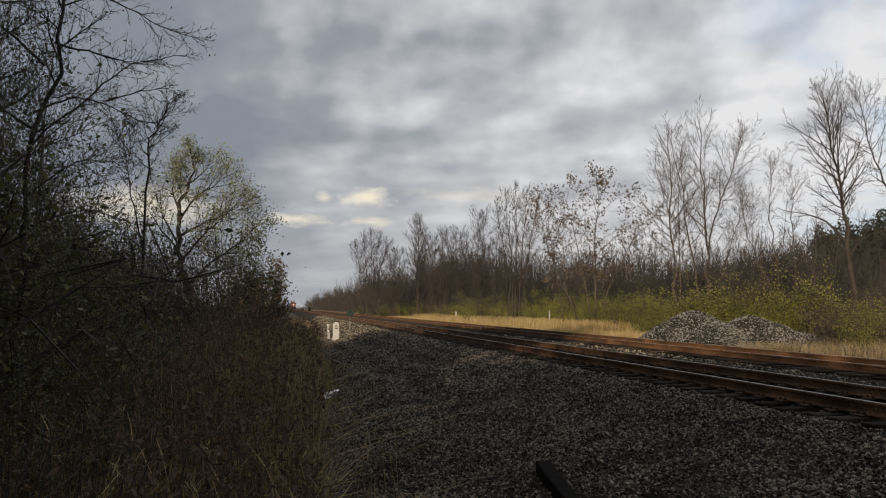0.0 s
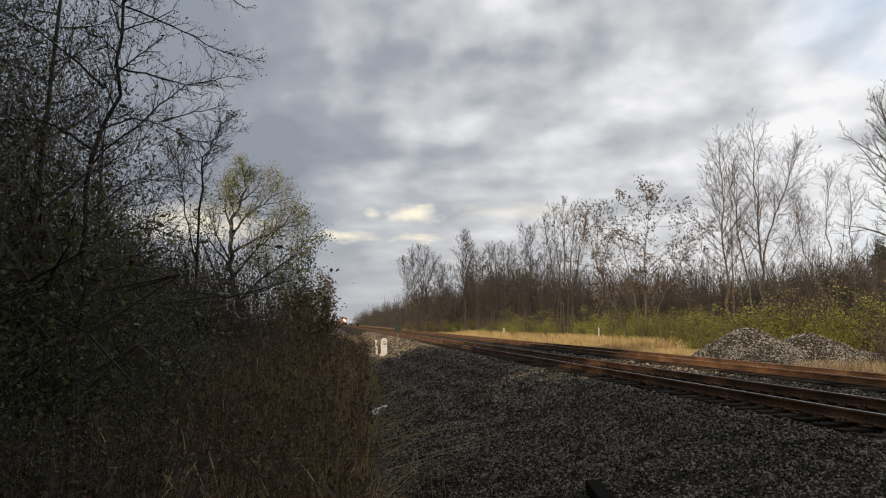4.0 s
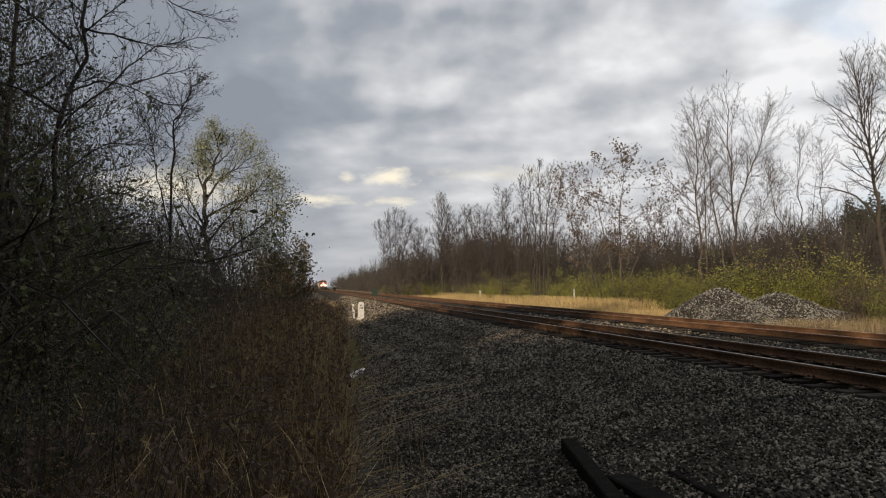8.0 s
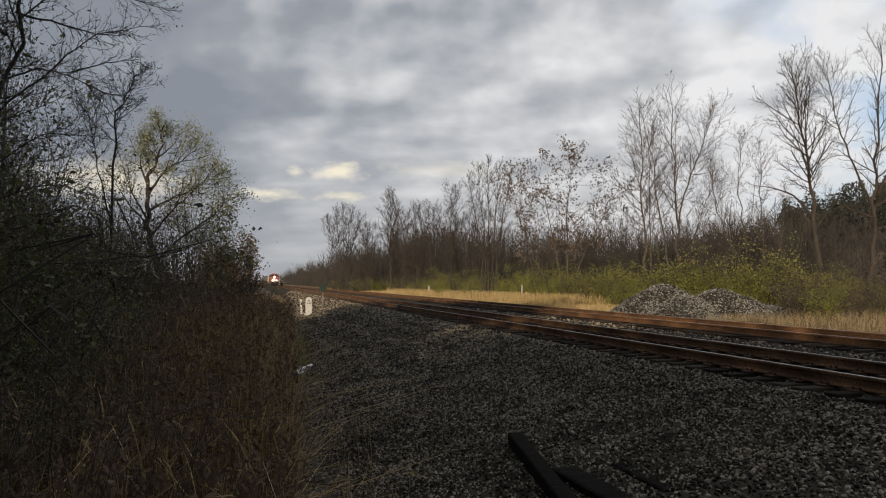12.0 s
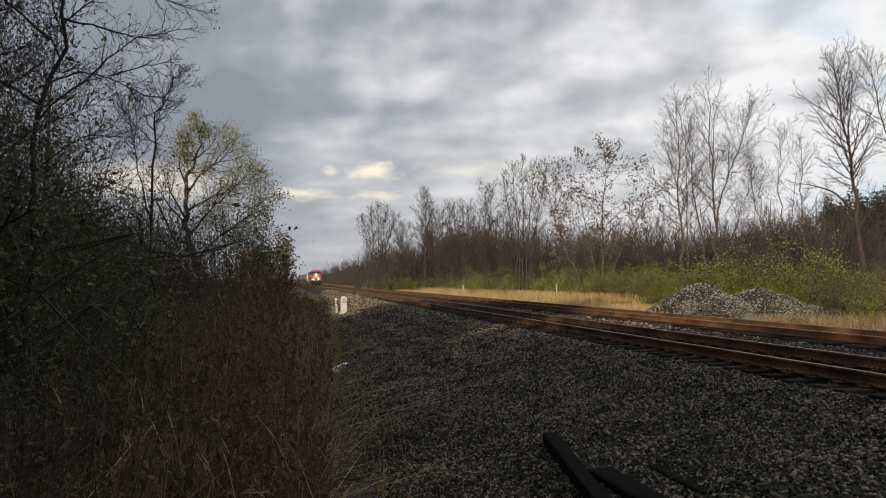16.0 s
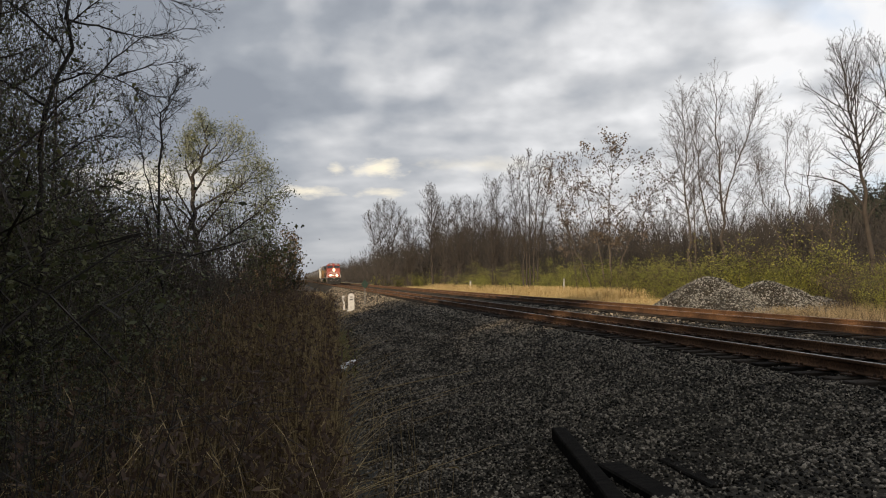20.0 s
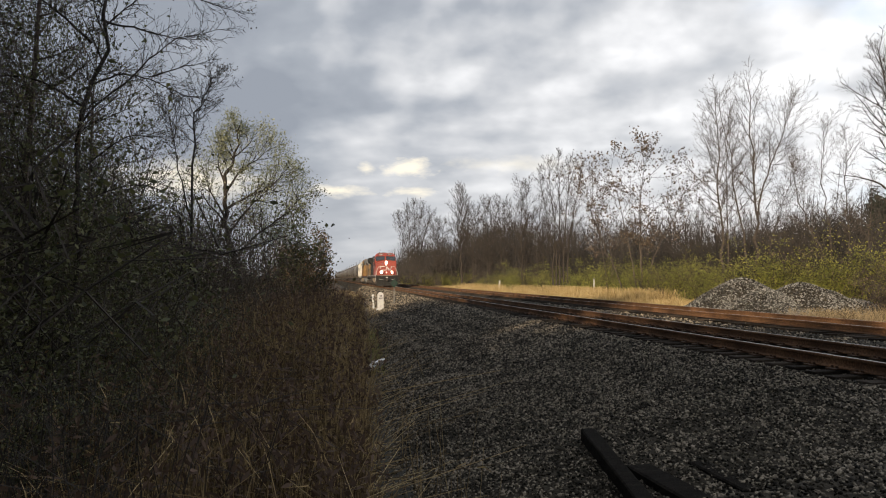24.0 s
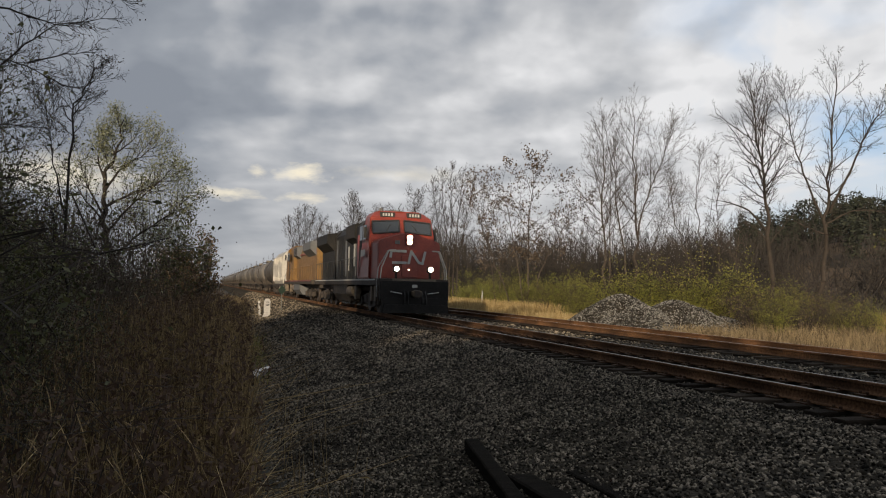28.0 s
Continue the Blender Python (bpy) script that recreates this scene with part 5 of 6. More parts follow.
def dry_grass():
    rng = np.random.default_rng(91)

    def patch(n, x0, x1, y0, y1, clump=0.25):
        c = np.column_stack([rng.uniform(x0, x1, n // 14), rng.uniform(y0, y1, n // 14)])
        q = np.repeat(c, 14, axis=0) + rng.normal(size=(len(c) * 14, 2)) * clump
        return np.column_stack([q, ground_z(q[:, 0], q[:, 1]) - 0.02])

    P = np.concatenate([patch(30000, 17.2, 21.5, 39.5, 66), patch(12000, 17.2, 21.5, 62, 130)])
    V, F = blades(rng, P, 0.60, 0.022, 0.35)
    thing("dry_grass", npmesh("dry_grass", V, F, M["straw"]), None, "golden dry grass beyond the tracks", "grass", kind="stuff")
    P = np.concatenate([patch(12000, 18.2, 21.2, 43, 66), patch(5000, 18.0, 20.5, 66, 110)])
    V, F = blades(rng, P, 1.10, 0.03, 0.22)
    thing("tall_dry_grass", npmesh("tall_dry_grass", V, F, M["straw"]), None, "tall golden grass in front of the shrubs", "grass", kind="stuff")
    P = np.concatenate([patch(5200, 17.3, 24, 15, 24.5, 0.16), patch(5000, 22.5, 30, 22, 32, 0.22), patch(3500, 17.6, 21, 24.5, 28, 0.2)])
    V, F = blades(rng, P, 0.62, 0.014, 0.45)
    thing("dead_weeds", npmesh("dead_weeds", V, F, M["weed"]), None, "patchy brown and gold dead weeds beside the heaps", "weeds", kind="stuff")
    P = patch(6000, 16.2, 17.4, 38, 90)
    V, F = blades(rng, P, 0.22, 0.018, 0.5)
    thing("verge_grass", npmesh("verge_grass", V, F, M["straw"]), None, "short dry grass along the ballast edge", "grass", kind="stuff")
    P = patch(9000, 30, 52, 16, 50, 0.5)
    V, F = blades(rng, P, 0.8, 0.04, 0.3)
    thing("field_grass", npmesh("field_grass", V, F, M["reed"]), None, "tall reddish-brown grass in the clearing", "grass", kind="stuff")
    # sedge at the foot of the far shrubs and tufts on the left bank
    y = rng.uniform(34, 130, 5000)
    x = ditch_x(y) - 0.1 - np.abs(rng.normal(size=5000)) * 1.8
    P = np.column_stack([x, y, ground_z(x, y)])
    V, F = blades(rng, P, 0.42, 0.025, 0.45)
    thing("bank_grass", npmesh("bank_grass", V, F, M["weed"]), None, "brown dry grass at the ditch's far end", "grass", kind="stuff")

    y = rng.uniform(19, 36, 1500)
    x = ditch_x(y) + rng.normal(size=1500) * 0.22
    V, F = blades(rng, np.column_stack([x, y, ground_z(x, y)]), 0.16, 0.014, 0.7)
    thing("ditch_grass", npmesh("ditch_grass", V, F, M["leaf_bush"]), None, "short green grass in the muddy ditch", "grass", kind="stuff")


dry_grass()


def reed_bed():
    rng = np.random.default_rng(95)
    n = 13000
    y = 4.6 + 28 * rng.random(n) ** 1.35
    x = ditch_x(y) - 0.25 - np.abs(rng.normal(size=n)) * (0.75 + 0.075 * y)
    P = np.column_stack([x, y, ground_z(x, y) - 0.03])
    h = 1.30 * rng.uniform(0.6, 1.2, n) * (0.80 + 0.45 * np.clip((y - 5) / 9, 0, 1))
    lean = rng.normal(size=(n, 2)) * 0.10 * h[:, None]
    flop = rng.random(n) < 0.16
    lean[flop] = rng.normal(size=(flop.sum(), 2)) * 0.55 * h[flop][:, None]
    segs = []
    mid, top = P.copy(), P.copy()
    mid[:, :2] += lean * 0.35; mid[:, 2] += h * 0.55
    top[:, :2] += lean; top[:, 2] += h * np.where(flop, 0.75, 1.0)
    r = rng.uniform(0.0022, 0.0048, n)
    S = np.concatenate([np.column_stack([P, mid, r, r * 0.9]), np.column_stack([mid, top, r * 0.9, r * 0.5])])
    V, F = tubes(S, 3)
    thing("reed_stems", npmesh("reed_stems", V, F, M["reed"]), None, "dense bed of dry brown reeds beside the ditch", "reeds", kind="stuff")
    # withered leaves on the stems
    k = np.arange(n)
    t = rng.uniform(0.2, 0.95, len(k))
    Q = P[k] + (top - P)[k] * t[:, None]
    a = rng.uniform(0, 6.283, len(k)); L = rng.uniform(0.12, 0.36, len(k))
    d = np.column_stack([np.cos(a), np.sin(a), 0.8 + rng.normal(size=len(k)) * 0.6]) * L[:, None]
    w = np.column_stack([-np.sin(a), np.cos(a), rng.normal(size=len(k)) * 0.6]) * 0.0038
    tip = Q + d + np.column_stack([np.zeros((len(k), 2)), -0.35 * L])
    m1 = Q + d * 0.55
    V = np.stack([Q - w * 0.6, Q + w * 0.6, m1 + w, m1 - w, m1 - w, m1 + w, tip + w * 0.15, tip - w * 0.15], 1).reshape(-1, 3)
    F = (np.array([[0, 1, 2, 3], [4, 5, 6, 7]])[None] + (np.arange(len(k)) * 8)[:, None, None]).reshape(-1, 4)
    thing("reed_leaves", npmesh("reed_leaves", V, F, M["reed"]), None, "withered reed leaves", "reeds", kind="stuff")
    # plumes
    k = np.where((~flop) & (rng.random(n) < 0.35))[0]
    Q = np.repeat(top[k], 5, axis=0) + rng.normal(size=(len(k) * 5, 3)) * (0.014, 0.014, 0.06)
    V, F = leaf_quads(rng, Q, 0.028, 0.0, 3.0)
    thing("reed_plumes", npmesh("reed_plumes", V, F, M["plume"]), None, "feathery brown reed plumes", "reeds", kind="stuff")
    # brambles and low dead stalks towards the thicket
    n = 2600
    y = 4.2 + 16 * rng.random(n) ** 1.2
    x = ditch_x(y) - 1.2 - rng.uniform(0, 1, n) * (3.5 + 0.2 * y)
    p = np.column_stack([x, y, ground_z(x, y)])
    S = []
    a = rng.uniform(0, 6.283, n); hh = rng.uniform(0.5, 1.5, n)
    q = p + np.column_stack([np.cos(a) * 0.3 * hh, np.sin(a) * 0.3 * hh, hh])
    e = q + np.column_stack([np.cos(a) * 0.5 * hh, np.sin(a) * 0.5 * hh, -hh * rng.uniform(-0.2, 0.6, n)])
    r = np.full(n, 0.0035)
    V, F = tubes(np.concatenate([np.column_stack([p, q, r, r * 0.8]), np.column_stack([q, e, r * 0.8, r * 0.4])]), 3)
    thing("bramble_canes", npmesh("bramble_canes", V, F, M["bark_brown"]), None, "arching dead canes among the reeds", "brambles", kind="stuff")
    Q = np.concatenate([q, e, (q + e) / 2]); Q = np.repeat(Q, 4, axis=0) + rng.normal(size=(len(Q) * 4, 3)) * 0.10
    V, F = leaf_quads(rng, Q, 0.012, 0, 1.4)
    thing("bramble_leaves", npmesh("bramble_leaves", V, F, M["leaf_brown"]), None, "withered red-brown bramble leaves", "brambles", kind="stuff")
    # pale broken stalks lying through the bed
    n = 1700
    y = 4.4 + 9 * rng.random(n) ** 1.5
    x = ditch_x(y) - 0.2 - np.abs(rng.normal(size=n)) * (0.8 + 0.14 * y)
    p = np.column_stack([x, y, ground_z(x, y) + rng.uniform(0.05, 0.75, n)])
    a, L = rng.uniform(0, 6.283, n), rng.uniform(0.3, 0.9, n)
    q = p + np.column_stack([np.cos(a) * L, np.sin(a) * L, rng.normal(size=n) * 0.35 * L + 0.15 * L])
    r = rng.uniform(0.0022, 0.0042, n)
    V, F = tubes(np.column_stack([p, q, r, r * 0.6]), 3)
    thing("broken_reeds", npmesh("broken_reeds", V, F, M["straw"]), None, "pale broken reed stalks lying through the bed", "reeds", kind="stuff")
    # a few tall bare stalks standing in the gravel by the ditch
    n = 46
    y = rng.uniform(5.2, 11, n); x = ditch_x(y) + rng.uniform(-0.1, 0.75, n)
    p = np.column_stack([x, y, ground_z(x, y) - 0.02]); q = p + np.column_stack([rng.normal(size=(n, 2)) * 0.10, rng.uniform(0.5, 1.1, n)])
    r = np.full(n, 0.0028)
    V, F = tubes(np.column_stack([p, q, r, r * 0.5]), 4)
    thing("bare_stalks", npmesh("bare_stalks", V, F, M["reed"]), None, "thin bare stalks standing in the gravel", "reeds", kind="stuff")


reed_bed()


# ---------------------------------------------------------------- signs, posts, timbers, litter
def milepost():
    x, y = 3.80, 54.6
    ob = thing("milepost", None, at_ground(x, y, 0, 8), "white round-topped concrete milepost on the bank", "milepost")
    bm = bmesh.new()
    out = [(-0.21, -0.15), (0.21, -0.15), (0.21, 1.02)] + [(0.21 * math.cos(a), 1.02 + 0.21 * math.sin(a)) for a in np.linspace(0.3, math.pi - 0.3, 9)] + [(-0.21, 1.02)]
    prism(bm, out, "y", -0.08, 0.08)
    bmesh.ops.bevel(bm, geom=list(bm.edges), offset=0.012, segments=1, affect="EDGES")
    part("slab", bm, M["white"], ob)
    part("foot", boxes((-0.30, 0.42, -0.22, 0.16, -0.2, 0.10), bevel=0.03), M["white"], ob, "chipped white concrete foot")
    for z, w in ((0.98, 0.20), (0.80, 0.26)):
        for k in range(3 if w > 0.22 else 2):
            n = 3 if w > 0.22 else 2
            xx = (k - (n - 1) / 2) * 0.085
            part("number_mark", boxes((xx - 0.026, xx + 0.026, -0.088, -0.081, z - 0.055, z + 0.055)), M["black"], ob)
    x, y = 3.45, 57.0
    ob = thing("marker_post", None, at_ground(x, y, 0, 0, 0, -3), "leaning narrow white marker post on the bank", "post", "white posts")
    part("post", boxes((-0.075, 0.075, -0.05, 0.05, -0.2, 1.06), bevel=0.012), M["white"], ob)
    part("band", boxes((-0.078, 0.078, -0.053, 0.053, 0.86, 0.90)), M["galv"], ob)


milepost()


def whistle_sign():
    x, y = 4.75, 54.4
    ob = thing("diamond_sign", None, at_ground(x, y, 0, 4), "small dark green diamond sign on a thin post", "sign")
    part("post", boxes((-0.03, 0.03, -0.02, 0.02, -0.2, 1.62), bevel=0.006), M["galv"], ob)
    bm = bmesh.new(); prism(bm, [(0, 1.10), (0.27, 1.42), (0, 1.74), (-0.27, 1.42)], "y", -0.045, -0.028)
    part("plate", bm, M["sign_green"], ob, "dark green diamond plate")
    part("mark", boxes((-0.02, 0.02, -0.052, -0.046, 1.32, 1.52)), M["black"], ob)


whistle_sign()

for px, py, ph, pw, lab in ((19.85, 87.5, 1.55, 0.085, "white post standing in dry grass"), (20.2, 56.6, 1.75, 0.04, "slim white post in front of shrubs")):
    ob = thing("marker_post", None, at_ground(px, py, 0, 5, 0, 2), lab, "post", "white posts")
    part("post", boxes((-pw, pw, -0.05, 0.05, -0.2, ph), bevel=0.012), M["white"], ob)
    part("cap", boxes((-pw - 0.005, pw + 0.005, -0.055, 0.055, ph - 0.08, ph + 0.012), bevel=0.01), M["galv"], ob)


def timber(p0, p1, w, h, label, seed):
    """A worn old tie lying on the bank from p0 to p1."""
    rng = np.random.default_rng(seed)
    p0, p1 = Vector(p0), Vector(p1)
    L = (p1 - p0).length
    bm = bmesh.new()
    n = 9
    rings = []
    for k in range(n):
        y = -L / 2 + L * k / (n - 1)
        ww, hh = w / 2 * rng.uniform(0.93, 1.05), h / 2 * rng.uniform(0.92, 1.05)
        c = 0.18
        rings.append([bm.verts.new((sx * ww * (1 - c * a), y + (0.02 * rng.normal() if k in (0, n - 1) else 0), sz * hh * (1 - c * b))) for sx, sz, a, b in
                      ((-1, -1, 0, 1), (-1, -1, 1, 0), (1, -1, 1, 0), (1, -1, 0, 1), (1, 1, 0, 1), (1, 1, 1, 0), (-1, 1, 1, 0), (-1, 1, 0, 1))])
    for a, b in zip(rings, rings[1:]):
        for i in range(8):
            bm.faces.new((a[i], a[(i + 1) % 8], b[(i + 1) % 8], b[i]))
    bm.faces.new(rings[0][::-1]); bm.faces.new(rings[-1])
    bmesh.ops.recalc_face_normals(bm, faces=bm.faces)
    me = bpy.data.meshes.new("discarded_tie"); bm.to_mesh(me); bm.free(); me.materials.append(M["timber"])
    q = (p1 - p0).to_track_quat("Y", "Z").to_matrix().to_4x4()
    thing("discarded_tie", me, Matrix.Translation((p0 + p1) / 2) @ q, label, "timber", "old timbers in the hollow")


def gz(x, y):
    return float(ground_z(x, y))


timber((3.12, 9.0, gz(3.12, 9.0) + 0.09), (2.66, 5.7, gz(2.7, 6.6) + 0.05), 0.18, 0.15, "dark weathered timber lying across the gravel hollow", 1)
timber((2.86, 7.5, gz(2.86, 7.5) + -0.08), (2.48, 5.7, gz(2.6, 6.6) + -0.09), 0.16, 0.14, "split dark timber beside a larger one", 2)
timber((3.18, 7.6, gz(3.18, 7.6) + -0.03), (3.30, 5.6, gz(3.2, 6.6) + -0.04), 0.30, 0.16, "broad dark timber half buried in gravel", 3)
timber((3.72, 7.4, gz(3.72, 7.4) + -0.06), (3.72, 6.0, gz(3.7, 6.8) + -0.06), 0.20, 0.14, "short dark timber half buried in gravel", 4)
timber((3.25, 8.95, gz(3.25, 8.95) + -0.05), (3.72, 8.75, gz(3.7, 8.75) + -0.04), 0.12, 0.08, "thin broken plank on the gravel", 5)


def ditch_litter():
    rng = np.random.default_rng(99)
    for k, (x, y, s) in enumerate(((1.12, 20.3, 0.42), (1.32, 20.6, 0.34), (1.52, 21.6, 0.22), (1.05, 22.8, 0.2), (1.25, 27.5, 0.28))):
        bm = bmesh.new(); bmesh.ops.create_icosphere(bm, subdivisions=3, radius=s / 2)
        for v in bm.verts:
            v.co += Vector(noise.noise_vector(v.co * 6 + Vector((k * 7, 0, 0)))) * s * 0.35
            v.co.z *= 0.42
        me = bpy.data.meshes.new("plastic_litter"); bm.to_mesh(me); bm.free(); me.materials.append(M["litter_white"])
        thing("plastic_litter", me, at_ground(x, y, 0.08, rng.uniform(0, 360)), "crumpled white plastic bag in the muddy ditch", "litter", "litter in the ditch")
    for k in range(9):
        y = rng.uniform(14, 34); x = ditch_x(y) + rng.uniform(-0.3, 0.4); a = rng.uniform(0, 3.14); L = rng.uniform(0.4, 0.9)
        bm = bmesh.new(); cyl(bm, (-L / 2 * math.cos(a), -L / 2 * math.sin(a), 0.03), (L / 2 * math.cos(a), L / 2 * math.sin(a), rng.uniform(0.03, 0.22)), 0.03, 0.02, n=6)
        me = bpy.data.meshes.new("fallen_branch"); bm.to_mesh(me); bm.free(); me.materials.append(M["bark_pale" if k % 2 else "bark_dark"])
        thing("fallen_branch", me, at_ground(x, y, 0.03), "broken stick lying in the ditch", "stick", "sticks in the ditch")
    bm = boxes((-0.09, 0.09, -0.09, 0.09, -0.2, 0.42), bevel=0.02)
    me = bpy.data.meshes.new("wooden_stake"); bm.to_mesh(me); bm.free(); me.materials.append(M["timber"])
    thing("wooden_stake", me, at_ground(1.75, 38, 0, 10, 4, 3), "short dark stake beside the ditch", "stake")


ditch_litter()


# ---------------------------------------------------------------- the train
M["loco_red"] = material("faded_red_loco_paint", [(0.13, 0.017, 0.010), (0.21, 0.030, 0.016), (0.27, 0.046, 0.024)], 0.42, scale=1.2, fine=14, bump=0.05, spec=0.5)
M["loco_black"] = material("sooty_black_loco_paint", [(0.006, 0.006, 0.006), (0.013, 0.0125, 0.012), (0.030, 0.028, 0.025)], 0.6, spec=0.2, scale=1.0, fine=12, bump=0.08)
M["loco_yellow"] = material("weathered_yellow_loco_paint", [(0.07, 0.040, 0.015), (0.155, 0.083, 0.021), (0.23, 0.13, 0.033)], 0.5, scale=1.0, fine=10, bump=0.05)
M["loco_grey"] = material("grey_loco_roof_paint", [(0.07, 0.072, 0.075), (0.13, 0.135, 0.14)], 0.55, scale=1.0, bump=0.1)
M["loco_white"] = material("reflective_white_stripe", [(0.30, 0.30, 0.285), (0.45, 0.45, 0.43)], 0.5, scale=6, bump=0.05)
M["underframe"] = material("grimy_running_gear", [(0.018, 0.015, 0.013), (0.042, 0.035, 0.030), (0.08, 0.065, 0.05)], 0.8, 0.1, scale=3, fine=20, bump=0.3)
M["sand"] = material("dusty_sandy_grime", [(0.10, 0.08, 0.06), (0.20, 0.165, 0.125)], 0.9, scale=4, bump=0.2)
M["wheel"] = material("worn_wheel_steel", [(0.05, 0.04, 0.035), (0.12, 0.10, 0.09)], 0.55, 0.5, scale=4, bump=0.1)
M["tank"] = material("dirty_pale_tank_paint", [(0.045, 0.039, 0.032), (0.105, 0.095, 0.082), (0.19, 0.175, 0.155)], 0.55, scale=0.7, fine=6, bump=0.05, rand=0.25, stretch=(1, 1, 0.4))
M["hopper"] = material("off_white_hopper_paint", [(0.28, 0.265, 0.235), (0.42, 0.405, 0.37), (0.50, 0.485, 0.455)], 0.55, scale=0.8, fine=8, bump=0.05)
M["cab_glass"] = glass("dark_cab_glass")
M["lamp_white"] = glow("lit_headlight", (1.0, 0.80, 0.50), 100.0)
M["lamp_small"] = glow("lit_marker_lamp", (1.0, 0.85, 0.6), 8.0)


def truck(parent, y, axles, half, r=0.46, wide=1.02):
    """A bogie with side frames and wheels under a car; its wheels are parts of it."""
    bm = bmesh.new()
    for s in (-1, 1):
        prism(bm, [(y - half - 0.35, r - 0.1), (y - half - 0.35, r + 0.18), (y - half * 0.5, r + 0.34), (y + half * 0.5, r + 0.34), (y + half + 0.35, r + 0.18), (y + half + 0.35, r - 0.1),
                   (y + half * 0.55, r - 0.12), (y + half * 0.3, r - 0.26), (y - half * 0.3, r - 0.26), (y - half * 0.55, r - 0.12)], "x", s * wide - 0.07, s * wide + 0.07)
        for k in range(axles):
            yy = y - half + 2 * half * k / (axles - 1)
            box(bm, s * (wide + 0.08) - 0.09, s * (wide + 0.08) + 0.09, yy - 0.17, yy + 0.17, r - 0.17, r + 0.17, 0.03)
        for k in range(axles - 1):
            yy = y - half + 2 * half * (k + 0.5) / (axles - 1)
            for dy in (-0.12, 0.12):
                cyl(bm, (s * (wide + 0.03), yy + dy, r - 0.1), (s * (wide + 0.03), yy + dy, r + 0.28), 0.075, n=8)
    box(bm, -wide, wide, y - 0.25, y + 0.25, r, r + 0.3)
    tk = part("truck", bm, M["underframe"], parent)
    for k in range(axles):
        yy = y - half + 2 * half * k / (axles - 1)
        for s in (-1, 1):
            w = bmesh.new()
            cyl(w, (s * 0.70, yy, r), (s * 0.83, yy, r), r, n=24)
            cyl(w, (s * 0.68, yy, r), (s * 0.71, yy, r), r + 0.028, n=24)
            cyl(w, (0, yy, r), (s * 0.7, yy, r), 0.08, n=8)
            part("wheel", w, M["wheel"], tk)
    return tk


def rails_along(parent, x, y0, y1, z0, z1, mat, n, top=0.02):
    """A handrail with stanchions along a side walkway."""
    bm = bmesh.new()
    pipe(bm, [(x, y0, z1), (x, y1, z1)], top, 6)
    hr = part("handrail", bm, mat, parent)
    for k in range(n):
        y = y0 + (y1 - y0) * k / (n - 1)
        s = bmesh.new(); cyl(s, (x, y, z0), (x, y, z1), top * 0.9, n=6)
        part("stanchion", s, mat, hr)
    return hr


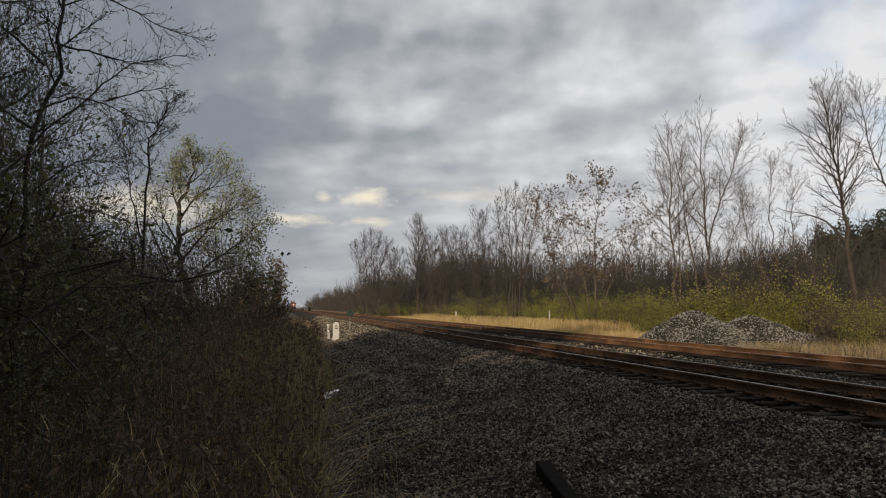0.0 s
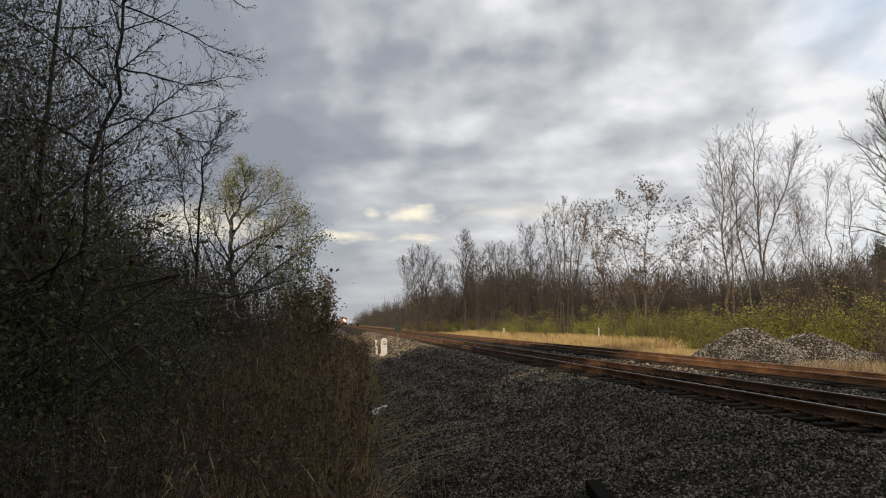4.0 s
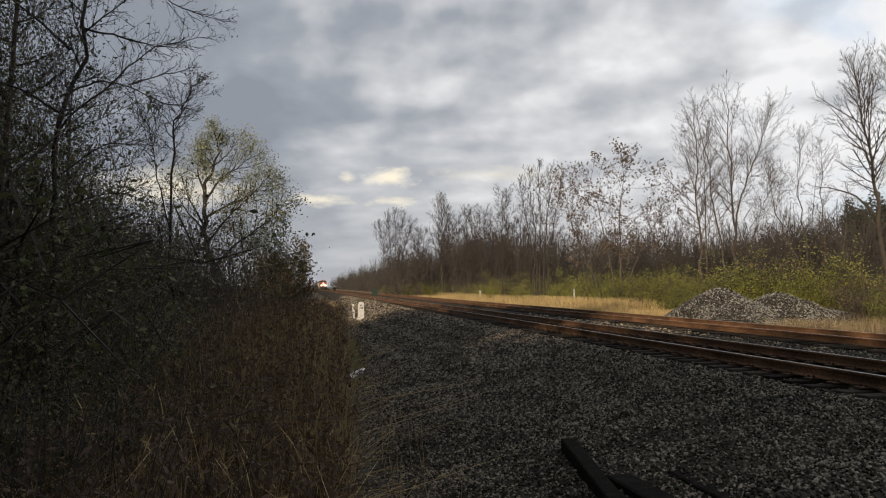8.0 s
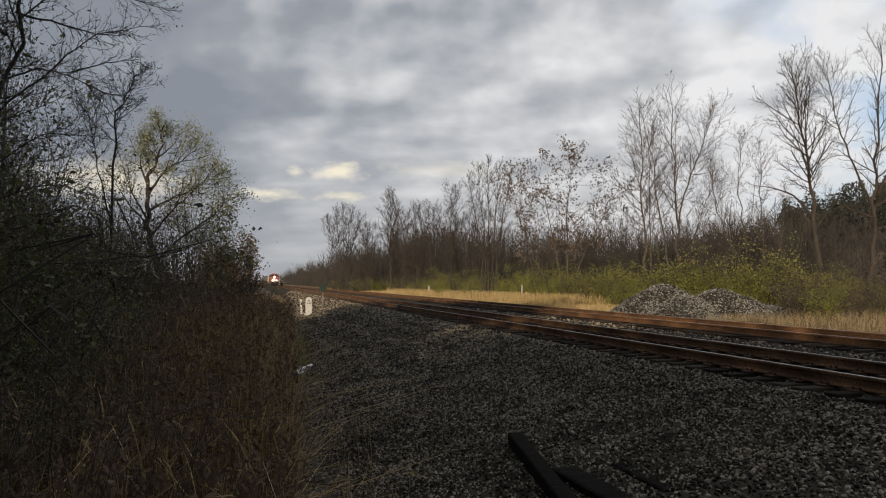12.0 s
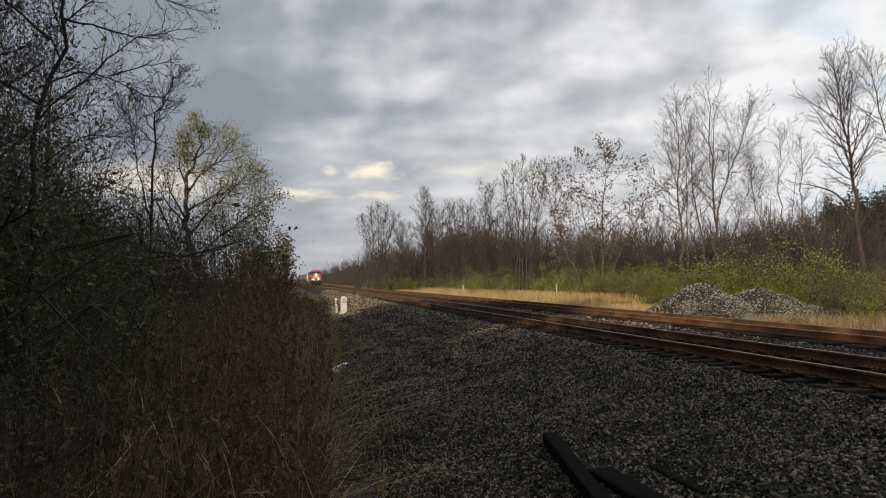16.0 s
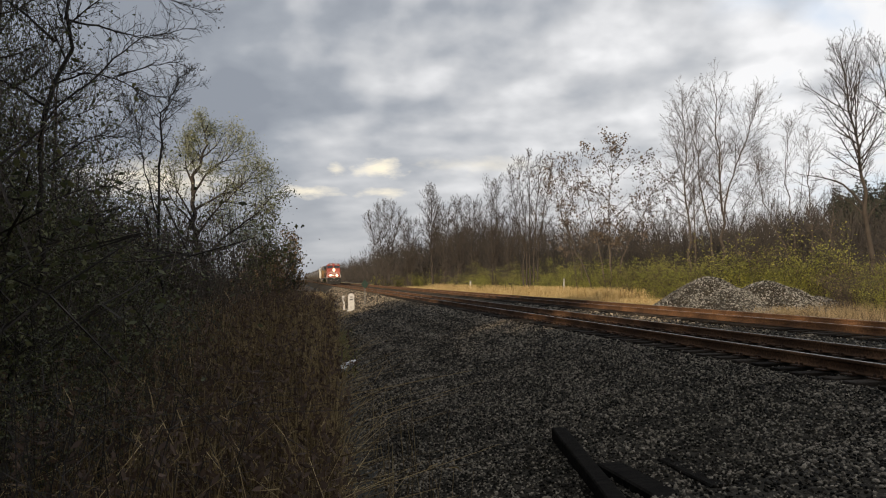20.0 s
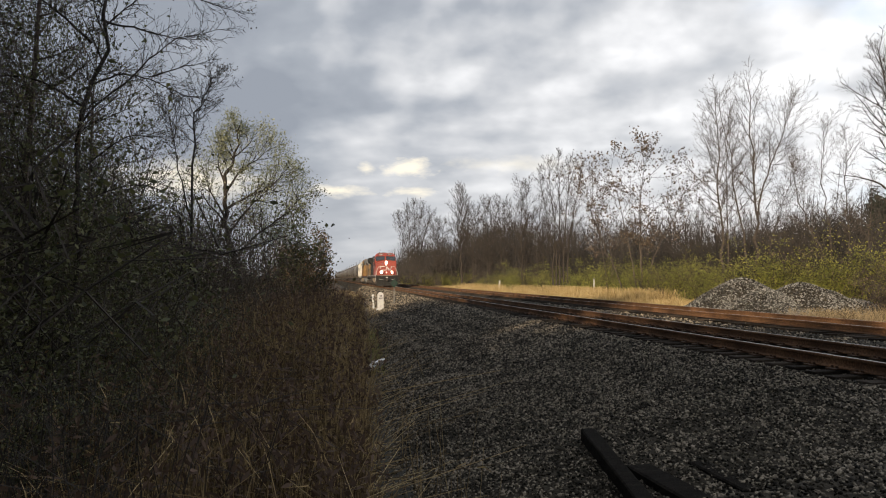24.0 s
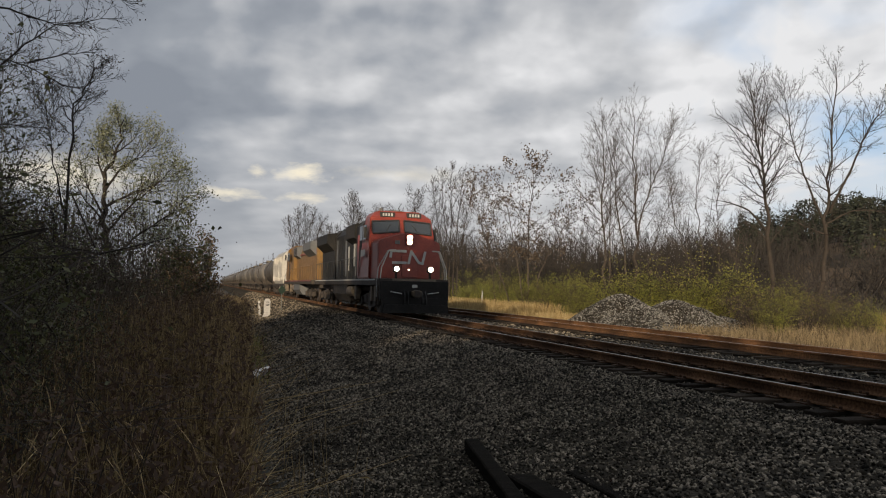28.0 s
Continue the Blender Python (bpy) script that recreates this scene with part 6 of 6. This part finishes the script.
def locomotive(first):
    """A modern six-axle wide-cab diesel; its front faces -y at y = 0."""
    paint, hood, roof = (M["loco_red"], M["loco_black"], M["loco_black"]) if first else (M["loco_yellow"], M["loco_yellow"], M["loco_grey"])
    lab = "red-nosed black diesel locomotive with white front handrails and lit headlights" if first else "yellow diesel locomotive with grey roof, coupled behind the red one"
    ob = thing("locomotive", None, pose(NEAR_X, 100, 0), lab, "locomotive", "cars of the freight train")
    L = 22.3
    # frame and deck
    part("underframe", boxes((-1.5, 1.5, 0.75, L - 0.75, 1.22, 1.52), (-0.9, 0.9, 0.75, L - 0.75, 0.95, 1.22), bevel=0.03), M["underframe"], ob)
    stripe = M["loco_white"] if first else M["loco_red"]
    for s in (-1, 1):
        part("sill_stripe", boxes((s * 1.502 - 0.006, s * 1.502 + 0.006, 1.6, L - 1.2, 1.44, 1.50)), stripe, ob)
    part("front_sill", boxes((-0.95, 0.95, 0.70, 0.745, 1.44, 1.53)), M["sand"], ob, "pale front sill stripe")
    # pilot plate and plough
    bm = bmesh.new()
    box(bm, -1.48, 1.48, 0.62, 0.80, 0.62, 1.43, 0.02)
    prism(bm, [(-1.46, 0.12), (1.46, 0.12), (1.40, 0.72), (-1.40, 0.72)], "y", 0.50, 0.64)
    prism(bm, [(-1.42, 0.10), (0, 0.10), (1.42, 0.10), (1.30, 0.45), (-1.30, 0.45)], "y", 0.36, 0.52)
    part("pilot", bm, M["loco_black"], ob, "black front pilot and snow plough")
    bm = boxes((-0.16, 0.16, -0.02, 0.62, 0.80, 1.02), (-0.20, 0.06, -0.12, 0.12, 0.76, 1.06), bevel=0.04)
    part("coupler", bm, M["underframe"], ob)
    bm = bmesh.new(); box(bm, -0.11, 0.11, 0.600, 0.616, 1.16, 1.28)
    part("pilot_plate", bm, M["loco_white"], ob, "small pale plate on the pilot")
    for x in (-0.45, -0.3, 0.3, 0.45):
        bm = bmesh.new(); pipe(bm, [(x, 0.6, 1.0), (x, 0.46, 0.85), (x * 1.05, 0.42, 0.55), (x * 1.1, 0.5, 0.35)], 0.025, 6)
        part("air_hose", bm, M["black"], ob)
    for s in (-1, 1):                                   # corner steps
        bm = bmesh.new()
        for k in range(4):
            box(bm, s * 1.48 - 0.22 if s > 0 else -1.48, 1.48 if s > 0 else -1.48 + 0.22, 0.82, 1.30, 0.42 + 0.28 * k, 0.46 + 0.28 * k)
        box(bm, s * 1.49 - 0.015, s * 1.49 + 0.015, 0.80, 0.84, 0.30, 1.5); box(bm, s * 1.49 - 0.015, s * 1.49 + 0.015, 1.28, 1.32, 0.30, 1.5)
        part("step_ladder", bm, M["underframe"], ob)
        # front handrails, bent outwards at the corners
        hm = M["loco_white"] if first else M["loco_grey"]
        for dx, dy in ((-0.02, 0.0), (0.03, 0.42)):
            bm = bmesh.new()
            pipe(bm, [(s * 0.80, 0.78 + dy * 0.2, 2.72), (s * 1.10, 0.78 + dy * 0.4, 2.70), (s * (1.42 + dx), 0.80 + dy, 1.98), (s * (1.46 + dx), 0.80 + dy, 1.55), (s * (1.47 + dx), 0.80 + dy, 0.75)], 0.024, 8)
            part("front_handrail", bm, hm, ob, "bent white handrail beside the nose" if first else "")
        bm = bmesh.new()
        pipe(bm, [(s * 1.05, 0.60, 0.98), (s * 0.55, 0.58, 0.90)], 0.018, 6)
        part("cut_lever", bm, M["loco_white"], ob)
    # nose: wide, with a ridge in the middle and sloping shoulders
    bm = bmesh.new()
    out = [(-1.42, 1.53), (1.42, 1.53), (1.42, 3.12), (1.34, 3.22), (0.12, 3.58), (-0.12, 3.58), (-1.34, 3.22), (-1.42, 3.12)]
    prism(bm, out, "y", 1.60, 3.25)
    for v in bm.verts:
        if v.co.y < 2:
            k = (v.co.z - 1.5) / 1.9
            v.co.y += 0.16 * k
            v.co.x *= 0.975
            if v.co.z > 3.0:
                v.co.z -= 0.05
    bmesh.ops.bevel(bm, geom=[e for e in bm.edges if e.calc_length() > 0.3], offset=0.04, segments=2, affect="EDGES")
    part("nose", bm, paint, ob, "red ridged nose" if first else "")
    bm = boxes((-0.34, 0.34, 1.585, 1.64, 1.60, 2.55), bevel=0.015)
    bm2 = bm
    for v in bm2.verts:
        v.co.y += 0.16 * (v.co.z - 1.5) / 1.9 - 0.012
    part("nose_door", bm2, paint, ob)
    # cab
    bm = bmesh.new()
    prism(bm, [(3.02, 1.53), (3.02, 3.40), (3.38, 4.30), (3.75, 4.58), (5.9, 4.58), (5.9, 1.53)], "x", -1.50, 1.50)
    for v in bm.verts:
        if v.co.z > 4.5:
            v.co.x *= 0.74
        elif v.co.z > 4.2:
            v.co.x *= 0.97
    bmesh.ops.bevel(bm, geom=[e for e in bm.edges if e.calc_length() > 0.4], offset=0.05, segments=2, affect="EDGES")
    cab = part("cab", bm, paint, ob)

    def slant(bm, y_at, slope, base):
        for v in bm.verts:
            v.co.y += y_at + (v.co.z - base) * slope
        return bm

    for s in (-1, 1):                                    # windscreens follow the slanted front
        o = [(s * 0.12, 3.66), (s * 1.35, 3.54), (s * 1.35, 4.10), (s * 0.12, 4.19)]
        part("windscreen", slant(prism(bmesh.new(), o, "y", -0.028, 0.02), 3.02, 0.40, 3.40), M["cab_glass"], cab, "dark windscreen")
        fr = bmesh.new()
        for a, b in zip(o, o[1:] + o[:1]):
            pipe(fr, [(a[0], -0.035, a[1]), (b[0], -0.035, b[1])], 0.035, 6)
        part("windscreen_frame", slant(fr, 3.02, 0.40, 3.40), M["black"], cab)
        wp = bmesh.new(); pipe(wp, [(s * 0.75, -0.06, 3.62), (s * 0.50, -0.06, 4.0)], 0.012, 5)
        part("wiper", slant(wp, 3.02, 0.40, 3.40), M["black"], cab)
        for a, b in ((3.75, 4.45), (4.65, 5.35)):        # side windows
            part("side_window", boxes((s * 1.49 - 0.02, s * 1.49 + 0.02, a, b, 3.30, 3.98), bevel=0.01), M["cab_glass"], cab)
        part("cab_door_seam", boxes((s * 1.50 - 0.008, s * 1.50 + 0.008, 5.45, 5.85, 1.65, 3.6)), M["loco_black"] if not first else M["loco_red"], cab)
        bm = boxes((s * 1.62 - 0.02, s * 1.62 + 0.13, 3.62, 3.68, 3.35, 3.85), bevel=0.01)
        part("mirror", bm, M["black"], cab)
        bm = boxes((s * 0.62 - 0.33, s * 0.62 + 0.33, 3.40, 3.56, 4.32, 4.55), bevel=0.015)
        nb = part("number_board", bm, M["black"], cab, "black number board above the windscreen")
        for k in range(4):
            part("number_mark", boxes((s * 0.62 - 0.23 + 0.13 * k, s * 0.62 - 0.15 + 0.13 * k, 3.392, 3.398, 4.37, 4.50)), M["loco_white"], nb)
        # horn and sunshade details on the roof
    part("roof_cap", boxes((-1.0, 1.0, 3.8, 5.85, 4.575, 4.64), bevel=0.04), paint, cab)
    part("antenna_box", boxes((-0.35, 0.25, 4.3, 4.9, 4.635, 4.74), bevel=0.03), M["loco_grey"], cab)
    bm = bmesh.new(); cyl(bm, (-0.75, 4.2, 4.60), (-0.75, 4.2, 4.80), 0.09, n=10); part("beacon", bm, M["loco_grey"], cab)
    for k in range(3):
        bm = bmesh.new(); cyl(bm, (-0.25 + 0.18 * k, 6.3, 4.72), (-0.25 + 0.18 * k, 5.9, 4.72), 0.03, 0.09, n=10); part("horn", bm, M["loco_grey"], ob)
    # lights
    hl = part("headlight_housing", boxes((-0.17, 0.17, 1.66, 1.86, 2.99, 3.45), bevel=0.03), paint, ob)
    for z in (3.11, 3.32):
        bm = bmesh.new(); cyl(bm, (0, 1.64, z), (0, 1.70, z), 0.098, n=16); part("headlight", bm, M["lamp_white"] if first else M["cab_glass"], hl, "lit round headlight" if first else "")
    for s in (-1, 1):
        dl = part("ditch_light_housing", boxes((s * 0.74 - 0.13, s * 0.74 + 0.13, 0.84, 1.05, 1.80, 2.06), bevel=0.03), M["loco_black"], ob)
        bm = bmesh.new(); cyl(bm, (s * 0.74, 0.815, 1.93), (s * 0.74, 0.86, 1.93), 0.095, n=16); part("ditch_light", bm, M["lamp_white"] if first else M["cab_glass"], dl, "lit round ditch light" if first else "")
        bm = boxes((s * 0.74 - 0.04, s * 0.74 + 0.04, 0.9, 1.0, 1.52, 1.82)); part("ditch_light_bracket", bm, M["loco_black"], dl)
    bm = bmesh.new(); cyl(bm, (-0.02, 1.585, 1.93), (-0.02, 1.64, 1.93), 0.03, n=10); part("marker_lamp", bm, M["lamp_small"] if first else M["cab_glass"], ob)
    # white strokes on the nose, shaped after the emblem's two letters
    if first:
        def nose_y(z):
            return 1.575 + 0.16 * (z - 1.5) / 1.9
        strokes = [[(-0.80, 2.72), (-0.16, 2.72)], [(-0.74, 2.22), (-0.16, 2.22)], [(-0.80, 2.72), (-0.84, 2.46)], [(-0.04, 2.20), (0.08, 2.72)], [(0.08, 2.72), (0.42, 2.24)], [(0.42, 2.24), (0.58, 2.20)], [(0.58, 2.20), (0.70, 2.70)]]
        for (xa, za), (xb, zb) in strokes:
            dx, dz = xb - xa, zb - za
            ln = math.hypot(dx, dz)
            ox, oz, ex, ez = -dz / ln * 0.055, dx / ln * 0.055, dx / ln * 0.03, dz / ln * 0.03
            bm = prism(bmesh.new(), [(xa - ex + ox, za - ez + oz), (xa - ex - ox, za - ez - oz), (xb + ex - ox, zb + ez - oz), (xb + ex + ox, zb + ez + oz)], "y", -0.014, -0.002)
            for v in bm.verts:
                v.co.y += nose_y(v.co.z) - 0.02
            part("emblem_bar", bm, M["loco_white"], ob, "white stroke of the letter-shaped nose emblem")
        bm = boxes((-0.64, -0.42, 1.68, 1.70, 3.02, 3.18)); part("badge", bm, M["loco_grey"], ob)
    # long hood in separate panels with doors
    segs = [(5.9, 7.3, 1.28, 4.45), (7.3, 10.6, 0.98, 4.32), (10.6, 15.6, 0.98, 4.40), (15.6, 21.0, 1.05, 4.42)]
    for k, (a, b, w, h) in enumerate(segs):
        bm = bmesh.new()
        prism(bm, [(-w, 1.53), (w, 1.53), (w, h - 0.35), (w * 0.72, h), (-w * 0.72, h), (-w, h - 0.35)], "y", a, b)
        hd = part("hood", bm, hood, ob, "" if first else "yellow hood panel")
        n = int((b - a) / 0.62)
        for i in range(n):
            y0 = a + (b - a) * (i + 0.08) / n
            y1 = a + (b - a) * (i + 0.92) / n
            for s in (-1, 1):
                dm = hood
                if first and k in (1, 2) and i % 5 == 2:
                    dm = M["loco_grey"]
                part("hood_door", boxes((s * w - 0.012, s * w + 0.022, y0, y1, 1.7, h - 0.55), bevel=0.006), dm, hd)
        part("hood_roof", boxes((-w * 0.7, w * 0.7, a + 0.02, b - 0.02, h - 0.02, h + 0.05), bevel=0.01), roof, hd)
        for i in range(max(2, int((b - a) / 1.6))):
            y0 = a + (i + 0.5) * (b - a) / max(2, int((b - a) / 1.6))
            bm = bmesh.new(); cyl(bm, (0, y0, h + 0.03), (0, y0, h + 0.22), 0.5, 0.46, n=16)
            part("roof_fan", bm, roof, hd)
    for s in (-1, 1):                                    # flared radiator housing and dynamic-brake box
        bm = bmesh.new(); prism(bm, [(s * 0.9, 4.35), (s * 1.52, 4.28), (s * 1.52, 3.72), (s * 1.04, 3.25), (s * 0.9, 3.25)], "y", 15.9, 20.6)
        part("radiator", bm, M["loco_black"] if first else M["loco_grey"], ob)
        bm = bmesh.new(); prism(bm, [(s * 0.8, 4.36), (s * 1.36, 4.30), (s * 1.36, 3.6), (s * 0.97, 3.35), (s * 0.8, 3.35)], "y", 7.6, 10.2)
        part("blower_box", bm, M["loco_black"] if first else M["loco_grey"], ob)
        for i in range(5):
            part("grille_slat", boxes((s * 1.365 - 0.01, s * 1.365 + 0.015, 7.7, 10.1, 3.66 + 0.12 * i, 3.71 + 0.12 * i)), M["underframe"], ob)
        rails_along(ob, s * 1.46, 6.2, 20.9, 1.52, 2.55, M["black"] if first else M["loco_yellow"], 13, 0.022)
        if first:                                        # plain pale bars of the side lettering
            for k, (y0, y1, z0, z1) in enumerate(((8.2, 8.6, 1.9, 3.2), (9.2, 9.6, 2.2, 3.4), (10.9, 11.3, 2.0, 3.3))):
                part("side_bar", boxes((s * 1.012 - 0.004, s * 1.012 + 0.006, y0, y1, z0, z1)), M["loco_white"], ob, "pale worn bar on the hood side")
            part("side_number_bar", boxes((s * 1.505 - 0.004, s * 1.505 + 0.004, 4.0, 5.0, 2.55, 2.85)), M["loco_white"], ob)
        else:
            part("side_stripe", boxes((s * 1.08 - 0.005, s * 1.08 + 0.012, 6.2, 20.9, 3.55, 3.66)), M["loco_red"], ob, "red stripe along the hood")
    # fuel tank, reservoirs, trucks
    bm = bmesh.new()
    prism(bm, [(-1.42, 0.75), (-1.15, 0.38), (1.15, 0.38), (1.42, 0.75), (1.42, 1.2), (-1.42, 1.2)], "y", 9.0, 13.6)
    part("fuel_tank", bm, M["underframe"] if first else M["loco_grey"], ob)
    for s in (-1, 1):
        bm = bmesh.new(); cyl(bm, (s * 1.22, 7.4, 0.92), (s * 1.22, 8.9, 0.92), 0.27, n=14); part("air_reservoir", bm, M["sand"], ob, "dusty cylindrical air tank")
    truck(ob, 3.9, 3, 1.95, 0.53, 1.08)
    truck(ob, 18.2, 3, 1.95, 0.53, 1.08)
    for s in (-1, 1):
        for y in (1.6, 2.4, 6.2):
            part("sand_box", boxes((s * 1.35 - 0.12, s * 1.35 + 0.12, y, y + 0.35, 0.55, 1.2), bevel=0.03), M["sand"], ob)
    # rear steps and coupler
    part("rear_coupler", boxes((-0.15, 0.15, L - 0.8, L + 0.05, 0.80, 1.02), bevel=0.03), M["underframe"], ob)
    part("rear_hood_end", boxes((-1.0, 1.0, 21.0, 21.06, 1.55, 4.2), bevel=0.02), hood, ob)
    return ob


def hopper_car():
    ob = thing("hopper_car", None, pose(NEAR_X, 140, 0), "off-white covered hopper wagon behind the locomotives", "wagon", "cars of the freight train")
    L = 12.8
    bm = bmesh.new()
    prism(bm, [(-1.35, 1.2), (1.35, 1.2), (1.55, 1.9), (1.60, 3.0), (1.45, 4.0), (1.0, 4.5), (-1.0, 4.5), (-1.45, 4.0), (-1.60, 3.0), (-1.55, 1.9)], "y", 1.0, L - 1.0)
    bmesh.ops.bevel(bm, geom=list(bm.edges), offset=0.06, segments=2, affect="EDGES")
    part("body", bm, M["hopper"], ob)
    for k in range(7):
        y = 1.7 + k * 1.57
        for s in (-1, 1):
            part("side_rib", boxes((s * 1.57 - 0.04, s * 1.57 + 0.06, y - 0.05, y + 0.05, 1.5, 3.9), bevel=0.01), M["hopper"], ob)
    part("sill", boxes((-1.45, 1.45, 0.4, L - 0.4, 1.02, 1.22), (-0.3, 0.3, 0.0, L, 0.8, 1.05), bevel=0.02), M["underframe"], ob)
    for k in range(2):
        bm = bmesh.new(); prism(bm, [(3.4 + 3.4 * k, 1.2), (6.0 + 3.4 * k, 1.2), (5.1 + 3.4 * k, 0.35), (4.3 + 3.4 * k, 0.35)], "x", -1.1, 1.1)
        part("hopper_chute", bm, M["hopper"], ob)
    part("running_board", boxes((-0.45, 0.45, 0.8, L - 0.8, 4.55, 4.60)), M["galv"], ob)
    for s in (-1, 1):
        bm = bmesh.new()
        for z in (1.4, 1.8, 2.2, 2.6, 3.0, 3.4, 3.8, 4.2):
            pipe(bm, [(s * 1.2, 0.78, z), (s * 0.8, 0.78, z)], 0.015, 5)
        part("end_ladder", bm, M["galv"], ob)
    truck(ob, 2.3, 2, 0.89, 0.44)
    truck(ob, L - 2.3, 2, 0.89, 0.44)
    return ob, L


def tank_car():
    ob = thing("tank_car", None, pose(NEAR_X, 170, 0), "dirty pale tank wagon with black running gear", "wagon", "cars of the freight train")
    L = 17.6
    rad, zc, n, ys = 1.50, 2.72, 28, []
    prof = [(0.95, 0.0), (1.0, 0.45), (1.12, 0.85), (1.32, 1.18), (1.62, 1.42), (1.95, rad)]
    ring = prof + [(L / 2, rad)] + [(L - a, r) for a, r in prof[::-1]]
    V = [(r * math.sin(2 * math.pi * i / n), y, zc + r * math.cos(2 * math.pi * i / n)) for y, r in ring for i in range(n)]
    F = [(j * n + i, j * n + (i + 1) % n, (j + 1) * n + (i + 1) % n, (j + 1) * n + i) for j in range(len(ring) - 1) for i in range(n)]
    part("tank", npmesh("tank", V, F, M["tank"], smooth=True), None, ob)
    part("sill", boxes((-0.35, 0.35, 0.0, L, 0.85, 1.15), (-1.4, 1.4, 0.5, 1.5, 1.05, 1.2), (-1.4, 1.4, L - 1.5, L - 0.5, 1.05, 1.2), bevel=0.02), M["underframe"], ob)
    for y in (2.6, L - 2.6):
        bm = bmesh.new(); prism(bm, [(-1.3, 1.1), (1.3, 1.1), (1.36, 2.1), (0.9, 1.6), (-0.9, 1.6), (-1.36, 2.1)], "y", y - 0.25, y + 0.25)
        part("saddle", bm, M["underframe"], ob)
    for y in (5.4, L - 5.4):
        bm = bmesh.new()
        cyl(bm, (0, y - 0.05, zc), (0, y + 0.05, zc), rad + 0.02, n=28, caps=False)
        part("band", bm, M["underframe"], ob)
    bm = bmesh.new(); cyl(bm, (0, L / 2, zc + rad - 0.1), (0, L / 2, zc + rad + 0.35), 0.5, n=16)
    part("manway", bm, M["tank"], ob)
    bm = boxes((-0.9, 0.9, L / 2 - 1.1, L / 2 + 1.1, zc + rad + 0.02, zc + rad + 0.06))
    for x in (-0.9, 0.9):
        pipe(bm, [(x, L / 2 - 1.1, zc + rad), (x, L / 2 - 1.1, zc + rad + 0.7), (x, L / 2 + 1.1, zc + rad + 0.7), (x, L / 2 + 1.1, zc + rad)], 0.025, 6)
    part("platform", bm, M["underframe"], ob)
    for s in (-1, 1):
        bm = bmesh.new()
        for dy in (-0.22, 0.22):
            pipe(bm, [(s * 1.58, L / 2 + dy, 1.0), (s * 1.58, L / 2 + dy, 3.2), (s * 0.95, L / 2 + dy, 4.26)], 0.02, 5)
        for k in range(8):
            pipe(bm, [(s * 1.58, L / 2 - 0.22, 1.1 + 0.28 * k), (s * 1.58, L / 2 + 0.22, 1.1 + 0.28 * k)], 0.014, 5)
        part("ladder", bm, M["underframe"], ob)
    truck(ob, 1.9, 2, 0.89, 0.44)
    truck(ob, L - 1.9, 2, 0.89, 0.44)
    return ob, L


# where the leading headlight is along the track, second by second
TRAIN = [(0, 516), (4, 446), (8, 376), (12, 306), (15, 254), (17, 221.5), (20, 172), (22, 139.8), (24, 106.0), (25, 88.0), (26, 69.6), (27, 51.2), (28, 32.3)]
cars = []


def build_train():
    y = -1.68
    for k in (True, False):
        cars.append((locomotive(k), y if k else y + 22.3, 0 if k else 180)); y += 22.4
    ob, L = hopper_car()
    cars.append((ob, y, 0)); y += L + 0.3
    ob, L = tank_car()
    cars.append((ob, y, 0)); y += L + 0.3
    for _ in range(24):
        cars.append((copy_thing(ob, pose(NEAR_X, 100 + y, 0)), y, 0)); y += L + 0.3


build_train()


def motions():
    for ob, off, turn in cars:
        walk(ob, [(t, pose(NEAR_X, yh + off, 0, 0, 0, turn)) for t, yh in TRAIN])


motions()
